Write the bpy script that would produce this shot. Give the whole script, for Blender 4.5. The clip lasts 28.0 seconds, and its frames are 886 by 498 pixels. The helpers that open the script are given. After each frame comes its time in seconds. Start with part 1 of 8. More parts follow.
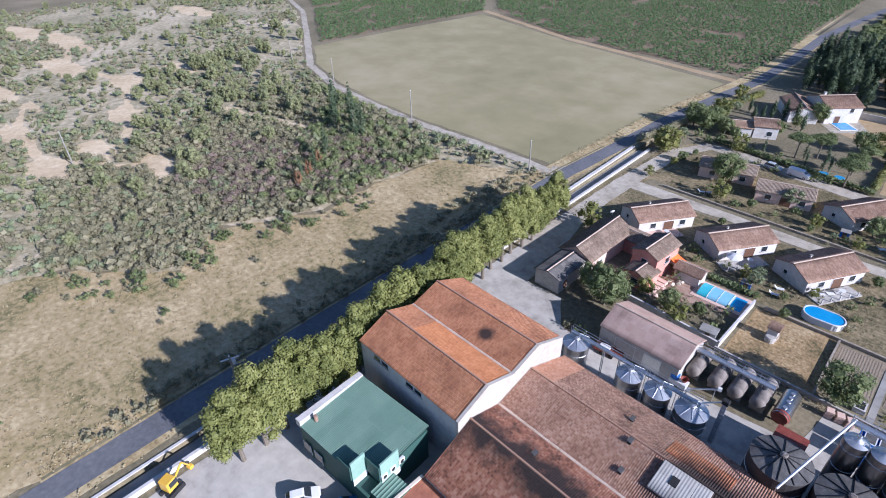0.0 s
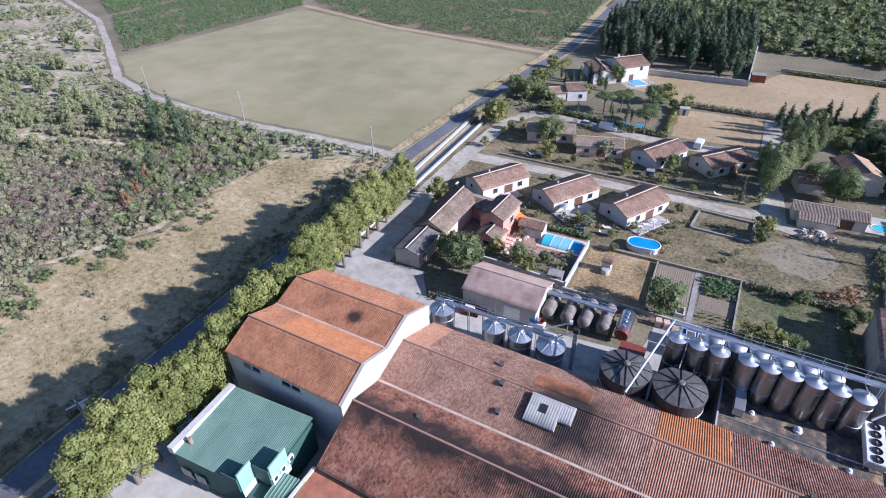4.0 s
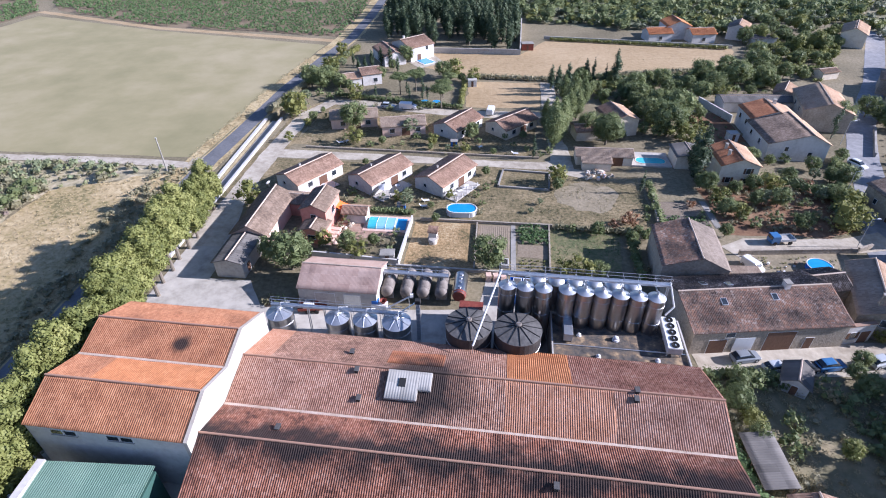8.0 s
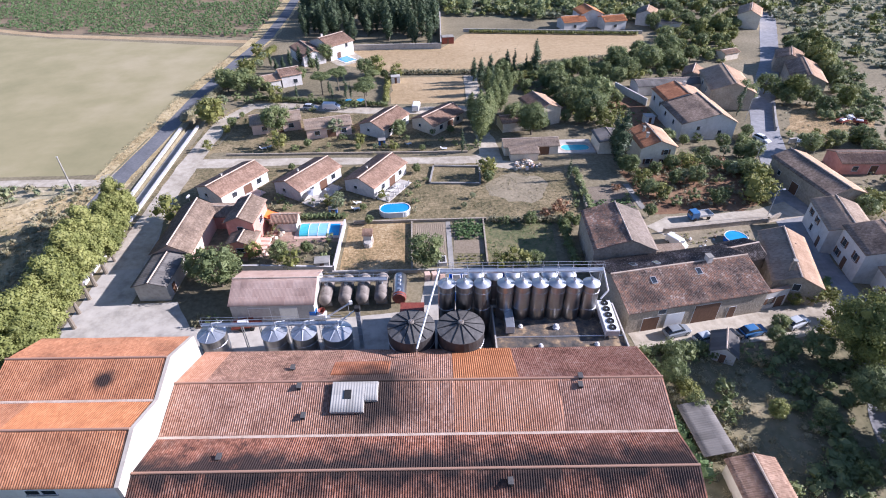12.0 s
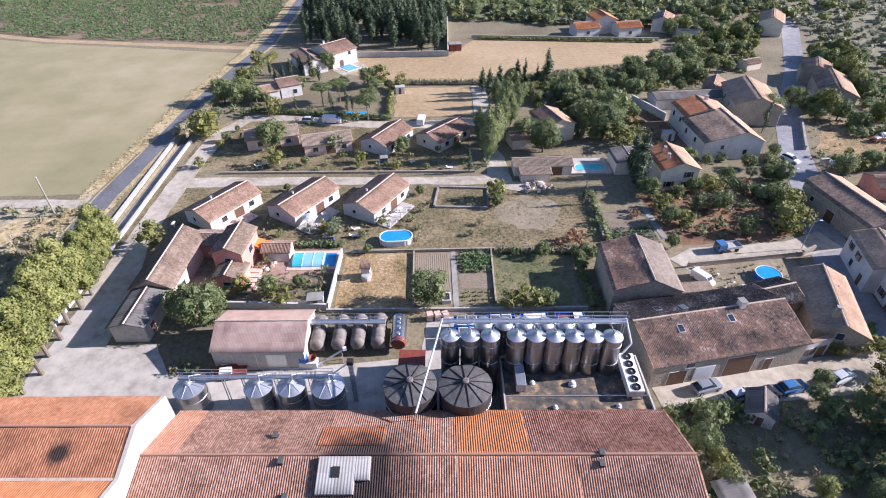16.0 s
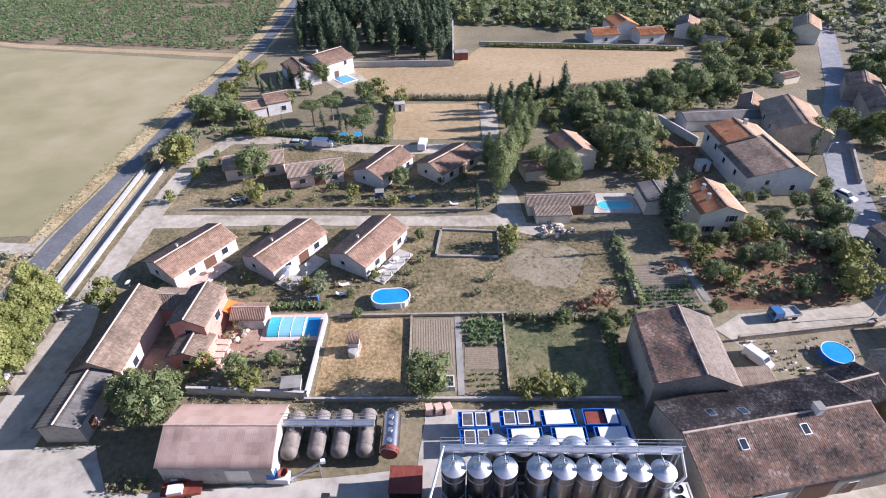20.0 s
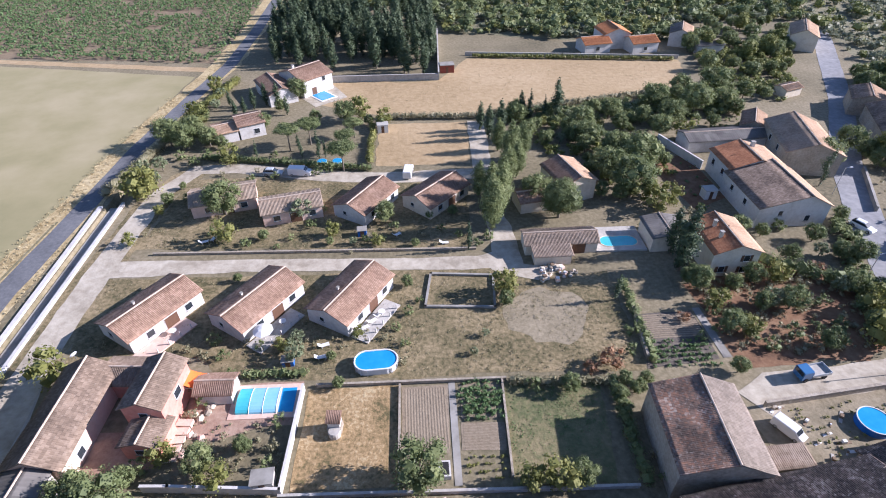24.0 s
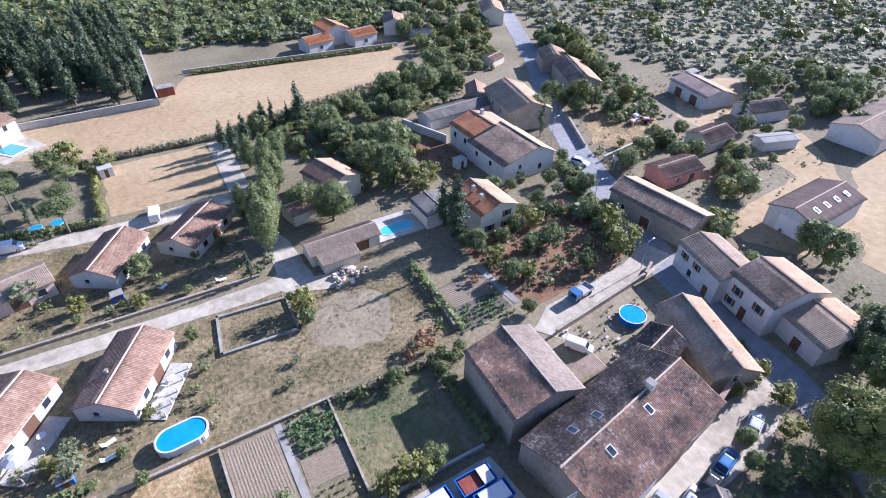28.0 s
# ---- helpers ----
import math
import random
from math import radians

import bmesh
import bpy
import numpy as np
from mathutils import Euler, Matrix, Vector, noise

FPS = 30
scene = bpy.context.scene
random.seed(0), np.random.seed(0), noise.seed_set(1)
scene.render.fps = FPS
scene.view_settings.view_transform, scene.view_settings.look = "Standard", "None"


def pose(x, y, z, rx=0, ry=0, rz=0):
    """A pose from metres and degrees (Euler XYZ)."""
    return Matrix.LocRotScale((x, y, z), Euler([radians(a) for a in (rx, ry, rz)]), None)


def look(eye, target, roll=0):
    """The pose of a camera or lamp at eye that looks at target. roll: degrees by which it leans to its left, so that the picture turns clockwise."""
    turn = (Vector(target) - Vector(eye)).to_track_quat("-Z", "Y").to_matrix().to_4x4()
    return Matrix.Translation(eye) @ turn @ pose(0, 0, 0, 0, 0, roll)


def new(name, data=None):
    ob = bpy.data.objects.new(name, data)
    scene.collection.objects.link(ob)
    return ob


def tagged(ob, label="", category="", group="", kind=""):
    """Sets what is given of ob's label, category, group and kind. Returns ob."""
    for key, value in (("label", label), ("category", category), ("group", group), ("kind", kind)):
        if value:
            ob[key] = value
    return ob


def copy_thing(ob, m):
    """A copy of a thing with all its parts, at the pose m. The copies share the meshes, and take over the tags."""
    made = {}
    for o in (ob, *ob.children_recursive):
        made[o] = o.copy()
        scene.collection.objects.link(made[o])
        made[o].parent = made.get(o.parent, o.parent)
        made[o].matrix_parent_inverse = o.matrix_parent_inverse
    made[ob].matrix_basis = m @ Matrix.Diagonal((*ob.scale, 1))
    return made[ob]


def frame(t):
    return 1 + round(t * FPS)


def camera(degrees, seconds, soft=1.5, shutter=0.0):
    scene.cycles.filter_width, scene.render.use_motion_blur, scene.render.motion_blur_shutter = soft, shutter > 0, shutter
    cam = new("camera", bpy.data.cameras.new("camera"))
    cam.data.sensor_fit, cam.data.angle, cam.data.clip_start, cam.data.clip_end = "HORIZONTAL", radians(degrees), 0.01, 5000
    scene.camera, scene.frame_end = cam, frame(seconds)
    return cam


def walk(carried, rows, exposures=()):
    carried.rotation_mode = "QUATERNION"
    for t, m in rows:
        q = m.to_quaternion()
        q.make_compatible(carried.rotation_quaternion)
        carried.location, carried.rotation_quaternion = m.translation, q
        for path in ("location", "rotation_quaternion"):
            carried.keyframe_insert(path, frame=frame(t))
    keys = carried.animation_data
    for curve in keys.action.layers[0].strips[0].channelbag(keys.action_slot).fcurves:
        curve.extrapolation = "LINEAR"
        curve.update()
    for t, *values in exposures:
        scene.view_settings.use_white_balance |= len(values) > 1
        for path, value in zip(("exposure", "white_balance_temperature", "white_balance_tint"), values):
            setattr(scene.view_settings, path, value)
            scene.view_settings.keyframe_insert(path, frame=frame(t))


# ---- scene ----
cam = camera(78.9, 28.0, soft=1.05)
# seconds, eye, a point ahead on the line of sight, lean
PATH = [
    (0.0, (-5.069, -9.369, 60.478), (-6.217, -8.183, 59.35), -1.1),
    (0.5, (-4.701, -9.581, 60.434), (-5.847, -8.395, 59.303), -1.3),
    (1.0, (-4.377, -9.798, 60.463), (-5.516, -8.603, 59.334), -1.2),
    (1.5, (-4.036, -9.804, 60.469), (-5.034, -8.498, 59.331), -1.5),
    (2.0, (-3.729, -9.958, 60.305), (-4.625, -8.581, 59.164), -1.5),
    (2.5, (-3.364, -10.054, 60.065), (-4.262, -8.679, 58.923), -1.5),
    (3.0, (-3.014, -10.164, 59.895), (-3.894, -8.78, 58.75), -1.5),
    (3.5, (-2.677, -10.386, 59.805), (-3.544, -9.0, 58.654), -1.5),
    (4.0, (-2.359, -10.445, 59.699), (-3.1, -8.989, 58.545), -1.6),
    (4.5, (-2.031, -10.52, 59.497), (-2.567, -8.982, 58.336), -1.6),
    (6.5, (-2.243, -10.662, 58.51), (-2.481, -9.061, 57.335), -0.8),
    (7.0, (-2.185, -10.709, 58.383), (-2.427, -9.111, 57.205), -0.8),
    (7.5, (-2.147, -10.707, 58.334), (-2.286, -9.101, 57.15), -0.7),
    (8.0, (-2.062, -10.689, 58.306), (-2.202, -9.084, 57.121), -0.6),
    (8.5, (-1.95, -10.641, 58.277), (-2.06, -9.037, 57.089), -0.5),
    (9.0, (-1.852, -10.589, 58.443), (-1.773, -8.986, 57.25), -0.4),
    (9.5, (-1.858, -10.471, 58.585), (-1.741, -8.873, 57.388), -0.5),
    (10.0, (-1.901, -10.445, 58.637), (-1.794, -8.847, 57.438), -0.5),
    (10.5, (-1.971, -10.296, 58.515), (-1.866, -8.697, 57.318), -0.5),
    (11.0, (-1.826, -10.125, 58.512), (-1.729, -8.528, 57.312), -0.6),
    (11.5, (-1.773, -9.834, 58.513), (-1.682, -8.238, 57.311), -0.6),
    (13.5, (-1.364, -6.761, 58.705), (-1.287, -5.17, 57.495), -0.5),
    (14.0, (-1.303, -5.506, 58.728), (-1.23, -3.914, 57.52), -0.5),
    (14.5, (-1.177, -4.282, 58.715), (-1.104, -2.688, 57.509), -0.4),
    (15.0, (-1.02, -2.883, 58.663), (-0.95, -1.291, 57.455), -0.5),
    (15.5, (-0.927, -1.302, 58.627), (-0.861, 0.29, 57.419), -0.5),
    (16.0, (-0.793, 0.42, 58.536), (-0.73, 2.013, 57.33), -0.6),
    (16.5, (-0.681, 2.253, 58.54), (-0.62, 3.845, 57.33), -0.6),
    (17.0, (-0.554, 4.235, 58.466), (-0.496, 5.826, 57.256), -0.6),
    (17.5, (-0.476, 6.333, 58.406), (-0.418, 7.922, 57.193), -0.5),
    (18.0, (-0.325, 8.568, 58.336), (-0.268, 10.155, 57.12), -0.6),
    (18.5, (-0.193, 10.899, 58.257), (-0.137, 12.486, 57.04), -0.6),
    (19.0, (-0.002, 13.333, 58.214), (0.051, 14.918, 56.995), -0.6),
    (19.5, (0.057, 16.036, 58.172), (0.108, 17.618, 56.949), -0.6),
    (20.0, (0.176, 18.752, 58.214), (0.223, 20.331, 56.987), -0.6),
    (20.5, (0.185, 21.59, 58.217), (0.231, 23.175, 56.997), -0.4),
    (21.0, (0.161, 24.22, 58.504), (0.212, 25.807, 57.287), -0.3),
    (21.5, (0.177, 26.31, 58.8), (0.232, 27.888, 57.572), -0.3),
    (23.5, (0.233, 30.586, 59.241), (0.304, 32.158, 58.007), -0.5),
    (24.0, (0.169, 31.072, 59.243), (0.266, 32.64, 58.005), -0.5),
    (24.5, (0.129, 31.384, 59.148), (0.308, 32.943, 57.908), -0.5),
    (25.0, (0.086, 31.72, 59.033), (0.303, 33.273, 57.792), -0.4),
    (25.5, (0.06, 31.973, 58.86), (0.405, 33.503, 57.619), -0.2),
    (26.0, (-0.016, 32.489, 58.599), (0.328, 34.023, 57.361), -0.1),
    (26.5, (-0.084, 32.712, 58.426), (0.484, 34.178, 57.189), 0.5),
    (27.0, (-0.018, 33.037, 58.416), (0.811, 34.372, 57.18), 0.9),
    (27.5, (0.112, 33.107, 58.573), (0.968, 34.428, 57.339), 1.0),
    (28.0, (0.214, 33.033, 58.787), (1.059, 34.359, 57.551), 0.8),
]
walk(cam, [(t, look(eye, ahead, lean)) for t, eye, ahead, lean in PATH], exposures=[(0.0, 0.70, 5340, 23), (4.0, 0.82, 5300, 24), (8.0, 1.08, 5480, 25), (14.0, 1.16, 5740, 26), (17.0, 1.12, 5820, 26), (21.0, 1.07, 5780, 25), (25.0, 1.12, 5600, 25), (27.0, 1.3, 5380, 26), (28.0, 1.34, 5380, 26)])

# ---- light ----
SUN_EL, SUN_AZ = radians(25.5), radians(3)  # the sun stands just north of east (+x)
to_sun = Vector((math.cos(SUN_EL) * math.cos(SUN_AZ), math.cos(SUN_EL) * math.sin(SUN_AZ), math.sin(SUN_EL)))
world = bpy.data.worlds.new("world")
scene.world = world
world.use_nodes = True
wn = world.node_tree
sky = wn.nodes.new("ShaderNodeTexSky")
sky.sky_type, sky.sun_disc = "NISHITA", False
sky.sun_elevation, sky.sun_rotation = SUN_EL, math.pi / 2 - SUN_AZ
sky.air_density, sky.dust_density, sky.ozone_density = 1.0, 0.25, 2.5
wn.links.new(sky.outputs[0], wn.nodes["Background"].inputs[0])
wn.nodes["Background"].inputs[1].default_value = 0.078
sun_data = bpy.data.lights.new("sun", "SUN")
sun_data.energy, sun_data.angle, sun_data.color = 5.0, radians(0.53), (1.0, 0.94, 0.84)
sun = new("sun", sun_data)
sun.matrix_world = look(to_sun * 400, (0, 0, 0))


# ---- materials ----
def mat(name, cols, rough=0.85, scale=1.0, big=0.08, metal=0.0, bump=0.3, coords="Object", spread=1.0, rand=0.0, spec=0.3):
    """A surface that wanders between its colours at two scales, with fine relief. scale: grains a metre; big: patches a metre;
    rand: how far each piece goes its own way."""
    m = bpy.data.materials.new(name)
    m.use_nodes = True
    nt = m.node_tree
    bsdf = nt.nodes["Principled BSDF"]
    bsdf.inputs["Roughness"].default_value, bsdf.inputs["Metallic"].default_value = rough, metal
    bsdf.inputs["Specular IOR Level"].default_value = spec
    co = nt.nodes.new("ShaderNodeTexCoord")
    n1, n2 = nt.nodes.new("ShaderNodeTexNoise"), nt.nodes.new("ShaderNodeTexNoise")
    for n, s, d in ((n1, scale, 5), (n2, big, 4)):
        n.inputs["Scale"].default_value, n.inputs["Detail"].default_value = s, d
        n.inputs["Roughness"].default_value = 0.62
        nt.links.new(co.outputs[coords], n.inputs["Vector"])
    add = nt.nodes.new("ShaderNodeMath")
    add.operation = "ADD"
    nt.links.new(n1.outputs["Fac"], add.inputs[0])
    nt.links.new(n2.outputs["Fac"], add.inputs[1])
    fac = nt.nodes.new("ShaderNodeMapRange")
    fac.inputs["From Min"].default_value, fac.inputs["From Max"].default_value = 1 - 0.32 / spread, 1 + 0.32 / spread
    nt.links.new(add.outputs[0], fac.inputs["Value"])
    last = fac.outputs[0]
    if rand:
        info, mix = nt.nodes.new("ShaderNodeObjectInfo"), nt.nodes.new("ShaderNodeMath")
        mix.operation, mix.use_clamp = "MULTIPLY_ADD", True
        mix.inputs[1].default_value = rand
        nt.links.new(info.outputs["Random"], mix.inputs[0])
        nt.links.new(last, mix.inputs[2])
        last = mix.outputs[0]
    ramp = nt.nodes.new("ShaderNodeValToRGB")
    el = ramp.color_ramp.elements
    while len(el) < len(cols):
        el.new(0.5)
    for i, c in enumerate(cols):
        el[i].position, el[i].color = i / (len(cols) - 1), (*c, 1)
    nt.links.new(last, ramp.inputs[0])
    nt.links.new(ramp.outputs[0], bsdf.inputs["Base Color"])
    if bump:
        b = nt.nodes.new("ShaderNodeBump")
        b.inputs["Strength"].default_value, b.inputs["Distance"].default_value = bump, 0.3 / max(scale, 0.2)
        nt.links.new(n1.outputs["Fac"], b.inputs["Height"])
        nt.links.new(b.outputs[0], bsdf.inputs["Normal"])
    return m


def tile_mat(name, cols, lichen=(0.55, 0.5, 0.42), amount=0.0, soot=0.0, pitch=0.24, course=0.4, soot_col=(0.03, 0.026, 0.025), spot=None, band=None, vary=0.55, lichen_from=0.60):
    """Canal tiles: every tile its own shade (cells of the roof's own u, v in metres), lichen specks and sooty streaks."""
    m = bpy.data.materials.new(name)
    m.use_nodes = True
    nt = m.node_tree
    ln = nt.links.new
    bsdf = nt.nodes["Principled BSDF"]
    bsdf.inputs["Roughness"].default_value, bsdf.inputs["Specular IOR Level"].default_value = 0.9, 0.2
    co = nt.nodes.new("ShaderNodeTexCoord")
    mul = nt.nodes.new("ShaderNodeVectorMath")
    mul.operation, mul.inputs[1].default_value = "MULTIPLY", (1 / pitch, 1 / course, 1)
    ln(co.outputs["UV"], mul.inputs[0])
    flo = nt.nodes.new("ShaderNodeVectorMath")
    flo.operation = "FLOOR"
    ln(mul.outputs[0], flo.inputs[0])
    wh = nt.nodes.new("ShaderNodeTexWhiteNoise")
    wh.noise_dimensions = "2D"
    ln(flo.outputs[0], wh.inputs["Vector"])
    big = nt.nodes.new("ShaderNodeTexNoise")
    big.inputs["Scale"].default_value, big.inputs["Detail"].default_value = 0.35, 6
    ln(co.outputs["UV"], big.inputs["Vector"])
    mixf = nt.nodes.new("ShaderNodeMath")
    mixf.operation = "MULTIPLY_ADD"
    mixf.inputs[1].default_value = vary
    ln(wh.outputs["Value"], mixf.inputs[0])
    half = nt.nodes.new("ShaderNodeMapRange")
    half.inputs["From Min"].default_value, half.inputs["From Max"].default_value = 0.35, 0.65
    half.inputs["To Max"].default_value = 1.0 - vary
    ln(big.outputs["Fac"], half.inputs["Value"])
    ln(half.outputs[0], mixf.inputs[2])
    ramp = nt.nodes.new("ShaderNodeValToRGB")
    el = ramp.color_ramp.elements
    while len(el) < len(cols):
        el.new(0.5)
    for i, c in enumerate(cols):
        el[i].position, el[i].color = i / (len(cols) - 1), (*c, 1)
    ln(mixf.outputs[0], ramp.inputs[0])
    last = ramp.outputs[0]
    for amt, col, sc, lo, det in ((amount, lichen, 2.2, lichen_from, 7), (soot, soot_col, 0.16, 0.5 if soot < 0.8 else 0.44, 9)):
        if amt:
            n = nt.nodes.new("ShaderNodeTexNoise")
            n.inputs["Scale"].default_value, n.inputs["Detail"].default_value, n.inputs["Roughness"].default_value = sc, det, 0.7
            ln(co.outputs["UV"], n.inputs["Vector"])
            mr = nt.nodes.new("ShaderNodeMapRange")
            mr.inputs["From Min"].default_value, mr.inputs["From Max"].default_value = lo - 0.02, lo + 0.14
            mr.inputs["To Max"].default_value = amt
            ln(n.outputs["Fac"], mr.inputs["Value"])
            mx = nt.nodes.new("ShaderNodeMix")
            mx.data_type = "RGBA"
            mx.inputs["B"].default_value = (*col, 1)
            ln(mr.outputs[0], mx.inputs["Factor"])
            ln(last, mx.inputs["A"])
            last = mx.outputs["Result"]
    if spot or band:
        # soot round a flue (place and radius) or along a ridge (place across and half width), in the hall's own metres
        wob = nt.nodes.new("ShaderNodeTexNoise")
        wob.inputs["Scale"].default_value, wob.inputs["Detail"].default_value = 0.45, 8
        ln(co.outputs["Object"], wob.inputs["Vector"])
        for centre, r, flat_by in ([((spot[0], spot[1], 0), spot[2], (1, 1, 0))] if spot else []) + ([((0, band[0], 0), band[1], (0, 1, 0))] if band else []):
            flat, dist, ad, edge, mx = (nt.nodes.new(k) for k in ("ShaderNodeVectorMath", "ShaderNodeVectorMath", "ShaderNodeMath", "ShaderNodeMapRange", "ShaderNodeMix"))
            flat.operation, flat.inputs[1].default_value = "MULTIPLY", flat_by
            dist.operation, dist.inputs[1].default_value = "DISTANCE", centre
            ln(co.outputs["Object"], flat.inputs[0])
            ln(flat.outputs[0], dist.inputs[0])
            ad.operation = "MULTIPLY_ADD"
            ad.inputs[1].default_value = 2.7 * r if flat_by[0] == 0 else 0.6 * r
            ln(wob.outputs["Fac"], ad.inputs[0])
            ln(dist.outputs["Value"], ad.inputs[2])
            edge.inputs["From Min"].default_value, edge.inputs["From Max"].default_value = (1.7 * r, 2.7 * r) if flat_by[0] == 0 else (0.57 * r, 0.95 * r)
            edge.inputs["To Min"].default_value, edge.inputs["To Max"].default_value = 0.93, 0.0
            ln(ad.outputs[0], edge.inputs["Value"])
            mx.data_type = "RGBA"
            mx.inputs["B"].default_value = (*soot_col, 1)
            ln(edge.outputs[0], mx.inputs["Factor"])
            ln(last, mx.inputs["A"])
            last = mx.outputs["Result"]
    ln(last, bsdf.inputs["Base Color"])
    sep = nt.nodes.new("ShaderNodeSeparateXYZ")
    ln(mul.outputs[0], sep.inputs[0])
    fr = nt.nodes.new("ShaderNodeMath")
    fr.operation = "FRACT"
    ln(sep.outputs["Y"], fr.inputs[0])
    bu = nt.nodes.new("ShaderNodeBump")
    bu.inputs["Strength"].default_value, bu.inputs["Distance"].default_value = 0.6, 0.05
    ln(fr.outputs[0], bu.inputs["Height"])
    ln(bu.outputs[0], bsdf.inputs["Normal"])
    return m


def leaf_mat(name, cols, trans=0.36):
    """Foliage: each leaf clump its own shade."""
    m = bpy.data.materials.new(name)
    m.use_nodes = True
    nt = m.node_tree
    bsdf = nt.nodes["Principled BSDF"]
    bsdf.inputs["Roughness"].default_value, bsdf.inputs["Specular IOR Level"].default_value = 0.6, 0.25
    geo, info = nt.nodes.new("ShaderNodeNewGeometry"), nt.nodes.new("ShaderNodeObjectInfo")
    co, big = nt.nodes.new("ShaderNodeTexCoord"), nt.nodes.new("ShaderNodeTexNoise")
    big.inputs["Scale"].default_value, big.inputs["Detail"].default_value = 0.55, 3
    nt.links.new(geo.outputs["Position"], big.inputs["Vector"])
    a, b = nt.nodes.new("ShaderNodeMath"), nt.nodes.new("ShaderNodeMath")
    a.operation = b.operation = "MULTIPLY_ADD"
    a.inputs[1].default_value, b.inputs[1].default_value = 0.24, 0.3
    nt.links.new(geo.outputs["Random Per Island"], a.inputs[0])
    nt.links.new(info.outputs["Random"], b.inputs[0])
    sub = nt.nodes.new("ShaderNodeMapRange")
    sub.inputs["From Min"].default_value, sub.inputs["From Max"].default_value, sub.inputs["To Max"].default_value = 0.32, 0.68, 0.5
    nt.links.new(big.outputs["Fac"], sub.inputs["Value"])
    nt.links.new(sub.outputs[0], b.inputs[2])
    nt.links.new(b.outputs[0], a.inputs[2])
    ramp = nt.nodes.new("ShaderNodeValToRGB")
    el = ramp.color_ramp.elements
    while len(el) < len(cols):
        el.new(0.5)
    for i, c in enumerate(cols):
        el[i].position, el[i].color = i / (len(cols) - 1), (*c, 1)
    nt.links.new(a.outputs[0], ramp.inputs[0])
    nt.links.new(ramp.outputs[0], bsdf.inputs["Base Color"])
    tr, ad = nt.nodes.new("ShaderNodeBsdfTranslucent"), nt.nodes.new("ShaderNodeMixShader")
    ad.inputs[0].default_value = trans
    nt.links.new(ramp.outputs[0], tr.inputs["Color"])
    nt.links.new(bsdf.outputs[0], ad.inputs[1])
    nt.links.new(tr.outputs[0], ad.inputs[2])
    nt.links.new(ad.outputs[0], nt.nodes["Material Output"].inputs["Surface"])
    return m


EARTH = mat("dry_earth", [(0.10, 0.088, 0.052), (0.195, 0.165, 0.10), (0.30, 0.25, 0.165)], 0.95, 1.3, 0.03)
STRAW = mat("straw_grass", [(0.17, 0.15, 0.066), (0.335, 0.265, 0.13), (0.42, 0.325, 0.18), (0.53, 0.43, 0.25)], 0.95, 0.9, 0.07, bump=0.2, spread=1.4)
SAND = mat("worn_sand", [(0.16, 0.135, 0.082), (0.245, 0.205, 0.135), (0.32, 0.27, 0.185)], 0.95, 1.4, 0.2, bump=0.4)
LAWN = mat("worn_lawn", [(0.085, 0.078, 0.036), (0.185, 0.148, 0.078), (0.30, 0.235, 0.135)], 0.95, 1.5, 0.13, bump=0.6, spread=1.5)
ORANGE_GRASS = mat("parched_grass", [(0.12, 0.10, 0.045), (0.255, 0.178, 0.085), (0.345, 0.24, 0.122), (0.45, 0.35, 0.20)], 0.95, 1.8, 0.16, bump=0.7, spread=1.5)
GREEN_LAWN = mat("patchy_green_lawn", [(0.27, 0.22, 0.125), (0.19, 0.165, 0.085), (0.125, 0.13, 0.06), (0.07, 0.09, 0.035)], 0.95, 1.2, 0.12, bump=0.6)
FIELD = mat("mown_field", [(0.235, 0.213, 0.108), (0.295, 0.258, 0.138), (0.36, 0.308, 0.185)], 0.95, 0.07, 0.014, bump=0, spread=1.2)
PALE_FIELD = mat("bare_pale_field", [(0.275, 0.195, 0.10), (0.37, 0.27, 0.148), (0.45, 0.34, 0.205)], 0.95, 0.7, 0.03, bump=0.3)
SCRUB_SOIL = mat("scrub_soil", [(0.23, 0.208, 0.125), (0.37, 0.32, 0.205), (0.58, 0.49, 0.355)], 0.95, 0.5, 0.03, bump=0.5, spread=1.3)
BARE_SAND = mat("bare_sand", [(0.43, 0.325, 0.19), (0.57, 0.45, 0.285), (0.71, 0.585, 0.40)], 0.95, 0.6, 0.06, bump=0.4)
VINE_SOIL = mat("vineyard_soil", [(0.16, 0.12, 0.075), (0.25, 0.19, 0.12)], 0.95, 0.8, 0.05)
FOREST = mat("forest_floor", [(0.10, 0.095, 0.05), (0.18, 0.16, 0.09), (0.30, 0.25, 0.155)], 0.95, 0.6, 0.05)
DARK_TILTH = mat("dark_garden_tilth", [(0.085, 0.07, 0.055), (0.125, 0.105, 0.085), (0.165, 0.14, 0.115)], 0.97, 2.5, 0.2, bump=0.6)
HILL_SOIL = mat("hill_soil", [(0.12, 0.115, 0.068), (0.19, 0.178, 0.108), (0.28, 0.25, 0.16)], 0.95, 0.4, 0.03)
TILLED = mat("tilled_soil", [(0.175, 0.137, 0.093), (0.245, 0.197, 0.138), (0.305, 0.25, 0.18)], 0.97, 2.5, 0.2, bump=0.6)
RED_PAVING = mat("red_brown_paving", [(0.25, 0.155, 0.11), (0.34, 0.23, 0.168), (0.43, 0.315, 0.24)], 0.9, 2.0, 0.3, bump=0.3)
RED_SOIL = mat("red_brown_soil", [(0.11, 0.06, 0.035), (0.20, 0.11, 0.06), (0.26, 0.17, 0.10)], 0.95, 1.0, 0.15)
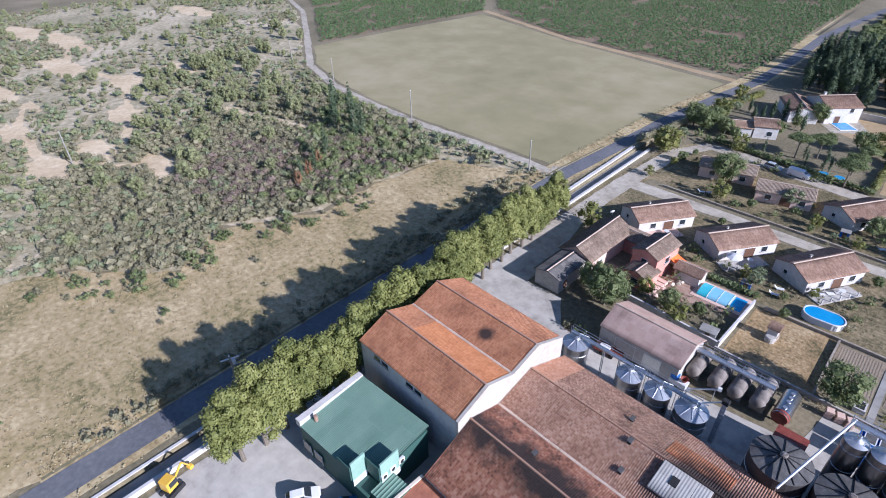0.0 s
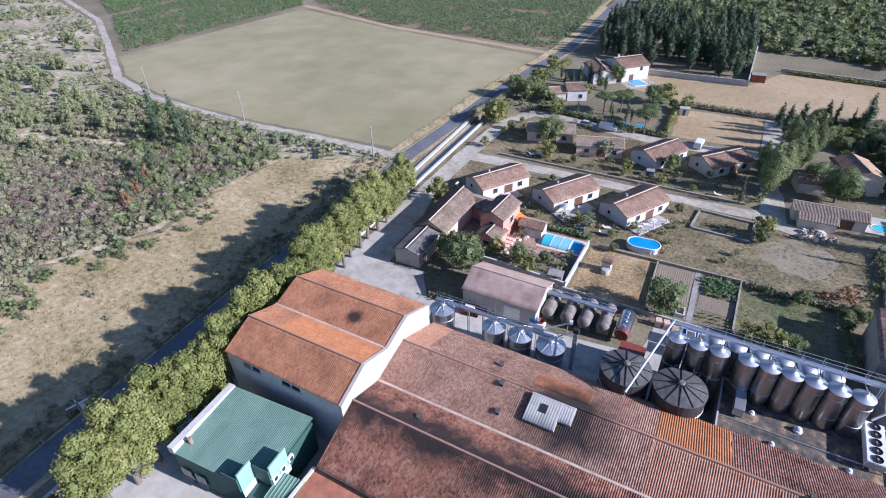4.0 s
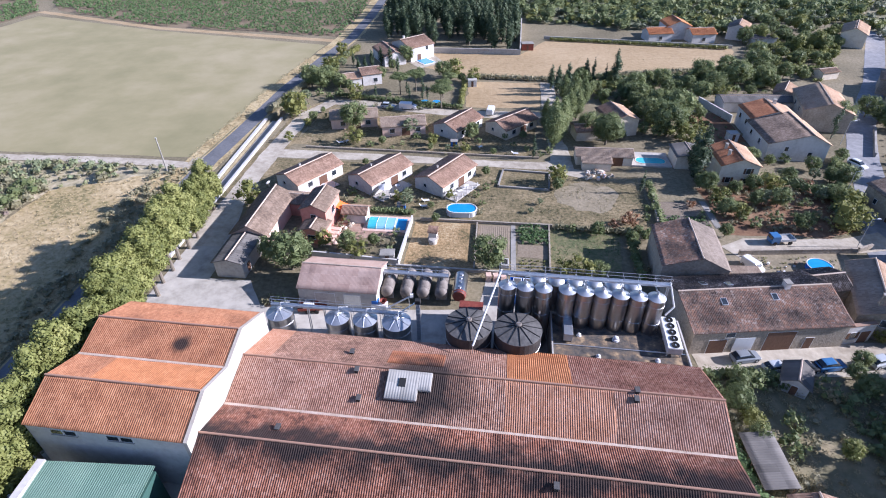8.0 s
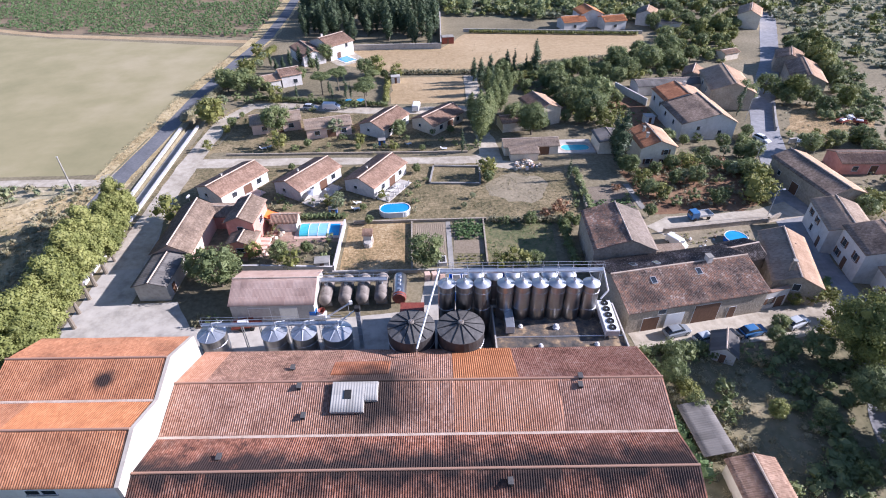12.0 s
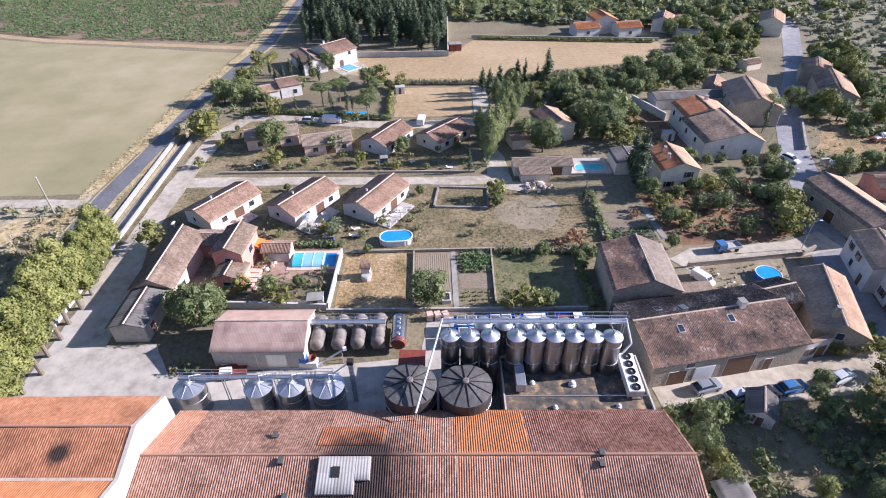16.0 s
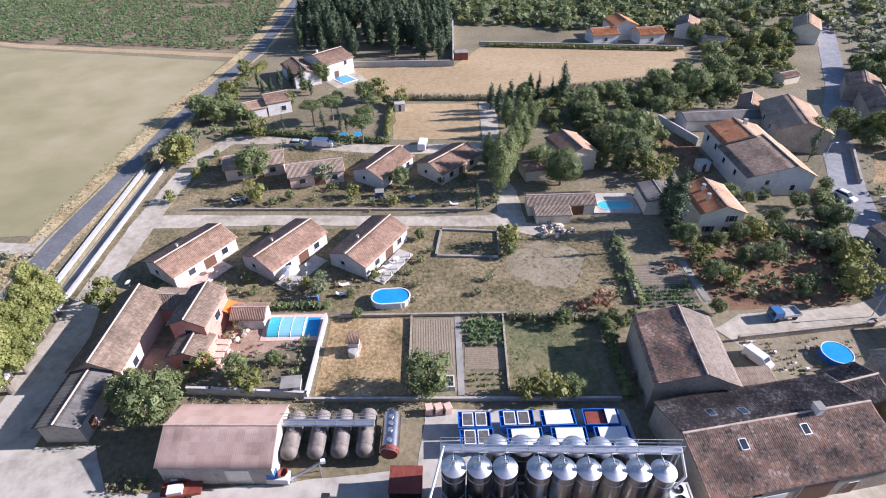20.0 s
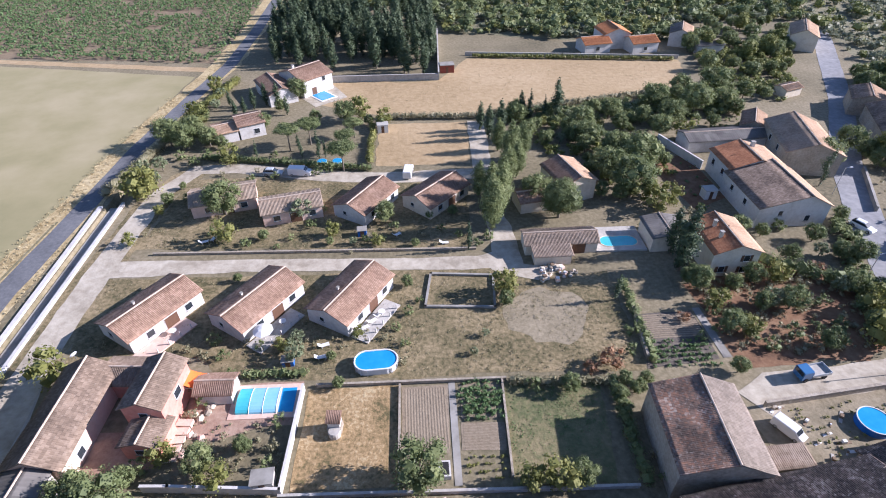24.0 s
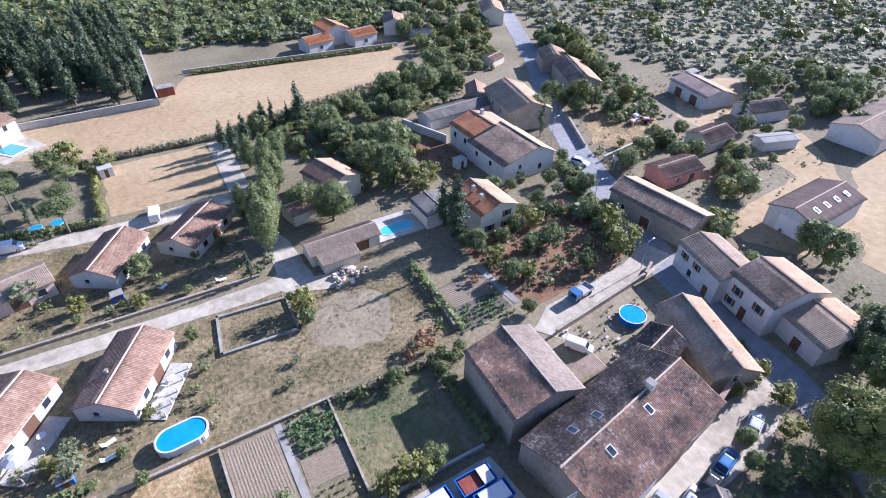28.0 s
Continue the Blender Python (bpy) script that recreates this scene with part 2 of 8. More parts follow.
ASPHALT = mat("worn_asphalt", [(0.10, 0.102, 0.108), (0.14, 0.142, 0.148), (0.19, 0.19, 0.192)], 0.9, 1.5, 0.12, bump=0.15)
STREET = mat("pale_worn_asphalt", [(0.18, 0.18, 0.185), (0.245, 0.245, 0.25), (0.31, 0.308, 0.305)], 0.9, 0.8, 0.1, bump=0.1)
GRAVEL = mat("pale_gravel", [(0.29, 0.25, 0.188), (0.40, 0.352, 0.275), (0.50, 0.45, 0.36)], 0.95, 0.7, 0.12, bump=0.2, spread=1.3)
VERGE = mat("golden_verge_grass", [(0.25, 0.19, 0.09), (0.40, 0.31, 0.16), (0.50, 0.41, 0.24)], 0.95, 1.2, 0.15, bump=0.6, spread=1.3)
CONCRETE = mat("stained_concrete", [(0.17, 0.16, 0.14), (0.29, 0.275, 0.245), (0.38, 0.365, 0.335)], 0.9, 0.3, 0.07, bump=0.03, spread=1.2)
YARD = mat("worn_yard_concrete", [(0.27, 0.25, 0.212), (0.42, 0.39, 0.335), (0.51, 0.48, 0.415)], 0.9, 0.5, 0.05, bump=0.03, spread=1.2)
WHITE = mat("white_render", [(0.42, 0.395, 0.36), (0.53, 0.51, 0.48), (0.60, 0.585, 0.56)], 0.9, 1.5, 0.25, bump=0.1)
CREAM = mat("cream_render", [(0.52, 0.44, 0.33), (0.64, 0.56, 0.44), (0.70, 0.63, 0.52)], 0.9, 1.5, 0.3, bump=0.1)
PINK = mat("pink_render", [(0.50, 0.20, 0.15), (0.60, 0.27, 0.21), (0.66, 0.34, 0.27)], 0.9, 1.5, 0.3, bump=0.1)
PALEPINK = mat("pale_pink_render", [(0.55, 0.38, 0.30), (0.64, 0.46, 0.37), (0.70, 0.54, 0.45)], 0.9, 1.5, 0.3, bump=0.1)
STONE = mat("rubble_stone", [(0.20, 0.165, 0.125), (0.32, 0.275, 0.215), (0.42, 0.37, 0.30)], 0.95, 2.5, 0.25, bump=0.8)
GREY_RENDER = mat("grey_render", [(0.30, 0.28, 0.25), (0.42, 0.395, 0.355), (0.50, 0.475, 0.43)], 0.92, 1.6, 0.25, bump=0.2)
SPOT_A, SPOT_B = (-6.9, -1.2, 2.2), (23.2, -1.2, 10.5)
T_ORANGE = tile_mat("new_orange_tiles", [(0.27, 0.115, 0.06), (0.40, 0.178, 0.09), (0.50, 0.245, 0.13)], amount=0.2, soot=0.25, pitch=0.25, spot=SPOT_A)
T_BRIGHT = tile_mat("bright_orange_tiles", [(0.38, 0.15, 0.065), (0.48, 0.20, 0.085), (0.55, 0.25, 0.115)], soot=0.12, pitch=0.25)
T_BROWN = tile_mat("weathered_brown_tiles", [(0.165, 0.09, 0.06), (0.295, 0.168, 0.113), (0.45, 0.285, 0.205)], amount=0.35, soot=0.3, pitch=0.25, spot=SPOT_B, course=0.3, vary=0.65)
T_SOOT = tile_mat("sooty_red_tiles", [(0.11, 0.05, 0.035), (0.27, 0.115, 0.07), (0.34, 0.155, 0.10), (0.44, 0.25, 0.175)], amount=0.22, soot=0.6, pitch=0.25, band=(-11.0, 2.5), course=0.3, vary=0.68)
T_ROSE = tile_mat("rose_brown_tiles", [(0.178, 0.108, 0.075), (0.272, 0.175, 0.122), (0.38, 0.26, 0.19)], amount=0.3, soot=0.2)
T_ROSEW = tile_mat("rosy_winery_tiles", [(0.235, 0.12, 0.078), (0.37, 0.205, 0.138), (0.50, 0.318, 0.23)], amount=0.35, soot=0.15, pitch=0.25, spot=SPOT_B, course=0.3, vary=0.65)
T_PALEOR = tile_mat("pale_orange_tiles", [(0.34, 0.16, 0.09), (0.45, 0.235, 0.145), (0.53, 0.31, 0.21)], amount=0.15, soot=0.1, pitch=0.25)
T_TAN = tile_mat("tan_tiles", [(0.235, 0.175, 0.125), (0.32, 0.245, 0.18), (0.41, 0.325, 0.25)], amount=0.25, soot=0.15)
T_OLDBROWN = tile_mat("faded_brown_tiles", [(0.125, 0.092, 0.068), (0.205, 0.152, 0.112), (0.30, 0.23, 0.175)], amount=0.3, soot=0.25)
# for one barn's sunward slope: sunlight put into a paler, plainer grey
T_SUNBARN = tile_mat("sunward_grey_barn_tiles", [(0.15, 0.125, 0.10), (0.22, 0.18, 0.145), (0.28, 0.235, 0.195)], amount=0.3, soot=0.25, pitch=0.3)
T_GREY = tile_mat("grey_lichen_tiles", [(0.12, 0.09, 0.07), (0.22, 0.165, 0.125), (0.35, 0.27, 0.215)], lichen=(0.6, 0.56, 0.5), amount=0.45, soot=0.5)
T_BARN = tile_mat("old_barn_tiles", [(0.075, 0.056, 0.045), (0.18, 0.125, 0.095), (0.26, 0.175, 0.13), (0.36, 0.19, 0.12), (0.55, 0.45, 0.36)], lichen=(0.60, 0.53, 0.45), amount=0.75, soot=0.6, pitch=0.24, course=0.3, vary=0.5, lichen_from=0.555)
T_BARNDARK = tile_mat("near_black_barn_tiles", [(0.035, 0.03, 0.028), (0.07, 0.058, 0.05), (0.12, 0.095, 0.08), (0.30, 0.26, 0.23)], lichen=(0.62, 0.56, 0.5), amount=0.75, soot=0.5, pitch=0.24, course=0.3, vary=0.5, lichen_from=0.58)
# salmon tiles; on east slopes the colour also holds the low sun's warmth
T_SALMONSUN = tile_mat("salmon_and_sunlit_tiles", [(0.33, 0.21, 0.13), (0.41, 0.275, 0.18), (0.48, 0.345, 0.24)], amount=0.2, soot=0.12)
MORTAR = mat("pale_mortar_tiles", [(0.36, 0.27, 0.20), (0.48, 0.38, 0.30), (0.56, 0.47, 0.39)], 0.9, 3, 0.5)
TANKROOF = mat("grey_tank_roof", [(0.055, 0.054, 0.053), (0.095, 0.092, 0.088), (0.15, 0.145, 0.135)], 0.8, 1.5, 0.3)
T_PATCH = tile_mat("sooty_orange_patch", [(0.36, 0.13, 0.06), (0.46, 0.18, 0.085), (0.54, 0.24, 0.12)], soot=0.3, pitch=0.25, spot=SPOT_B)
T_REDBROWN = tile_mat("red_brown_tiles", [(0.15, 0.07, 0.045), (0.28, 0.13, 0.085), (0.36, 0.185, 0.13), (0.44, 0.28, 0.21)], amount=0.3, soot=0.3, pitch=0.25, course=0.3, vary=0.68)
T_PINKSHEET = tile_mat("pinkish_fibre_cement", [(0.32, 0.22, 0.18), (0.39, 0.28, 0.23), (0.45, 0.335, 0.28)], pitch=1.0, course=1.4, soot=0.35)
T_BROWNSHEET = tile_mat("brown_metal_sheet", [(0.12, 0.085, 0.07), (0.15, 0.105, 0.088), (0.185, 0.135, 0.115)], pitch=1.0, course=3.0, soot=0.1)
T_SHEETNORTH = tile_mat("newer_pink_sheet", [(0.42, 0.285, 0.215), (0.47, 0.325, 0.25), (0.52, 0.37, 0.29)], pitch=1.0, course=1.4, soot=0.1)
T_GREYSHEET = tile_mat("grey_fibre_cement", [(0.105, 0.098, 0.09), (0.155, 0.145, 0.132), (0.21, 0.195, 0.178)], pitch=1.0, course=2.5, soot=0.25)
T_GREEN = tile_mat("green_metal_sheet", [(0.115, 0.195, 0.15), (0.14, 0.225, 0.175), (0.17, 0.26, 0.20)], pitch=1.1, course=6.0, soot=0.06)
T_CLEAR = tile_mat("pale_corrugated_sheet", [(0.30, 0.285, 0.255), (0.38, 0.365, 0.33), (0.46, 0.44, 0.40)], pitch=0.9, course=2.0, soot=0.2)
STEEL = mat("stainless_steel", [(0.36, 0.35, 0.345), (0.48, 0.47, 0.465)], 0.3, 1.0, 0.4, metal=1.0, bump=0.05)
GALV = mat("galvanised_steel", [(0.46, 0.48, 0.50), (0.58, 0.60, 0.62)], 0.45, 2.0, 0.5, metal=0.85, bump=0.05)
DULL_TANK = mat("dull_beige_tank", [(0.11, 0.092, 0.078), (0.185, 0.16, 0.138), (0.27, 0.24, 0.21)], 0.65, 0.8, 0.4, bump=0.1)
DARK = mat("dark_opening", [(0.015, 0.015, 0.017), (0.03, 0.03, 0.033)], 0.6, 1.0, 0.3, bump=0)
GLASS = mat("window_glass", [(0.02, 0.025, 0.03), (0.04, 0.05, 0.06)], 0.08, 0.5, 0.3, bump=0, spec=0.8)
BLACK = mat("black_rubber", [(0.015, 0.015, 0.015), (0.03, 0.03, 0.03)], 0.8, 3, 0.5)
GREENWALL = mat("dark_green_cladding", [(0.035, 0.085, 0.07), (0.05, 0.11, 0.09)], 0.6, 1, 0.3)
BLUE = mat("blue_paint", [(0.02, 0.12, 0.42), (0.03, 0.17, 0.55)], 0.45, 1, 0.4, bump=0.05)
POOLBLUE = mat("pool_liner_blue", [(0.20, 0.47, 0.60), (0.26, 0.53, 0.66)], 0.5, 1, 0.3, bump=0)
TURQ = mat("pool_liner_turquoise", [(0.10, 0.50, 0.58), (0.16, 0.60, 0.66)], 0.5, 1, 0.3, bump=0)
REDPAINT = mat("red_brown_paint", [(0.16, 0.035, 0.025), (0.26, 0.07, 0.045)], 0.6, 1.5, 0.4)
ORANGECLOTH = mat("orange_cloth", [(0.75, 0.16, 0.03), (0.85, 0.22, 0.05)], 0.9, 1, 0.3)
WOOD = mat("weathered_wood", [(0.16, 0.11, 0.07), (0.26, 0.19, 0.13)], 0.9, 3, 0.4)
SHUTTER = mat("brown_shutter_paint", [(0.10, 0.055, 0.035), (0.15, 0.08, 0.05)], 0.6, 2, 0.3)
PLASTIC = mat("white_plastic", [(0.60, 0.60, 0.59), (0.70, 0.70, 0.69)], 0.4, 2, 0.4, bump=0)
BARK = mat("grey_bark", [(0.12, 0.10, 0.075), (0.22, 0.19, 0.15)], 0.95, 4, 0.6, bump=0.6)
L_PLANE = leaf_mat("plane_leaves", [(0.09, 0.11, 0.031), (0.195, 0.212, 0.062), (0.34, 0.342, 0.118)], 0.25)
L_OAK = leaf_mat("dark_leaves", [(0.095, 0.125, 0.05), (0.175, 0.212, 0.088), (0.31, 0.34, 0.15)])
L_PINE = leaf_mat("pine_needles", [(0.17, 0.19, 0.09), (0.28, 0.30, 0.145), (0.42, 0.43, 0.225)])
L_CYP = leaf_mat("cypress_green", [(0.035, 0.058, 0.03), (0.068, 0.098, 0.05), (0.115, 0.15, 0.08)], 0.15)
L_OLIVE = leaf_mat("olive_grey_leaves", [(0.14, 0.168, 0.092), (0.225, 0.26, 0.142), (0.32, 0.352, 0.205)])
L_YELLOW = leaf_mat("yellow_green_leaves", [(0.115, 0.13, 0.038), (0.20, 0.21, 0.064), (0.32, 0.31, 0.10)])
L_RUST = leaf_mat("rusty_leaves", [(0.19, 0.105, 0.06), (0.30, 0.172, 0.095), (0.41, 0.255, 0.15)])
L_MAQUIS = leaf_mat("maquis_leaves", [(0.155, 0.148, 0.082), (0.28, 0.262, 0.155), (0.43, 0.39, 0.255)])
L_PURPLE = leaf_mat("purple_brown_leaves", [(0.18, 0.138, 0.11), (0.27, 0.21, 0.165), (0.36, 0.285, 0.225)])
L_VINE = leaf_mat("vine_leaves", [(0.085, 0.155, 0.055), (0.145, 0.225, 0.088), (0.22, 0.30, 0.135)])
L_HILL = leaf_mat("hill_scrub_leaves", [(0.15, 0.172, 0.105), (0.23, 0.248, 0.155), (0.33, 0.33, 0.21)], 0.35)
L_STRAW = leaf_mat("straw_blades", [(0.30, 0.245, 0.135), (0.42, 0.35, 0.20), (0.55, 0.465, 0.29)])


# ---- building helpers ----
def thing(name, m, label, category, group="", kind=""):
    ob = new(name)
    ob.matrix_world = m
    return tagged(ob, label, category, group, kind)


def link(name, me, material, parent=None, label="", m=None):
    ob = new(name, me)
    if material is not None and not me.materials:
        me.materials.append(material)
    if parent is not None:
        ob.parent = parent
    if m is not None:
        ob.matrix_basis = m
    if label:
        ob["label"] = label
    return ob


def part(name, bm, material, parent=None, label="", m=None, smooth=False):
    me = bpy.data.meshes.new(name)
    bmesh.ops.recalc_face_normals(bm, faces=bm.faces)
    bm.to_mesh(me)
    bm.free()
    if smooth:
        for p in me.polygons:
            p.use_smooth = True
        me.set_sharp_from_angle(angle=radians(32))
    return link(name, me, material, parent, label, m)


def add_box(bm, x0, x1, y0, y1, z0, z1, m=None):
    vs = [bm.verts.new((x, y, z)) for z in (z0, z1) for x, y in ((x0, y0), (x1, y0), (x1, y1), (x0, y1))]
    for f in ((0, 3, 2, 1), (4, 5, 6, 7), (0, 1, 5, 4), (1, 2, 6, 5), (2, 3, 7, 6), (3, 0, 4, 7)):
        bm.faces.new([vs[i] for i in f])
    if m is not None:
        bmesh.ops.transform(bm, matrix=m, verts=vs)
    return vs


def box(x0, x1, y0, y1, z0, z1, bev=0.0):
    bm = bmesh.new()
    add_box(bm, x0, x1, y0, y1, z0, z1)
    if bev:
        bmesh.ops.bevel(bm, geom=bm.edges[:], offset=bev, segments=1, affect="EDGES")
    return bm


def lathe(profile, n=24, arc=None):
    """A turned body from (radius, height) pairs."""
    bm = bmesh.new()
    rings = []
    for r, z in profile:
        rings.append([bm.verts.new((r * math.cos(2 * math.pi * i / n), r * math.sin(2 * math.pi * i / n), z)) for i in range(n)] if r > 1e-4 else [bm.verts.new((0, 0, z))])
    for a, b in zip(rings, rings[1:]):
        for i in range(n):
            j = (i + 1) % n
            if len(a) == 1 and len(b) > 1:
                bm.faces.new((a[0], b[i], b[j]))
            elif len(b) == 1 and len(a) > 1:
                bm.faces.new((a[i], a[j], b[0]))
            elif len(a) > 1:
                bm.faces.new((a[i], a[j], b[j], b[i]))
    if len(rings[0]) > 1:
        bm.faces.new(rings[0][::-1])
    if len(rings[-1]) > 1:
        bm.faces.new(rings[-1])
    return bm


def rod(bm, a, b, r, n=6):
    a, b = Vector(a), Vector(b)
    d = b - a
    m = Matrix.Translation((a + b) / 2) @ d.to_track_quat("Z", "Y").to_matrix().to_4x4()
    bmesh.ops.create_cone(bm, cap_ends=True, segments=n, radius1=r, radius2=r, depth=d.length, matrix=m)


def slope_mesh(name, p00, p10, p11, p01, material, pitch=0.24, amp=0.045, thick=0.12, rows=6, sag=0.03, res=4, square=False, seed=0):
    """One roof slope, ribbed down its fall: p00-p10 along the eave, p01-p11 along the ridge. u, v in metres."""
    p00, p10, p11, p01 = (Vector(p) for p in (p00, p10, p11, p01))
    length, fall = (p10 - p00).length, (p01 - p00).length
    nrm = (p10 - p00).cross(p01 - p00).normalized()
    if nrm.z < 0:
        nrm.negate()
    n = max(2, int(length / pitch) * res)
    verts, faces, uvs = [], [], []
    for j in range(rows + 1):
        v = j / rows
        for i in range(n + 1):
            u = i / n
            ph = i / res
            w = math.sin(2 * math.pi * ph)
            if square:
                w = 1.0 if (i % res) == 0 else -1.0
            dz = amp * w + sag * (noise.noise((u * length * 0.35 + seed, v * fall * 0.5, seed)) if sag else 0)
            p = p00.lerp(p10, u).lerp(p01.lerp(p11, u), v) + nrm * dz
            verts.append(p)
            uvs.append((u * length + seed * 3.7, v * fall))
    for j in range(rows):
        for i in range(n):
            a = j * (n + 1) + i
            faces.append((a, a + 1, a + n + 2, a + n + 1))
    k = len(verts)
    for p in (p00, p10, p11, p01):
        verts.append(p - nrm * thick)
        uvs.append((0, 0))
    faces.append((k, k + 3, k + 2, k + 1))
    faces.append((k, k + 1, *range(n, -1, -1)))
    faces.append((k + 2, k + 3, *range(rows * (n + 1), rows * (n + 1) + n + 1)))
    faces.append((k + 3, k, *[j * (n + 1) for j in range(rows + 1)]))
    faces.append((k + 1, k + 2, *[j * (n + 1) + n for j in range(rows, -1, -1)]))
    me = bpy.data.meshes.new(name)
    me.from_pydata([tuple(v) for v in verts], [], faces)
    uv = me.uv_layers.new(name="UVMap")
    idx = np.empty(len(me.loops), dtype=np.int32)
    me.loops.foreach_get("vertex_index", idx)
    uv.data.foreach_set("uv", np.array(uvs, dtype=np.float32)[idx].ravel())
    me.materials.append(material)
    flags = np.ones(len(me.polygons), dtype=bool)
    flags[-5:] = False
    if not square:
        me.polygons.foreach_set("use_smooth", flags)
    return me


def patch(name, outline, z, material, label="", rough=0.5, step=2.0, kind="structure", seed=1, category="ground"):
    """A piece of ground with wandering edges, lying on the sheet below."""
    pts = []
    for (x0, y0), (x1, y1) in zip(outline, outline[1:] + outline[:1]):
        d = math.hypot(x1 - x0, y1 - y0)
        n = max(1, int(d / step))
        for i in range(n):
            t = i / n
            x, y = x0 + (x1 - x0) * t, y0 + (y1 - y0) * t
            pts.append((x + rough * noise.noise((x * 0.3, y * 0.3, seed)), y + rough * noise.noise((x * 0.3, y * 0.3, seed + 9.3)), z))
    bm = bmesh.new()
    f = bm.faces.new([bm.verts.new(p) for p in pts])
    bm.normal_update()
    if f.normal.z < 0:
        bmesh.ops.reverse_faces(bm, faces=bm.faces)
    bmesh.ops.triangulate(bm, faces=bm.faces)
    me = bpy.data.meshes.new(name)
    bm.to_mesh(me)
    bm.free()
    return tagged(link(name, me, material), label, category, kind=kind)


def strip(line, width):
    """The outline of a way along a line of points."""
    left, right = [], []
    for i, p in enumerate(line):
        a, b = Vector(line[max(0, i - 1)]), Vector(line[min(len(line) - 1, i + 1)])
        d = (b - a).normalized()
        w = width[i] if isinstance(width, (list, tuple)) else width
        left.append((p[0] - d.y * w / 2, p[1] + d.x * w / 2))
        right.append((p[0] + d.y * w / 2, p[1] - d.x * w / 2))
    return left + right[::-1]


def wall_run(name, line, h, t, material, label, z0=0.0, category="wall", cap=None):
    """A free-standing wall along a line, with a coping."""
    ob = thing(name, pose(0, 0, 0), label, category, kind="structure")
    for (x0, y0), (x1, y1) in zip(line, line[1:]):
        d = math.hypot(x1 - x0, y1 - y0)
        m = pose(x0, y0, z0, 0, 0, math.degrees(math.atan2(y1 - y0, x1 - x0)))
        part("wall_panel", box(-t / 2 + 0.002, d + t / 2 - 0.002, -t / 2, t / 2, -0.3, h), material, ob, m=m)
        part("coping", box(-t / 2 - 0.03, d + t / 2 + 0.03, -t / 2 - 0.04, t / 2 + 0.04, h + 0.002, h + 0.07), cap or material, ob, m=m)
    return ob


# ---- plants ----
def lump(n):
    """The 6 n n quads of a rough ball of radius 1, corner by corner."""
    grid = [-1.0 + 2.0 * k / n for k in range(n + 1)]
    quads = []
    for ax in range(3):
        for sgn in (-1.0, 1.0):
            for i in range(n):
                for j in range(n):
                    q = []
                    for a, b in ((i, j), (i + 1, j), (i + 1, j + 1), (i, j + 1)):
                        p = [0.0, 0.0, 0.0]
                        p[ax], p[(ax + 1) % 3], p[(ax + 2) % 3] = sgn, grid[a], grid[b]
                        q.append(Vector(p).normalized())
                    quads.extend(q if sgn > 0 else q[::-1])
    return np.array([tuple(q) for q in quads])


FINE_LUMP, LUMP = lump(2), lump(1)


def leaf_cloud(centres, radii, per, size, rng, squash=0.8, shell=0.55, heart=0.0, fine=False):
    """Leaf clumps as small bent quads round several centres, each round a dense inner mass: vertices and faces."""
    out_v = []
    for c, r in zip(centres, radii):
        n = max(4, int(per * r * r))
        d = rng.normal(size=(n, 3))
        d /= np.linalg.norm(d, axis=1)[:, None] + 1e-9
        rad = r * (shell + (1 - shell) * rng.random(n) ** 0.7)
        p = np.array(c)[None] + d * rad[:, None] * np.array((1, 1, squash))[None]
        nr = d + rng.normal(size=(n, 3)) * 0.48 + np.array((0, 0, 0.3))
        nr /= np.linalg.norm(nr, axis=1)[:, None]
        t = np.cross(nr, rng.normal(size=(n, 3)))
        t /= np.linalg.norm(t, axis=1)[:, None] + 1e-9
        b = np.cross(nr, t)
        s = size * (0.6 + 0.8 * rng.random(n))[:, None]
        q = np.stack((p - t * s * 0.5, p - b * s * 0.32 + nr * s * 0.12, p + t * s * 0.5, p + b * s * 0.32 + nr * s * 0.12), 1)
        out_v.append(q.reshape(-1, 3))
        if heart:
            ball = FINE_LUMP if fine else LUMP
            turn = np.linalg.qr(rng.normal(size=(3, 3)))[0]
            ball = ball @ (turn if np.linalg.det(turn) > 0 else -turn)
            out_v.append(np.array(c)[None] + ball * np.array((1, 1, squash))[None] * r * heart)
    v = np.concatenate(out_v)
    n = len(v) // 4
    f = np.arange(n * 4, dtype=np.int32).reshape(-1, 4)
    return v, f


def quads_mesh(name, v, f, material):
    me = bpy.data.meshes.new(name)
    me.vertices.add(len(v))
    me.vertices.foreach_set("co", np.asarray(v, dtype=np.float32).ravel())
    me.loops.add(f.size)
    me.loops.foreach_set("vertex_index", np.asarray(f, dtype=np.int32).ravel())
    me.polygons.add(len(f))
    me.polygons.foreach_set("loop_start", np.arange(0, f.size, 4, dtype=np.int32))
    me.update(calc_edges=True)
    me.materials.append(material)
    return me


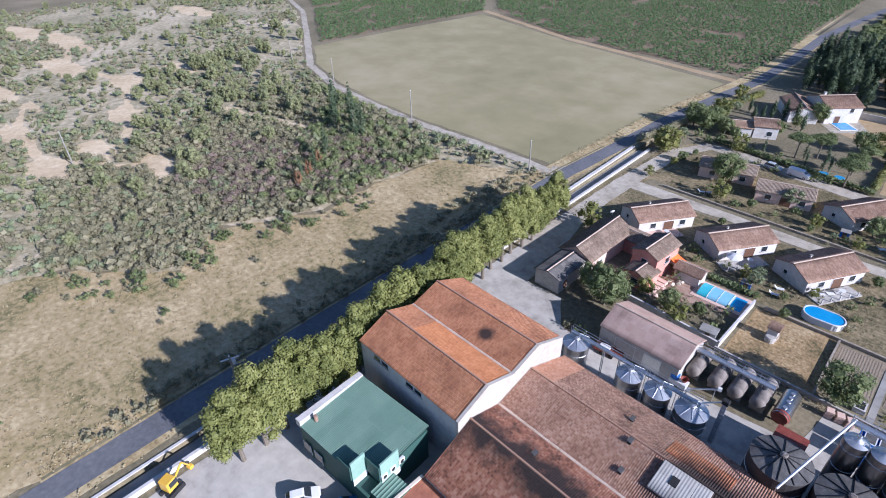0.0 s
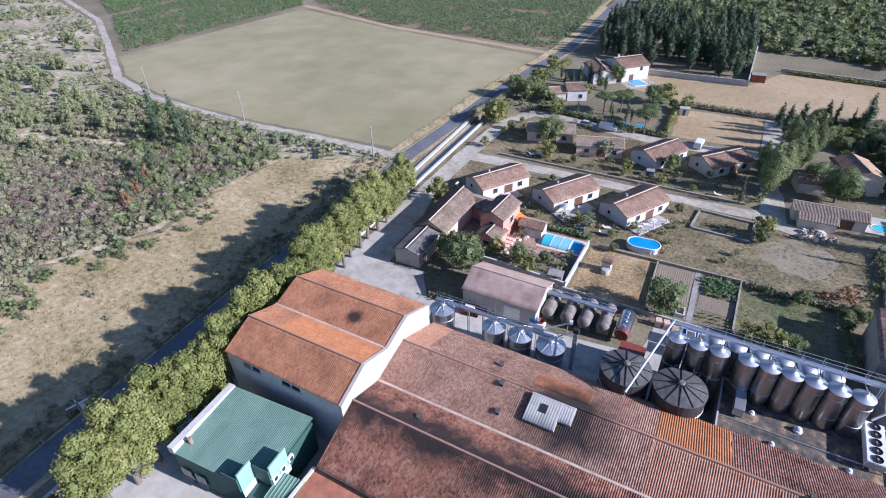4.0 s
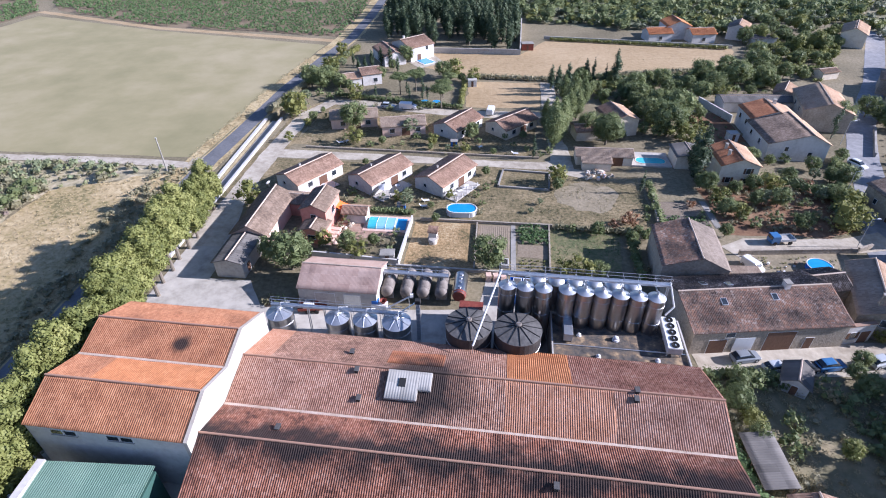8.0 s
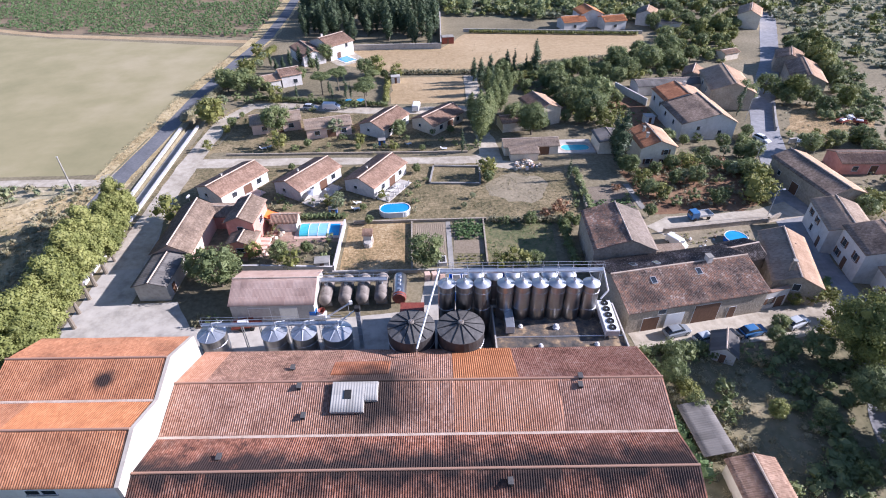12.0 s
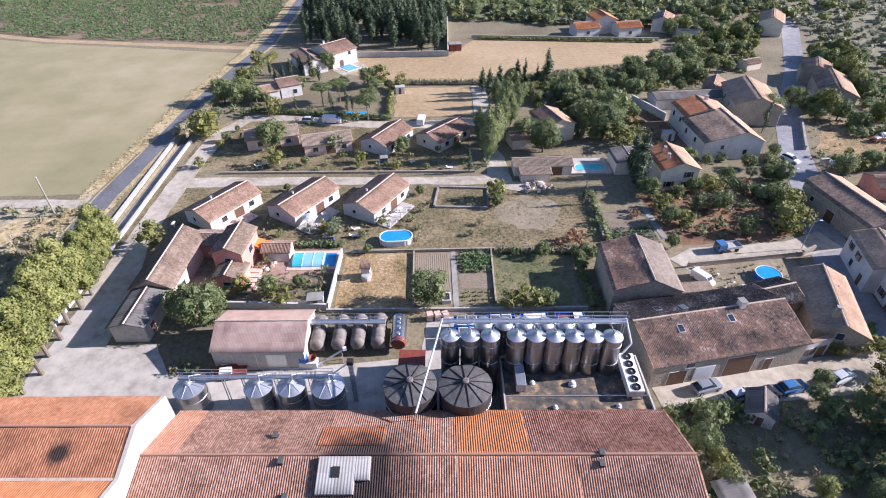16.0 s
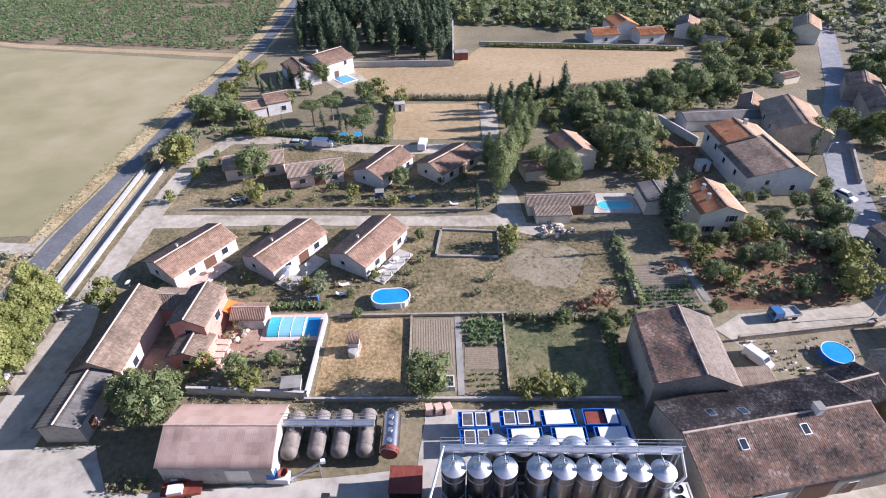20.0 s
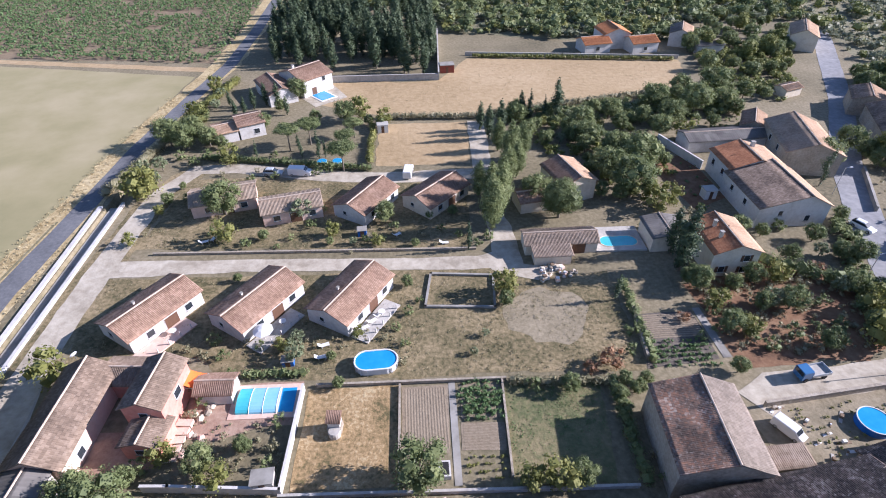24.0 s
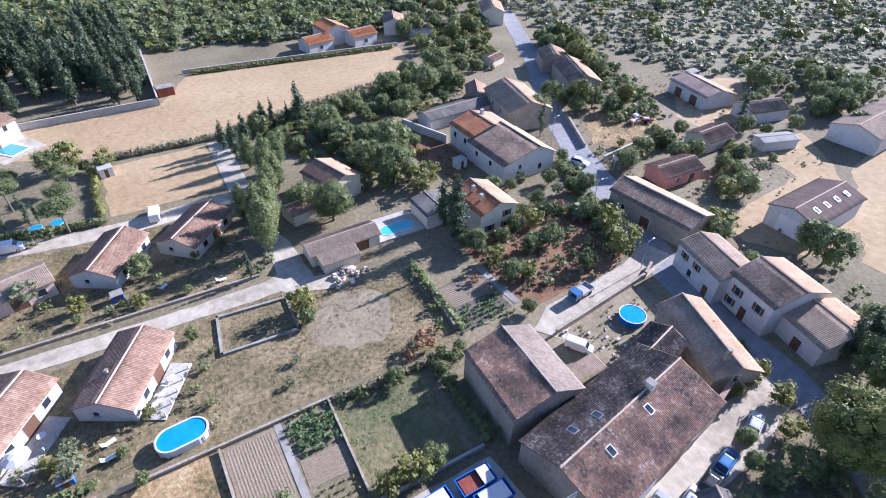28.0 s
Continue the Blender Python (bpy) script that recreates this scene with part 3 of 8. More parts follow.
def trunk_bm(h, r, limbs, rng, lean=0.0):
    """A tapered trunk with limbs that reach into the crown."""
    bm = bmesh.new()
    pts = [(0, 0, -0.2), (lean * 0.3, 0, h * 0.5), (lean, 0.1 * lean, h)]
    for a, b, ra, rb in ((pts[0], pts[1], r, r * 0.8), (pts[1], pts[2], r * 0.8, r * 0.55)):
        d = Vector(b) - Vector(a)
        m = Matrix.Translation((Vector(a) + Vector(b)) / 2) @ d.to_track_quat("Z", "Y").to_matrix().to_4x4()
        bmesh.ops.create_cone(bm, cap_ends=True, segments=8, radius1=ra, radius2=rb, depth=d.length, matrix=m)
    for end in limbs:
        a = Vector(pts[1]).lerp(Vector(pts[2]), 0.3 + 0.6 * rng.random())
        d = Vector(end) - a
        m = Matrix.Translation((a + Vector(end)) / 2) @ d.to_track_quat("Z", "Y").to_matrix().to_4x4()
        bmesh.ops.create_cone(bm, cap_ends=True, segments=6, radius1=r * 0.42, radius2=r * 0.1, depth=d.length, matrix=m)
    return bm


SPECIES = {}


def make_tree(kind, seed, name, label, category, h, w, material, size, per, trunk=0.3, trunk_h=0.35, blobs=14, form="round"):
    """One tree: trunk with limbs, crown of leaf clumps. form: round, column, umbrella, bush."""
    rng = np.random.default_rng(seed)
    cs, rs = [], []
    base = h * trunk_h
    for i in range(blobs):
        u = (i + 0.5) / blobs
        if form == "column":
            z = base + (h - base) * u
            prof = math.sin(min(1, (u + 0.06) * 1.5) * math.pi / 2) * (1 - u ** 2.2) + 0.12
            a = rng.random() * 6.28
            r = w * 0.5 * prof
            cs.append((math.cos(a) * r * 0.3, math.sin(a) * r * 0.3, z))
            rs.append(max(0.22, r * 0.85))
        elif form == "tall":
            a, rr = i * 2.4 + rng.random(), w * 0.36 * math.sqrt(rng.random())
            top = min(1.0, 1.25 - 0.9 * rr / (w * 0.5)) * (0.82 + 0.18 * rng.random())
            cs.append((math.cos(a) * rr, math.sin(a) * rr, base + (h - base) * (0.08 + 0.86 * top * (0.15 + 0.85 * rng.random() ** 0.7))))
            rs.append(w * (0.12 + 0.07 * rng.random()))
        elif form == "umbrella":
            a = i * 2.4
            rr = w * 0.36 * math.sqrt(u)
            cs.append((math.cos(a) * rr, math.sin(a) * rr, h * 0.82 + rng.normal() * h * 0.03 - rr * 0.12))
            rs.append(w * 0.2 * (0.8 + 0.4 * rng.random()))
        else:
            a = i * 2.4 + rng.random()
            zz = -1 + 2 * u
            rr = math.sqrt(max(0, 1 - zz * zz)) * w * 0.33 * (0.7 + 0.5 * rng.random())
            cz = base + (h - base) * (0.5 + 0.36 * zz)
            cs.append((math.cos(a) * rr, math.sin(a) * rr, cz))
            rs.append((0.09 + 0.15 * rng.random()) * (w + h - base) * 0.5 * (1.25 if form == "bush" else 1))
    v, f = leaf_cloud(cs, rs, per * 0.95, size * 0.74, rng, squash=0.85 if form != "umbrella" else 0.5, shell=0.6, heart=0.62, fine=form == "tall")
    v[:, 2] = np.maximum(v[:, 2], 0.03)
    ob = thing(name, pose(0, 0, -500), label, category)
    if form != "bush":
        ends = [cs[i] for i in range(0, blobs, max(1, blobs // 7))] if form != "column" else []
        part("trunk", trunk_bm(base + (h - base) * (0.35 if form != "column" else 0.7), trunk, ends, rng), BARK, ob)
    else:
        part("stem", trunk_bm(h * 0.5, max(0.04, trunk * 0.4), [], rng), BARK, ob)
    link("crown", quads_mesh("crown", v, f, material), None, ob)
    SPECIES.setdefault(kind, []).append(ob)
    return ob


USED = set()


def plant(kind, x, y, s=1.0, label="", seed=0, group="", zs=1.0, z=0.0):
    obs = SPECIES[kind]
    rng = random.Random(int(x * 31 + y * 17 + seed))
    src = obs[rng.randrange(len(obs))]
    m = Matrix.Translation((x, y, z)) @ Matrix.Rotation(rng.random() * 6.28, 4, "Z") @ Matrix.Diagonal((s, s, s * zs, 1))
    if src.name not in USED:
        USED.add(src.name)
        src.matrix_basis = m
        ob = src
    else:
        ob = copy_thing(src, m)
    if label:
        ob["label"] = label
    if group:
        ob["group"] = group
    return ob


def scatter_stuff(name, pts, sizes, material, leaf, per, rng, label, category, blobs=2, squash=0.75, height=0.45, heart=0.66):
    """Very many plants as one object: (x, y) places and their widths."""
    cs, rs = [], []
    for (x, y), s in zip(pts, sizes):
        for b in range(blobs):
            cs.append((x + rng.normal() * s * 0.18, y + rng.normal() * s * 0.18, s * height * (0.55 + 0.5 * rng.random())))
            rs.append(s * 0.42 * (0.75 + 0.4 * rng.random()))
    v, f = leaf_cloud(cs, rs, per, leaf, rng, squash=squash, shell=0.66, heart=heart)
    v[:, 2] = np.maximum(v[:, 2], 0.02)
    return tagged(link(name, quads_mesh(name, v, f, material), None), label, category, kind="stuff")


def inside(poly, x, y):
    c = False
    for (x0, y0), (x1, y1) in zip(poly, poly[1:] + poly[:1]):
        if (y0 > y) != (y1 > y) and x < (x1 - x0) * (y - y0) / (y1 - y0) + x0:
            c = not c
    return c


def fill(poly, n, rng, avoid=(), density=None):
    xs, ys = [p[0] for p in poly], [p[1] for p in poly]
    out = []
    tries = 0
    while len(out) < n and tries < n * 30:
        tries += 1
        x, y = rng.uniform(min(xs), max(xs)), rng.uniform(min(ys), max(ys))
        if inside(poly, x, y) and not any(inside(a, x, y) for a in avoid) and (density is None or rng.random() < density(x, y)):
            out.append((x, y))
    return out


# ---- houses ----
def window_on(parent, m, w, h, shutters=None, frame_mat=None, door=False, sill=True):
    """A window or door at m (its foot centre on the wall, -y out)."""
    ob = part("door" if door else "window", box(-w / 2 - 0.06, w / 2 + 0.06, -0.05, 0.02, -0.06 if not door else 0, h + 0.06), frame_mat or PLASTIC, parent, m=m)
    part("door_leaf" if door else "pane", box(-w / 2, w / 2, -0.062, -0.045, 0.02, h), ((shutters or SHUTTER) if door else GLASS), ob)
    if sill and not door:
        part("sill", box(-w / 2 - 0.12, w / 2 + 0.12, -0.16, 0.0, -0.13, -0.062), CONCRETE, ob)
    if shutters is not None and not door:
        for sx in (-1, 1):
            x = sx * (w * 0.75 + 0.07)
            part("shutter", box(x - w / 4, x + w / 4, -0.075, -0.015, -0.02, h + 0.02), shutters, ob)
    return ob


def gable_house(name, label, cx, cy, L, W, ang, eave, ridge, wall_mat, roof_a, roof_b=None, category="house", over=0.35, group="",
                openings=(), chimneys=(), z0=0.0, ridge_off=0.0, pitch=0.24, amp=0.045, rows=5, seed=0, square=False, sag=0.03, gable_over=None):
    """Ridge along local x. Slopes fall to -y (roof_a) and +y (roof_b). openings: side (S, N, E, W), place along it, foot, width, height, shutters, door."""
    ob = thing(name, pose(cx, cy, z0, 0, 0, ang), label, category, group)
    go = over if gable_over is None else gable_over
    bm = bmesh.new()
    sec = [(-W / 2, -0.3), (W / 2, -0.3), (W / 2, eave - 0.14), (ridge_off, ridge - 0.14), (-W / 2, eave - 0.14)]
    a = [bm.verts.new((-L / 2, y, z)) for y, z in sec]
    b = [bm.verts.new((L / 2, y, z)) for y, z in sec]
    bm.faces.new(a[::-1])
    bm.faces.new(b)
    for i in range(5):
        j = (i + 1) % 5
        bm.faces.new((a[i], a[j], b[j], b[i]))
    part("wall", bm, wall_mat, ob)
    for sgn, rm in ((-1, roof_a), (1, roof_b or roof_a)):
        run = W / 2 - sgn * ridge_off
        k = (ridge - eave) / run
        ye, ze = sgn * (W / 2 + over), eave - over * k
        me = slope_mesh("roof_slope", (-L / 2 - go, ye, ze), (L / 2 + go, ye, ze), (L / 2 + go, ridge_off, ridge), (-L / 2 - go, ridge_off, ridge), rm,
                        pitch, amp, rows=rows, seed=seed + sgn + 1.5, square=square, sag=sag)
        link("roof_slope", me, None, ob)
    bm = bmesh.new()
    bmesh.ops.create_cone(bm, cap_ends=True, segments=8, radius1=0.13, radius2=0.13, depth=L + 2 * go,
                          matrix=Matrix.Translation((0, ridge_off, ridge + 0.01)) @ Matrix.Rotation(math.pi / 2, 4, "Y"))
    part("ridge_tiles", bm, MORTAR, ob, "pale mortared ridge tiles")
    for side, at, foot, w, h, sh, door in openings:
        m = {"S": pose(at, -W / 2, foot), "N": pose(at, W / 2, foot, 0, 0, 180), "E": pose(L / 2, at, foot, 0, 0, 90), "W": pose(-L / 2, at, foot, 0, 0, -90)}[side]
        window_on(ob, m, w, h, sh, door=door)
    for x, y, zt, s in chimneys:
        ch = part("chimney", box(x - s / 2, x + s / 2, y - s / 2, y + s / 2, eave - 0.2, zt, 0.02), wall_mat, ob)
        part("chimney_cap", box(x - s / 2 - 0.08, x + s / 2 + 0.08, y - s / 2 - 0.08, y + s / 2 + 0.08, zt + 0.12, zt + 0.2), CONCRETE, ch)
        part("chimney_pot", lathe([(s * 0.22, zt), (s * 0.2, zt + 0.115)], 10), T_ROSE, ch)
    return ob


# ---- the ground ----
CANAL = (-61.0, -60.6, -58.6, -58.2)
xs = [-1600, -400, *CANAL, 100, 400, 1600]
ys = [-1600, -300, -80, 126, 400, 1600]
bm = bmesh.new()
grid = [[bm.verts.new((x, y, -1.6 if x in CANAL[1:3] and y in (-80, 126) else 0.0)) for x in xs] for y in ys]
for j in range(len(ys) - 1):
    for i in range(len(xs) - 1):
        bm.faces.new((grid[j][i], grid[j][i + 1], grid[j + 1][i + 1], grid[j + 1][i]))
tagged(part("ground", bm, EARTH), "dry brown earth and thin grass round the village", "ground", kind="structure")
ROAD = [(-66, -120), (-66, -16), (-66.3, 0), (-67, 40), (-67.2, 76), (-67, 100), (-65.5, 120), (-63.8, 150), (-60, 180), (-56, 205), (-55, 240), (-55.6, 292), (-51, 337), (-40, 430)]
TRACK = [(-71, 97.2), (-84, 98), (-100.7, 98.6), (-121, 98.4), (-145.5, 100.7), (-169, 104.4), (-197, 113.9), (-244, 144.8), (-293, 176), (-420, 230)]
SIDE = [(-53.4, 66), (-53.7, 76), (-54, 83), (-53.8, 103), (-52, 128), (-47, 138), (-38, 138), (-20, 133.6), (-6, 131.5), (14, 132)]
LANE = [(-53, 104.6), (-30, 104.0), (0, 102.3), (14, 101.8)]
VILLAGE = [(150, 225), (130, 188), (116, 162), (95.5, 130), (86, 110.6), (77.5, 89), (70, 71.5), (66.8, 60), (66, 48), (62.5, 38), (56.5, 28), (49, 8), (37, -40)]
COURT = [(43, 70.5), (47, 73), (58, 73.6), (65, 74.3), (73, 76.5)]
CROSS = [(-71, 97.2), (-64, 98)]
MEADOW = [(-69, 96), (-96, 83), (-98, 60), (-96, 47), (-107, 28), (-98, 15), (-115, 0), (-140, -60), (-69, -60)]
SCRUB = [(-72, 95), (-96, 82), (-99, 60), (-97, 47), (-108, 28), (-98, 15), (-116, 0), (-141, -60), (-420, -60), (-420, 225), (-293, 172), (-244, 141), (-197, 111), (-169, 101.5), (-121, 96)]
BIGFIELD = [(-71.5, 101), (-100, 101.5), (-121, 101.2), (-145, 103.5), (-169, 107.3), (-197, 117), (-221, 133), (-214, 190), (-207, 234), (-140.6, 212.7), (-64, 195.5), (-67, 170), (-69.5, 130)]
VINES_A = [(-143.5, 219), (-62, 207), (-60, 240), (-62, 292), (-60, 420), (-330, 420), (-250, 300), (-205, 245)]
VINES_B = [(-224, 139), (-219, 190), (-212, 240), (-250, 290), (-380, 330), (-380, 235), (-290, 182)]
patch("scrubland", SCRUB, 0.012, SCRUB_SOIL, "stony pale soil of the scrubland slope", 2.5, 4, seed=2)
patch("meadow", MEADOW, 0.02, STRAW, "straw-coloured dry grass meadow beside the road", 2.0, 3, seed=3)
patch("mown_field", BIGFIELD, 0.016, FIELD, "large flat mown field of faded green and tan", 0.6, 4, seed=4)
patch("vineyard_ground", VINES_A, 0.014, VINE_SOIL, "brown soil under the vines", 0.5, 5, seed=5)
patch("vineyard_ground", VINES_B, 0.014, VINE_SOIL, "brown soil under the vines", 0.5, 5, seed=6)
patch("field_path", strip([(-212, 242), (-140, 216), (-62, 201)], 3.5), 0.022, PALE_FIELD, "pale dirt path between field and vineyard", 0.5, 3, seed=7)
patch("verge", strip([(x - 1.2, y) for x, y in ROAD[1:-2]], 9.0), 0.024, VERGE, "golden dry grass verge along the road", 1.2, 3, seed=8)
patch("road", strip(ROAD, 4.2), 0.05, ASPHALT, "narrow grey asphalt country road", 0.15, 3, seed=9, category="road")
patch("road_gutter", strip([(p[0] - 2.75, p[1]) for p in ROAD[1:7]], 0.5), 0.047, FOREST, "dark earth gutter beside the road", 0.1, 2, seed=60)
patch("gravel_track", strip(TRACK, 2.9), 0.04, GRAVEL, "pale gravel track curving round the field", 0.5, 2, seed=10, category="track")
patch("track_mouth", [(-71.5, 94.5), (-71.5, 100.5), (-69, 102), (-69, 93.5)], 0.045, GRAVEL, "pale gravel mouth of the track", 0.3, 1, seed=11, category="track")
patch("side_verge", strip(SIDE[2:6], 6.6), 0.026, LAWN, "worn grass and dust beside the side road", 1.0, 2, seed=12)
patch("side_road", strip(SIDE, [7, 6, 4.6, 4.6, 4.4, 4.2, 4.2, 4.2, 4.4, 4.4]), 0.05, GRAVEL, "pale grey side road between gardens", 0.35, 2, seed=13, category="road")
patch("garden_lane", strip(LANE, [4.5, 3.2, 3.2, 3.4]), 0.052, GRAVEL, "pale gravel lane between two rows of houses", 0.3, 2, seed=14, category="road")
patch("turning_place", [(13, 99.5), (20, 96.5), (24, 99), (18.5, 101), (18, 112), (17, 118), (13.5, 118), (13.5, 104.5), (10, 103.5)], 0.056, GRAVEL, "pale gravel turning place at the lane's end", 0.4, 1.5, seed=15, category="road")
patch("upper_drive", strip([(15.2, 131), (16.5, 158)], 4.2), 0.054, GRAVEL, "pale gravel drive", 0.4, 2, seed=16, category="road")
patch("winery_yard", [(-56.5, -90), (-56.5, 40), (-56, 78), (-51, 80), (-48.3, 66), (-48, 57), (-41, 57), (-37, 51.2), (-30, 50.6), (-2, 52.4), (-1, 60.5), (24, 59.5), (26.5, 30), (28, -90)], 0.03, YARD, "stained pale concrete yard round the winery", 0.25, 2, seed=17, category="yard")
patch("dry_field", [(-25.5, 187), (8.9, 186), (19, 205), (86, 197.5), (80, 177), (60, 168), (38, 162.5), (19.5, 161), (-7.5, 163), (-24, 171)], 0.02, PALE_FIELD, "bare pale sandy field behind the gardens", 1.2, 3, seed=18)
patch("small_field", [(-7.4, 158), (14, 157.5), (13, 136.5), (-8, 136.5)], 0.02, PALE_FIELD, "small dry field beside a drive", 0.8, 2, seed=19)
patch("garden_lawn", [(-3, 78), (14, 78), (31, 77), (32, 98), (20, 97), (12, 100.5), (-6, 100.5), (-6, 84)], 0.02, LAWN, "dry patchy lawn with a worn circle", 0.6, 2, seed=20)
patch("worn_circle", [(19.5 + 6.6 * math.cos(a / 8 * math.pi), 88.6 + 6.0 * math.sin(a / 8 * math.pi)) for a in range(16)], 0.03, SAND, "round worn patch of pale sand in the lawn", 1.4, 0.9, seed=21)
patch("house_gardens", [(-50, 110), (10, 106), (11, 128.5), (-10, 129.5), (-36, 134), (-47, 134)], 0.02, LAWN, "dry front gardens of the upper houses", 0.6, 2, seed=22)
patch("lower_gardens", [(-52, 102), (-6, 100.6), (-3, 78), (-28, 80), (-31, 84), (-50, 84)], 0.018, LAWN, "dry gardens round the three bungalows", 0.6, 2, seed=23)
patch("parched_plot", [(-15.6, 63), (-15, 77), (-3.1, 77), (-3.2, 62.8)], 0.03, ORANGE_GRASS, "parched orange-brown grass plot", 0.2, 2, seed=24)
patch("tilled_bed", [(-2.7, 76.6), (3.5, 76.6), (3.0, 66.5), (-2.8, 67)], 0.035, TILLED, "freshly tilled grey-brown garden bed", 0.15, 1, seed=25)
patch("tilled_bed", [(4.7, 70.6), (10.2, 70.4), (9.9, 66.4), (4.5, 66.8)], 0.035, TILLED, "small tilled garden bed", 0.15, 1, seed=26)
patch("vegetable_bed", [(4.9, 76.5), (10.5, 76.5), (10.2, 71), (4.8, 71.2)], 0.035, TILLED, "bed of leafy vegetables", 0.15, 1, seed=27)
patch("patchy_lawn", [(11, 76.6), (24, 76), (22, 61.5), (10, 62)], 0.03, GREEN_LAWN, "patchy green and straw lawn", 0.4, 2, seed=28)
patch("garden_path", strip([(4.0, 77), (3.7, 62.4)], 0.9), 0.06, CONCRETE, "narrow concrete garden path", 0.03, 2, seed=29, category="path")
patch("kitchen_garden", [(33.7, 87.7), (42.0, 87.9), (42.0, 78.2), (31.2, 77.3)], 0.035, DARK_TILTH, "dark tilled kitchen garden", 0.2, 1.5, seed=30)
patch("garden_path", strip([(42.9, 88.4), (43.2, 78.4)], 1.2), 0.05, CONCRETE, "pale concrete garden path", 0.05, 2, seed=31, category="path")
patch("orchard_soil", [(43.5, 94), (58, 100), (71, 92), (69, 79), (62, 76.5), (44, 77)], 0.02, RED_SOIL, "reddish orchard soil with rubble", 1.2, 2, seed=32)
patch("village_road", strip(VILLAGE, [6, 6, 6, 6.4, 6.6, 6.6, 6.6, 6, 5.5, 5, 5, 5, 5]), 0.05, STREET, "grey asphalt village street", 0.2, 3, seed=33, category="road")
patch("court_lane", strip(COURT, [5, 4.8, 4.6, 4.6, 5.5]), 0.056, GRAVEL, "pale concrete lane into the courtyard", 0.25, 2, seed=34, category="road")
patch("courtyard", [(41, 70.5), (52, 71.2), (63, 72), (62, 64), (54, 61), (42, 61)], 0.03, SAND, "dusty courtyard with weeds", 0.4, 1.5, seed=35)
patch("car_park", [(28.5, 47.2), (47, 48.4), (66, 50.5), (67, 46), (52, 42.6), (29, 41.6)], 0.04, GRAVEL, "dusty pale street with parked cars", 0.5, 2, seed=36, category="road")
patch("wild_garden", [(28.6, 40.5), (40, 41), (60, 41), (56, 30), (44, 8), (28.5, 8)], 0.02, FOREST, "weedy brown ground of the wild garden", 0.8, 2, seed=42)
patch("waste_ground", [(95, 60), (112, 60.5), (131, 76), (141, 90), (120, 92), (120, 78), (97, 76), (92, 82), (88, 70)], 0.02, PALE_FIELD, "bare pale waste ground round the hangars", 1.5, 3, seed=37)
patch("waste_ground", [(101, 55), (135, 74), (175, 80), (190, 40), (130, 20), (98, 45)], 0.024, PALE_FIELD, "bare pale ground beyond the village", 1.5, 3, seed=38)
patch("rough_plot", [(92, 112), (104, 128), (118, 116), (112, 107), (98, 105)], 0.02, ORANGE_GRASS, "dry rough plot beside the street", 0.8, 2, seed=39)
patch("hangar_yard", [(122, 112), (146, 132), (160, 120), (140, 100), (122, 104)], 0.02, PALE_FIELD, "pale yard round a white hangar", 0.8, 2, seed=40)
patch("villa_terrace", [(-33, 186), (-22, 186), (-17, 176), (-25, 170), (-31, 178)], 0.04, GRAVEL, "pale paved pool terrace", 0.2, 2, seed=41)

patch("canal_bed", [(-60.6, -78), (-58.6, -78), (-58.6, 125), (-60.6, 125)], -0.55, CONCRETE, "grey concrete bed of the dry canal", 0.0, 4, seed=61, category="canal")
patch("patio", [(-41.4, 72.4), (-33.2, 72.0), (-32.0, 67.0), (-41.2, 66.6)], 0.03, RED_PAVING, "red-brown paved patio between the houses", 0.1, 1, seed=62, category="patio")
patch("pool_terrace", [(-31.0, 78.4), (-15.9, 78.6), (-16.3, 72.0), (-21.5, 71.6), (-25.5, 70.2), (-29.5, 70.6)], 0.03, RED_PAVING, "pinkish paved terrace round the covered pool", 0.3, 1, seed=63, category="patio")
patch("garden_plot", [(52.2, 135.5), (61.6, 136), (62.4, 128), (63, 118.5), (54.7, 114.7), (52.6, 126)], 0.03, RED_SOIL, "dark tilled garden plot by the large house", 0.5, 2, seed=64)
# canal walls
wall_run("canal_wall", [(-61.3, 84), (-61.9, 124)], 0.35, 0.7, WHITE, "broad whitewashed concrete canal wall")
wall_run("canal_wall", [(-57.8, 60), (-57.8, 125)], 0.45, 0.5, WHITE, "whitewashed concrete canal parapet")
wall_run("canal_wall", [(-61.2, -60), (-61.2, 12)], 0.12, 0.35, WHITE, "low white concrete edge of the ditch")
wall_run("canal_wall", [(-57.7, -60), (-57.7, 12)], 0.8, 0.4, WHITE, "white roadside wall along the ditch")
wall_run("cemetery_wall", [(-25, 187.5), (9, 187)], 1.8, 0.35, GREY_RENDER, "long grey cemetery wall")
wall_run("cemetery_wall", [(9, 187), (11, 230)], 2.2, 0.35, GREY_RENDER, "grey cemetery side wall")
wall_run("field_wall", [(19, 207.5), (50, 203.5), (86, 198.6)], 1.1, 0.3, GREY_RENDER, "low grey field wall")
wall_run("garden_wall", [(-15.7, 77), (-16.4, 62.8), (-29, 64), (-32, 64.2)], 1.3, 0.25, WHITE, "white rendered garden wall")
wall_run("plot_wall", [(-14, 77.5), (11.3, 76.9)], 0.5, 0.25, STONE, "low grey plot wall")
wall_run("plot_wall", [(-2.95, 76.7), (-3.1, 62.6)], 0.5, 0.22, STONE, "low grey plot wall")
wall_run("plot_wall", [(10.8, 76.6), (10.0, 63)], 0.45, 0.2, STONE, "low dark plot wall")
wall_run("boundary_wall", [(-16.5, 62.4), (24, 60.8)], 0.6, 0.25, GREY_RENDER, "grey boundary wall behind the winery")
wall_run("lawn_kerb", [(1.1, 91.6), (11.9, 90.7), (12.6, 98.2), (2.3, 99.3), (1.1, 91.6)], 0.35, 0.3, CONCRETE, "pale concrete footing of a square plot")
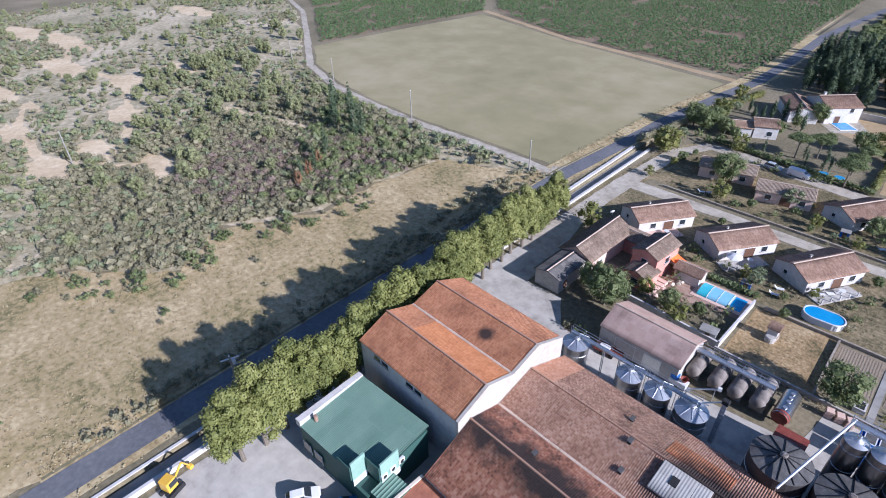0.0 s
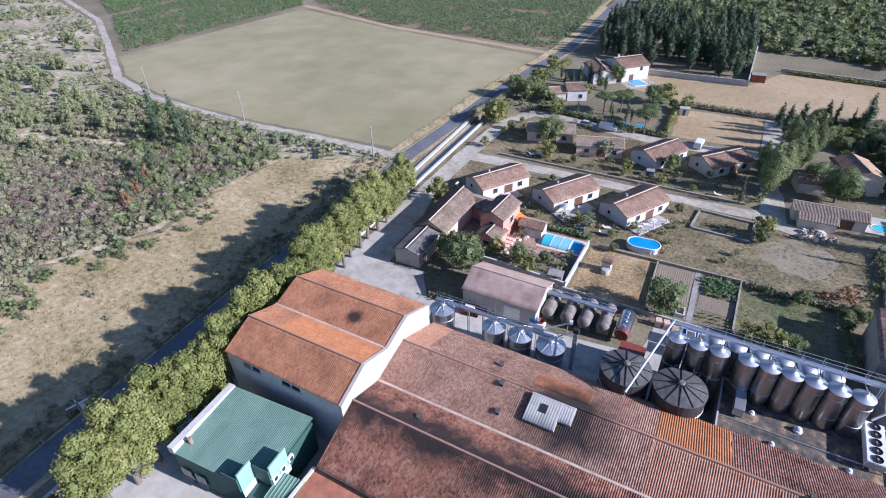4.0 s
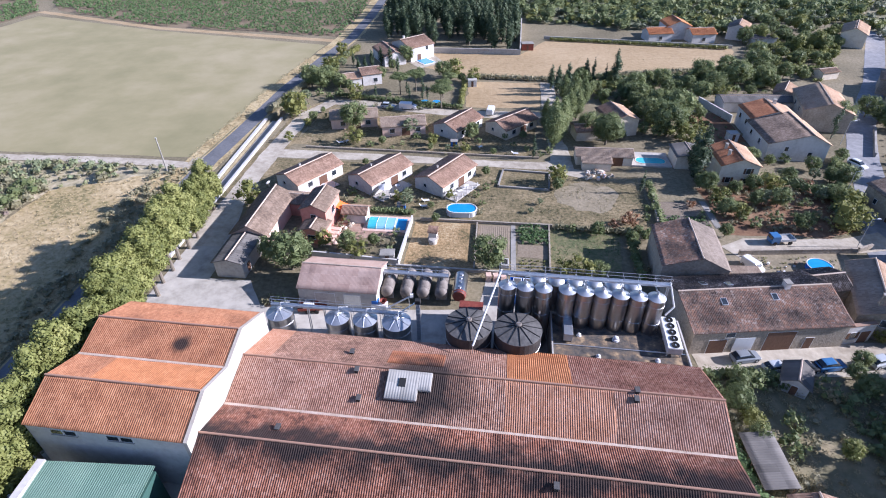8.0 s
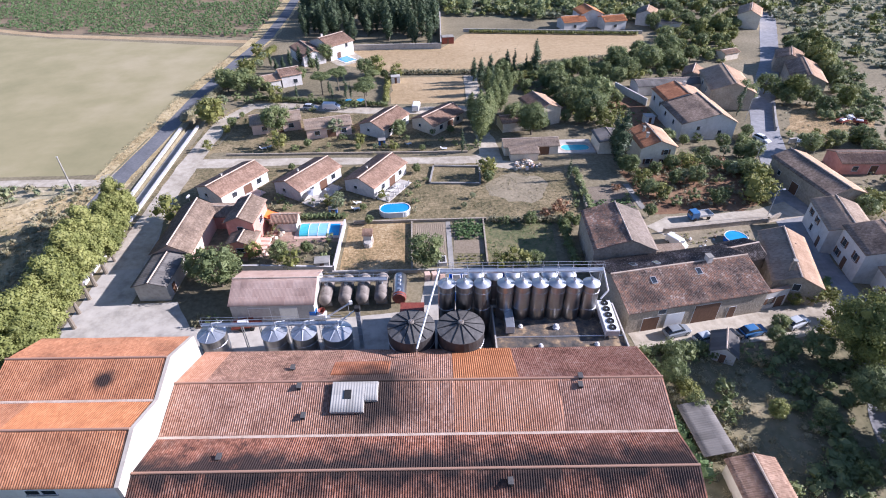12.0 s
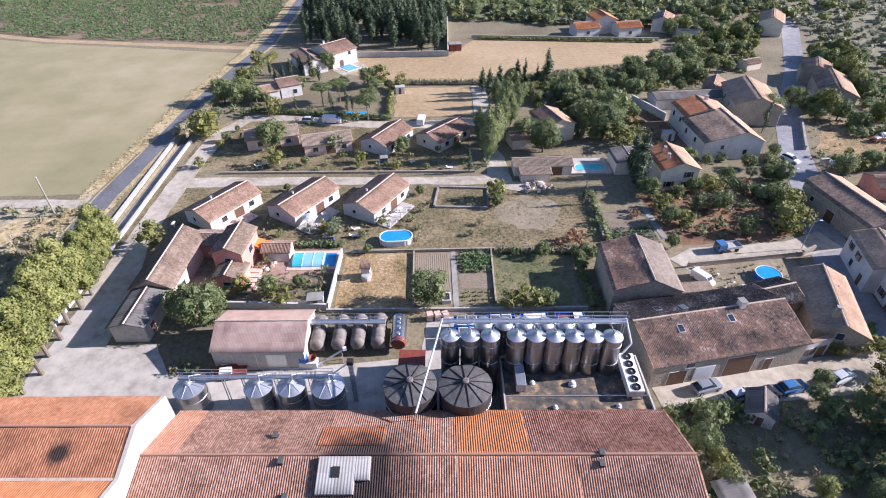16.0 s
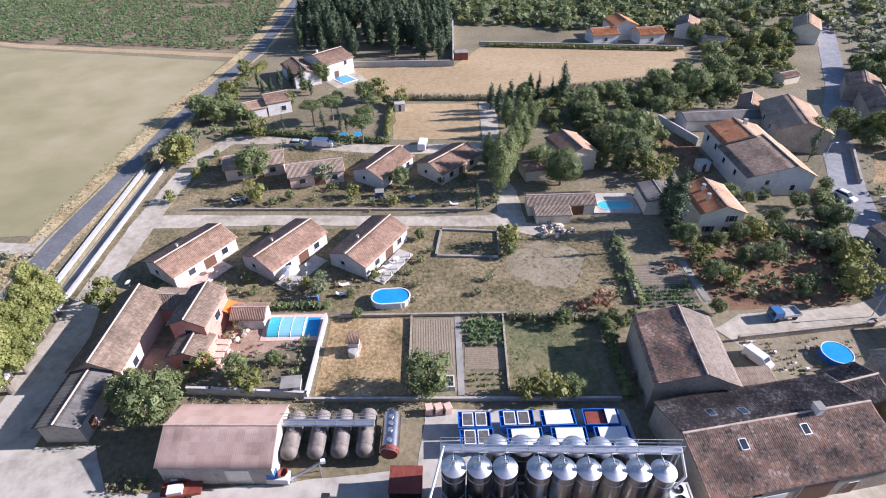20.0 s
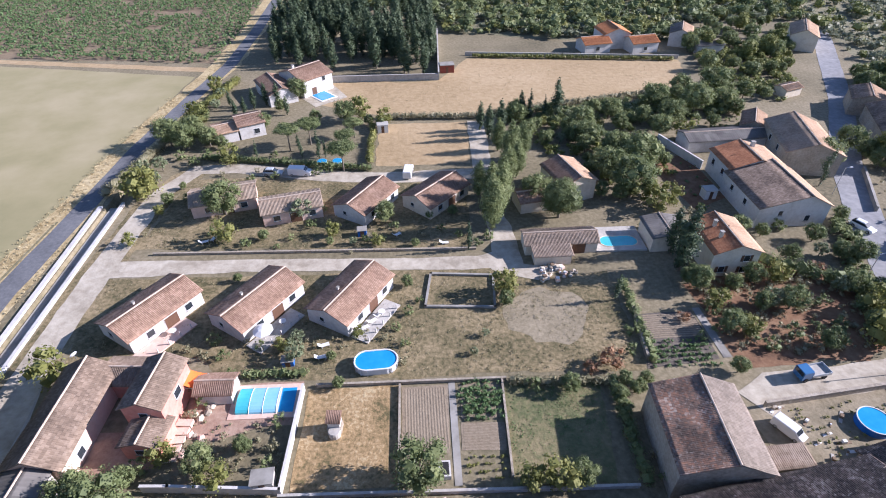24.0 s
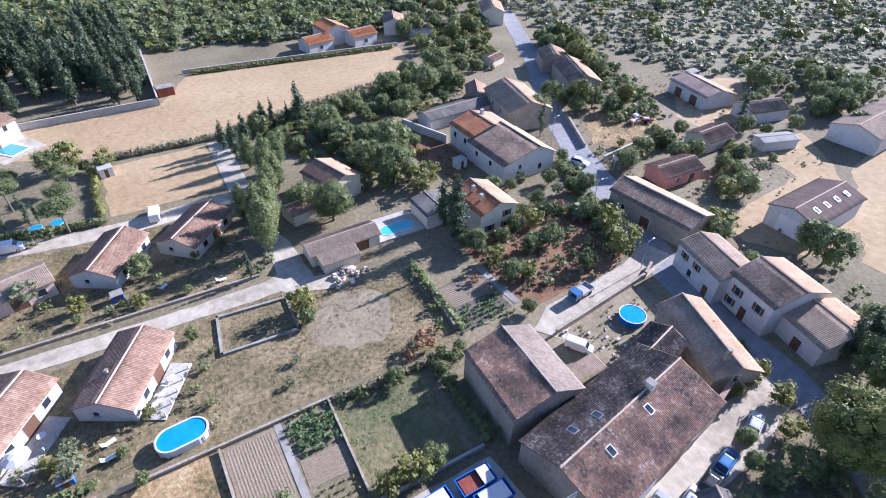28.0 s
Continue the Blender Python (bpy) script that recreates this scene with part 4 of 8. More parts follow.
wall_run("lane_kerb", [(-46, 108.2), (10.5, 105.6)], 0.4, 0.3, STONE, "low stone wall along the lane")
wall_run("street_wall", [(96.8, 126.4), (89, 111.6)], 1.1, 0.4, CONCRETE, "pale concrete wall beside the street")
wall_run("court_wall", [(44, 70.2), (65, 72.2), (68, 73.6)], 1.0, 0.35, STONE, "grey stone wall along the court lane")
wall_run("kitchen_wall", [(33, 88.6), (31.8, 79)], 0.8, 0.35, STONE, "rubble wall beside the kitchen garden")
wall_run("house_wall", [(62.5, 130), (58, 143)], 2.0, 0.3, WHITE, "white courtyard wall of the large house")

# ---- the winery ----
WIN = pose(-31, 33.4, 0, 0, 0, -2.8)


def win_at(u, v, z=0.0, turn=0.0):
    return WIN @ pose(u, v, z, 0, 0, turn)


def quad_slab(bm, pts):
    vs = [bm.verts.new(p) for p in pts]
    return bm.faces.new(vs)


def hall(name, label, u0, u1, lines, wall_mat, slopes, over=0.3, amp=0.042):
    """A hall with parallel roofs: lines of (v, z) from north to south; slopes: between two lines, lists of (share, material)."""
    ob = thing(name, WIN, label, "winery hall")
    bm = bmesh.new()
    ring = [(lines[0][0], -0.3)] + [(v, z - 0.16) for v, z in lines] + [(lines[-1][0], -0.3)]
    a = [bm.verts.new((u0, v, z)) for v, z in ring]
    b = [bm.verts.new((u1, v, z)) for v, z in ring]
    bm.faces.new(a)
    bm.faces.new(b[::-1])
    for i in range(len(ring) - 1):
        bm.faces.new((a[i], a[i + 1], b[i + 1], b[i]))
    part("wall", bm, wall_mat, ob)
    for k, ((va, za), (vb, zb)) in enumerate(zip(lines, lines[1:])):
        lo, hi = ((va, za), (vb, zb)) if za < zb else ((vb, zb), (va, za))
        grow = over if k in (0, len(lines) - 2) else 0.0
        d = Vector((lo[0] - hi[0], lo[1] - hi[1])).normalized() * grow
        lo = (lo[0] + d.x, lo[1] + d.y)
        x = u0
        for share, rm in slopes[k]:
            xe = x + (u1 - u0) * share
            me = slope_mesh("roof_slope", (x, *lo), (xe, *lo), (xe, *hi), (x, *hi), rm, 0.25, amp, rows=14, seed=k * 7 + x, sag=0.06)
            link("roof_slope", me, None, ob)
            x = xe
    return ob


hall_a = hall("winery_hall", "tall winery hall with white gables and twin orange tiled roofs", -19.2, -0.5,
              [(6.6, 9.0), (1.4, 11.2), (-3.5, 9.6), (-8.2, 11.2), (-13.0, 9.1)], WHITE,
              [[(0.3, T_ORANGE), (0.7, T_ORANGE)], [(1, T_ORANGE)], [(0.28, T_ORANGE), (0.72, T_BRIGHT)], [(1, T_ORANGE)]], amp=0.03)
hall_b = hall("winery_hall", "long winery hall under twin weathered brown tiled roofs", 0.0, 57.3,
              [(7.6, 5.0), (0, 8.2), (-6.2, 6.5), (-11.3, 8.2), (-18.6, 5.0)], WHITE,
              [[(0.06, T_PALEOR), (0.265, T_BROWN), (0.245, T_ROSEW), (0.135, T_BRIGHT), (0.295, T_REDBROWN)], [(0.57, T_ROSEW), (0.215, T_PALEOR), (0.215, T_ROSEW)], [(1, T_SOOT)], [(1, T_SOOT)]])
for ob, u0, u1, v, z in ((hall_a, -19.2, -0.5, -3.5, 9.62), (hall_b, 0, 57.3, -6.2, 6.52)):
    bm = bmesh.new()
    add_box(bm, u0, u1, v - 0.17, v + 0.17, z - 0.05, z + 0.06)
    part("valley_gutter", bm, MORTAR, ob, "pale mortar valley gutter")
for ob, u0, u1, v, z in ((hall_a, -19.2, -0.5, 1.4, 11.2), (hall_a, -19.2, -0.5, -8.2, 11.2), (hall_b, 0, 57.3, 0, 8.2), (hall_b, 0, 57.3, -11.3, 8.2)):
    bm = bmesh.new()
    rod(bm, (u0, v, z + 0.03), (u1, v, z + 0.03), 0.14, 8)
    part("ridge_tiles", bm, T_BROWN, ob)
# the white gable parapet of the tall hall
bm = bmesh.new()
ring = [(6.9, -0.3), (6.9, 8.95), (1.4, 11.3), (-3.5, 9.7), (-8.2, 11.3), (-13.3, 9.1), (-13.3, -0.3)]
a = [bm.verts.new((-0.498, v, z)) for v, z in ring]
b = [bm.verts.new((-0.06, v, z)) for v, z in ring]
bm.faces.new(a)
bm.faces.new(b[::-1])
for i in range(len(ring)):
    j = (i + 1) % len(ring)
    bm.faces.new((a[i], a[j], b[j], b[i]))
part("gable_wall", bm, mat("warm_white_render", [(0.36, 0.315, 0.255), (0.45, 0.40, 0.335), (0.51, 0.465, 0.40)], 0.9, 1.2, 0.2, bump=0.1), hall_a, "cream-white rendered gable")
for u in (-15.6, -14.0, -9.0, -7.4):
    window_on(hall_a, pose(u, -13.0, 7.6), 1.3, 0.7)



# ---- houses ----
W6 = (("S", -3, 0.9, 1.2, 1.1, None, False), ("S", 0.5, 0, 2.2, 2.1, None, True), ("S", 3.6, 0.9, 1.2, 1.1, None, False), ("W", 1.0, 1.2, 0.7, 0.7, None, False))
for i, (x, y, ang) in enumerate(((-40.3, 92.3, 55), (-24.7, 93.1, 54.5), (-10.3, 93.4, 58))):
    gable_house("bungalow", "low white bungalow with rose-brown tiled gable roof", x, y, 12.3, 7.4, ang, 2.75, 4.1, WHITE, T_ROSE, group="row of bungalows", openings=W6, seed=i * 5, amp=0.032, chimneys=((-1.5, 1.2, 4.0, 0.3),))
gable_house("pink_bungalow", "pale pink bungalow with faded tiled roof in the upper row", -37.2, 123.6, 12, 6.6, 13, 2.8, 4.0, PALEPINK, T_TAN, group="upper houses", openings=W6, seed=21)
gable_house("pink_bungalow", "pale pink bungalow with faded tiled roof half hidden by a tree", -23.5, 119.6, 11, 6.2, 13, 2.8, 4.0, PALEPINK, T_TAN, group="upper houses", openings=W6, seed=25)
gable_house("white_bungalow", "white bungalow with brown tiled roof in the upper row", -9.2, 120.8, 11.3, 7.3, 57, 2.7, 4.1, WHITE, T_ROSE, group="upper houses", openings=W6, seed=29)
gable_house("white_bungalow", "cream bungalow with brown tiled roof in the upper row", 4.5, 122, 11.6, 7.3, 46, 2.7, 4.1, CREAM, T_ROSE, group="upper houses", openings=W6, seed=33)
gable_house("garage", "low cream garage under a tan tiled roof", 25.3, 105.4, 12.6, 4.4, 0, 2.4, 3.3, CREAM, T_TAN, openings=(("S", 3, 0, 2.4, 2.1, None, True),), seed=37)
gable_house("carport", "low carport roof of tan tiles", 23.2, 102.1, 6.2, 3.6, 0, 2.1, 2.4, CREAM, T_TAN, seed=39, ridge_off=1.7)
gable_house("pool_house", "cream pool house under a grey sheet roof", 44.2, 105.6, 6.2, 6.4, 90, 3.2, 3.8, CREAM, T_GREYSHEET, seed=41, pitch=0.5)
# two-toned houses below: sunlight painted as salmon on the east slope
gable_house("village_house", "two-storey cream house with red tiled roof, sunlit slope tinted salmon", 51.8, 100, 9.2, 7.8, 90, 5.0, 6.5, CREAM, T_SALMONSUN, T_ORANGE, seed=43,
            openings=(("W", -1.8, 3.0, 0.9, 1.2, SHUTTER, False), ("W", 1.9, 0.9, 1.0, 1.2, SHUTTER, False), ("W", -1.8, 0.7, 1.0, 1.2, SHUTTER, False), ("N", 2.4, 3.0, 0.9, 1.2, SHUTTER, False)), chimneys=((-1.5, 1.8, 6.8, 0.5), (1.5, 1.5, 6.9, 0.5)))
gable_house("large_house", "large white house with lichen-grey tiled roof, sunlit slope tinted salmon", 69.2, 114.6, 13.2, 13.4, 90, 4.5, 6.8, WHITE, T_SALMONSUN, T_GREY, seed=47, ridge_off=-2.2,
            openings=(("W", -3, 1.2, 0.9, 1.2, None, False), ("W", 2.5, 2.6, 0.8, 1.0, None, False), ("N", -2, 2.4, 0.9, 1.1, None, False), ("N", 3, 2.4, 0.9, 1.1, None, False)))
gable_house("large_house_wing", "white wing of the large house with orange tiled roof", 69.0, 125.4, 8.4, 11.4, 90, 5.1, 6.9, WHITE, T_SALMONSUN, T_ORANGE, seed=49, chimneys=((2, -1.5, 7.4, 0.7),), openings=(("N", -2, 2.6, 0.9, 1.2, None, False), ("N", 2, 2.6, 0.9, 1.2, None, False)))
gable_house("long_shed", "long low white shed with a grey sheet roof", 72, 140.6, 19, 6, 3, 2.9, 3.7, WHITE, T_GREYSHEET, seed=51, pitch=0.5, openings=(("S", 0, 0, 1.5, 2, None, True), ("S", 5, 0.8, 1.0, 1.0, None, False)))
gable_house("manor_house", "stone house with tan tiled roof, sunlit slope tinted salmon", 85.6, 133.4, 16, 11, 76, 5.2, 7.4, STONE, T_SALMONSUN, T_TAN, seed=53, openings=(("N", 2, 3, 0.9, 1.2, None, False), ("N", -3, 3, 0.9, 1.2, None, False)))
gable_house("stone_outhouse", "small stone outhouse with tiled roof", 82, 146, 8, 5, 60, 3.6, 4.8, STONE, T_SALMONSUN, T_ROSE, seed=55)
# the east slope's paler tiles carry the sun in their colour
gable_house("stone_barn", "old stone barn with dark brown tiled roof, sunlit slope coloured paler grey", 32.4, 64.6, 11.4, 10.1, 85.5, 5.4, 7.3, STONE, T_SUNBARN, T_BARN, seed=57, ridge_off=-0.55, over=0.25, pitch=0.22, amp=0.035, rows=10, sag=0.1)
# the north slope takes far darker tiles than the south slope
gable_house("stone_barn", "long stone barn with brown and near-black ribbed tile roof along the street", 38.5, 52.8, 22.6, 12.0, 8, 4.4, 6.4, STONE, T_BARN, T_BARNDARK, seed=59, ridge_off=0.5, over=0.3, pitch=0.24, amp=0.04, rows=12, sag=0.14,
            openings=(("S", -7.5, 0, 2.6, 2.6, None, True), ("S", -3.6, 0, 2.8, 2.7, PLASTIC, True), ("S", -6, 3.1, 1.2, 0.8, None, False), ("S", 1.5, 0, 4.2, 3.6, None, True), ("S", 6, 0, 1.2, 2.2, None, True)))
gable_house("stone_house", "stone corner house with brown tiled roof, sunlit slope tinted salmon", 58.6, 56.6, 13.6, 6.8, 70, 4.0, 5.5, STONE, T_SALMONSUN, T_TAN, seed=61, openings=(("W", 0, 2.6, 1, 1.2, None, False),), chimneys=((-5, 1, 6.8, 0.5),))
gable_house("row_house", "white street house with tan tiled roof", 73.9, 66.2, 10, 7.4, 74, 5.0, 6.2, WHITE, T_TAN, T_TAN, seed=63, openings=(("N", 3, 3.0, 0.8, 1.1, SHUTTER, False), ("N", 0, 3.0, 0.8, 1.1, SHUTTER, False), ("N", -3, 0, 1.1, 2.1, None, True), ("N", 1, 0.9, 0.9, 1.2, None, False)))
gable_house("row_house", "tall cream street house with grey lichen roof", 75.0, 57.0, 8, 10.2, 78, 6.0, 7.6, WHITE, T_SALMONSUN, T_GREY, seed=65, openings=(("N", 2, 3.2, 0.9, 1.3, SHUTTER, False), ("N", -2, 3.2, 0.9, 1.3, SHUTTER, False), ("N", 0, 0, 1.2, 2.2, None, True), ("N", 2.6, 0.9, 0.9, 1.2, SHUTTER, False)))
gable_house("row_house", "low white street house with tan tiled roof", 76.0, 49.0, 7, 10, 76, 3.8, 5.2, WHITE, T_SALMONSUN, T_TAN, seed=67, openings=(("N", 0, 0, 1.4, 2.1, None, True),))
gable_house("street_barn", "long stone street barn with grey tiled roof, sunlit slope tinted paler", 79.6, 82.6, 16.5, 7.8, 96, 4.4, 5.8, STONE, T_SALMONSUN, T_GREY, seed=69, openings=(("N", 0, 0, 2, 2.4, None, True), ("N", 5, 1.6, 0.8, 1, None, False)))
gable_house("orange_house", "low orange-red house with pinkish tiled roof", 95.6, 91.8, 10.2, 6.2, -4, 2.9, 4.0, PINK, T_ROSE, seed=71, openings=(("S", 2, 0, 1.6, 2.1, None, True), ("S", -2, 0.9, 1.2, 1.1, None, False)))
gable_house("white_hangar", "white hangar with pale pinkish roof", 137, 116.8, 14, 9.6, 78, 3.6, 5.0, WHITE, T_SALMONSUN, T_PINKSHEET, seed=73, pitch=0.5, openings=(("N", -3, 0, 2.6, 2.6, None, True), ("N", 3, 0, 2.6, 2.6, None, True)))
gable_house("red_roofed_house", "low house with red-brown tiled roof among trees", 116, 98, 9.2, 6.6, 0, 2.8, 4.0, CREAM, T_ROSE, seed=75)
gable_house("grey_hangar", "grey metal hangar with a brownish roof and skylights", 105.4, 67.4, 17.2, 8.6, 1, 4.3, 5.7, WHITE, T_BROWNSHEET, T_BROWNSHEET, seed=77, pitch=0.5, openings=(("W", 0, 0, 3.8, 3.4, PLASTIC, True),))
gable_house("white_hangar", "pale hangar at the village's edge", 154, 80, 22, 11, 3, 4.2, 5.8, WHITE, T_TAN, seed=79, pitch=0.5)
gable_house("white_shed", "low white shed with flat pale roof", 128, 89, 9, 4, -20, 2.4, 2.8, WHITE, T_CLEAR, seed=80, pitch=0.5)
gable_house("blue_shuttered_house", "grey-roofed house in tree shade", 140, 101, 11, 7, -15, 3.2, 4.6, WHITE, T_GREY, seed=81)
gable_house("stone_house", "stone house by the upper street", 117.5, 156, 9, 8, 60, 4.4, 5.8, STONE, T_SALMONSUN, T_GREY, seed=83)
gable_house("dark_barn", "barn with dark slate-grey roof", 113.6, 141.6, 16.5, 8.6, 66, 4.3, 6.0, STONE, T_SALMONSUN, T_GREY, seed=85)
gable_house("upper_house", "house with pale roof at the end of the street", 132, 208, 14, 8, 60, 5, 6.8, CREAM, T_SALMONSUN, T_TAN, seed=87)
gable_house("low_shed", "small pale-roofed shed beside the street", 104, 168, 6, 4, 20, 2.4, 3.0, CREAM, T_SALMONSUN, seed=88)
for i, (x, y, L, W, a, e, r, rm) in enumerate(((61.5, 209, 9, 7, 10, 3.2, 4.6, T_BRIGHT), (69, 214, 9, 9, 95, 5.0, 6.8, T_BRIGHT), (77, 208, 9, 7, 10, 3.4, 4.8, T_BRIGHT))):
    gable_house("orange_villa", "white villa block with bright orange tiled roof", x, y, L, W, a, e, r, WHITE, rm, seed=90 + i, openings=(("S", 0, 0.9, 1.2, 1.2, None, False),), group="orange villa blocks")
gable_house("grey_villa", "pale villa with grey roof behind the field", 93, 214, 10, 7, 65, 4.4, 5.8, WHITE, T_SALMONSUN, T_GREYSHEET, seed=94)
gable_house("grey_villa_wing", "low flat wing of a pale villa", 98, 205, 9, 6, 5, 2.8, 3.4, WHITE, T_GREYSHEET, seed=95)
gable_house("villa", "two-storey white villa with brown tiled roof beside a pool", -29.0, 183.6, 10, 11.2, 44, 4.8, 6.6, WHITE, T_ROSE, seed=97, openings=(("S", -1.5, 0.2, 1.6, 2, None, True), ("S", 2, 3.2, 1, 1.2, None, False)), chimneys=((-3, 1, 7.1, 0.6),))
gable_house("villa_wing", "white villa wing with grey-brown roof", -36.6, 178.2, 13, 7.6, -62, 3.4, 4.8, WHITE, T_ROSE, seed=99)
gable_house("small_villa", "small white villa with salmon tiled roof", -39.4, 156.6, 6.0, 7.4, 25, 3.5, 4.6, WHITE, T_ROSE, seed=101, openings=(("S", 1, 0.9, 1.2, 1.2, None, False),))
gable_house("small_villa_wing", "low wing with orange tiled roof", -44.6, 153.8, 5, 6.6, 25, 2.7, 3.5, WHITE, T_SALMONSUN, seed=103)
gable_house("tiled_house", "cream two-storey house with pale tiled roof behind poplars", 31.3, 123.8, 9, 7.4, -74, 4.4, 5.8, CREAM, T_ROSE, T_SALMONSUN, seed=105, openings=(("S", 0, 2.8, 1, 1.2, None, False),))
gable_house("tiled_annex", "low annex with brown tiled roof between trees", 24, 119, 8, 5, 10, 2.6, 3.5, CREAM, T_ROSE, seed=107)
gable_house("long_house", "long pink-walled house with rosy tiled roof beside the side road", -43.6, 73.0, 14.4, 6.6, 88, 3.5, 5.3, PALEPINK, T_OLDBROWN, seed=109, openings=(("S", -4, 0.8, 1.2, 1.2, None, False),))
gable_house("grey_outbuilding", "grey-roofed outbuilding with pale walls", -44.3, 61.6, 8.0, 5.0, 88, 3.3, 4.0, GREY_RENDER, T_GREYSHEET, seed=111, pitch=0.5, openings=(("S", -2, 0.3, 1.2, 1.8, None, True),))
gable_house("pink_house", "two-storey pink house with grey-brown tiled roof", -33.2, 75.6, 7.4, 4.9, 84, 5.2, 6.3, PINK, T_OLDBROWN, T_GREY, seed=113, openings=(("W", 0, 3.0, 1.0, 1.0, None, False), ("S", 0, 2.8, 1.4, 1.2, None, False)))
gable_house("pink_annex", "pink annex with grey-brown tiled roof", -33.0, 70.2, 3.8, 4.6, 84, 2.9, 3.7, PINK, T_OLDBROWN, T_GREY, seed=115, openings=(("W", 0, 1.1, 1.4, 0.8, None, False),))
gable_house("link_building", "low pink link between two houses", -38.0, 79.6, 7, 4.4, -5, 3.0, 3.8, PINK, T_OLDBROWN, seed=117)
gable_house("summer_house", "small white summer house with red tiled roof", -26.8, 77.2, 4.5, 3.2, -2, 2.3, 3.0, WHITE, T_ROSE, seed=119)
gable_house("tin_shed", "old shed with pinkish corrugated roof in the winery yard", -24.1, 55.5, 12.6, 8.0, -2.5, 3.6, 5.4, GREY_RENDER, T_PINKSHEET, T_SHEETNORTH, seed=121, pitch=0.2, amp=0.007, over=0.2,
            openings=(("S", -2, 0, 3.2, 2.8, GREY_RENDER, True), ("S", 2.4, 0, 2.6, 2.8, GALV, True)))
gable_house("garden_hut", "small white hut with slate-grey roof among weeds", 40.6, 40.6, 3.6, 3.2, 62, 2.1, 3.1, WHITE, T_GREYSHEET, seed=123, openings=(("W", 0, 0, 0.8, 1.6, None, True),))


def skylight(m, sy, run, eave, ridge, off, x, y):
    """A small roof window lying on a slope of a gable roof."""
    k = (ridge - eave) / run
    zz = ridge - abs(y - off) * k
    ob = thing("roof_window", m @ pose(x, y, zz + 0.06, math.degrees(math.atan(k)) * -sy, 0, 0), "small tilted roof window on old tiles", "roof window", "roof windows")
    part("frame", box(-0.45, 0.45, -0.6, 0.6, -0.05, 0.08), GALV, ob)
    part("pane", box(-0.38, 0.38, -0.53, 0.53, 0.082, 0.09), GLASS, ob)


BARN = pose(38.5, 52.8, 0, 0, 0, 8)
for x, y, sy in ((-5.5, -1.6, -1), (2.2, -1.2, -1), (-6.6, 2.8, 1), (-3.0, 2.2, 1)):
    skylight(BARN, sy, 6.5 if sy < 0 else 5.5, 4.4, 6.4, 0.5, x, y)
HANGAR = pose(105.4, 67.4, 0, 0, 0, 1)
for x in (-5, -1.5, 2, 5.5):
    skylight(HANGAR, -1, 4.3, 4.3, 5.7, 0, x, -2.0)
ob = thing("dormer_chimney", BARN @ pose(4.6, 0.4, 6.2), "white rendered chimney on the barn ridge", "chimney")
part("stack", box(-0.4, 0.4, -0.5, 0.5, 0, 1.1, 0.03), WHITE, ob)
part("cap", box(-0.5, 0.5, -0.6, 0.6, 1.103, 1.2), CONCRETE, ob)

# the street front between the long barn and the corner house, with a small open yard behind it
front = thing("street_front", pose(50.6, 48.7, 0, 0, 0, 14), "whitewashed street front closing a small open yard", "wall", kind="structure")
part("wall", box(0, 4.6, 0, 0.5, -0.3, 3.5), WHITE, front)
part("coping", box(-0.05, 4.6, -0.08, 0.58, 3.502, 3.62), T_ROSE, front)
window_on(front, pose(1.3, 0, 1.2), 0.9, 1.1, SHUTTER)
window_on(front, pose(3.3, 0, 0), 1.6, 2.3, None, door=True)
gable_house("back_shed", "low back shed with near-black speckled tiles", 51.9, 59.2, 5.6, 5.2, 12, 3.9, 4.9, STONE, T_BARNDARK, seed=141, pitch=0.3, amp=0.06)


# ---- winery yard: tanks, silos, decks ----
def ring_bm(r, z, t, n=28):
    """A thin hoop round the upright axis."""
    prof = [(t * math.cos(k * math.pi / 2), t * math.sin(k * math.pi / 2)) for k in range(4)]
    bm = bmesh.new()
    rings = [[bm.verts.new(((r + a) * math.cos(2 * math.pi * i / n), (r + a) * math.sin(2 * math.pi * i / n), z + b)) for a, b in prof] for i in range(n)]
    for i in range(n):
        for k in range(4):
            bm.faces.new((rings[i][k], rings[(i + 1) % n][k], rings[(i + 1) % n][(k + 1) % 4], rings[i][(k + 1) % 4]))
    return bm


def rod_part(name, a, b, r, material, parent, label="", n=6):
    bm = bmesh.new()
    rod(bm, a, b, r, n)
    return part(name, bm, material, parent, label)


def cone_tank(x, y, r, h, top, label, group, wall_mat, roof_mat, ribs, rib_mat, name="wine_tank", hub_mat=None):
    ob = thing(name, pose(x, y, 0, 0, 0, x * 13 % 40), label, "tank", group)
    part("shell", lathe([(r, 0.0), (r, h * 0.5), (r, h)], 32), wall_mat, ob, smooth=False)
    part("cone_roof", lathe([(r + 0.06, h), (r + 0.06, h + 0.06), (0.35, top), (0, top + 0.02)], 32), roof_mat, ob)
    for z in (h * 0.36, h * 0.7):
        part("hoop", ring_bm(r + 0.015, z, 0.035), GALV, ob)
    for i in range(ribs):
        a = 2 * math.pi * i / ribs
        rod_part("rib", (r * math.cos(a), r * math.sin(a), h + 0.09), (0.4 * math.cos(a), 0.4 * math.sin(a), top + 0.03), 0.07 if rib_mat is BLACK else 0.045, rib_mat, ob)
    hub = part("hatch", lathe([(0.42, top - 0.05), (0.42, top + 0.22), (0.3, top + 0.32), (0, top + 0.34)], 14), hub_mat or GALV, ob)
    part("hatch_handle", box(-0.15, 0.15, -0.03, 0.03, top + 0.34, top + 0.42), GALV, hub)
    return ob


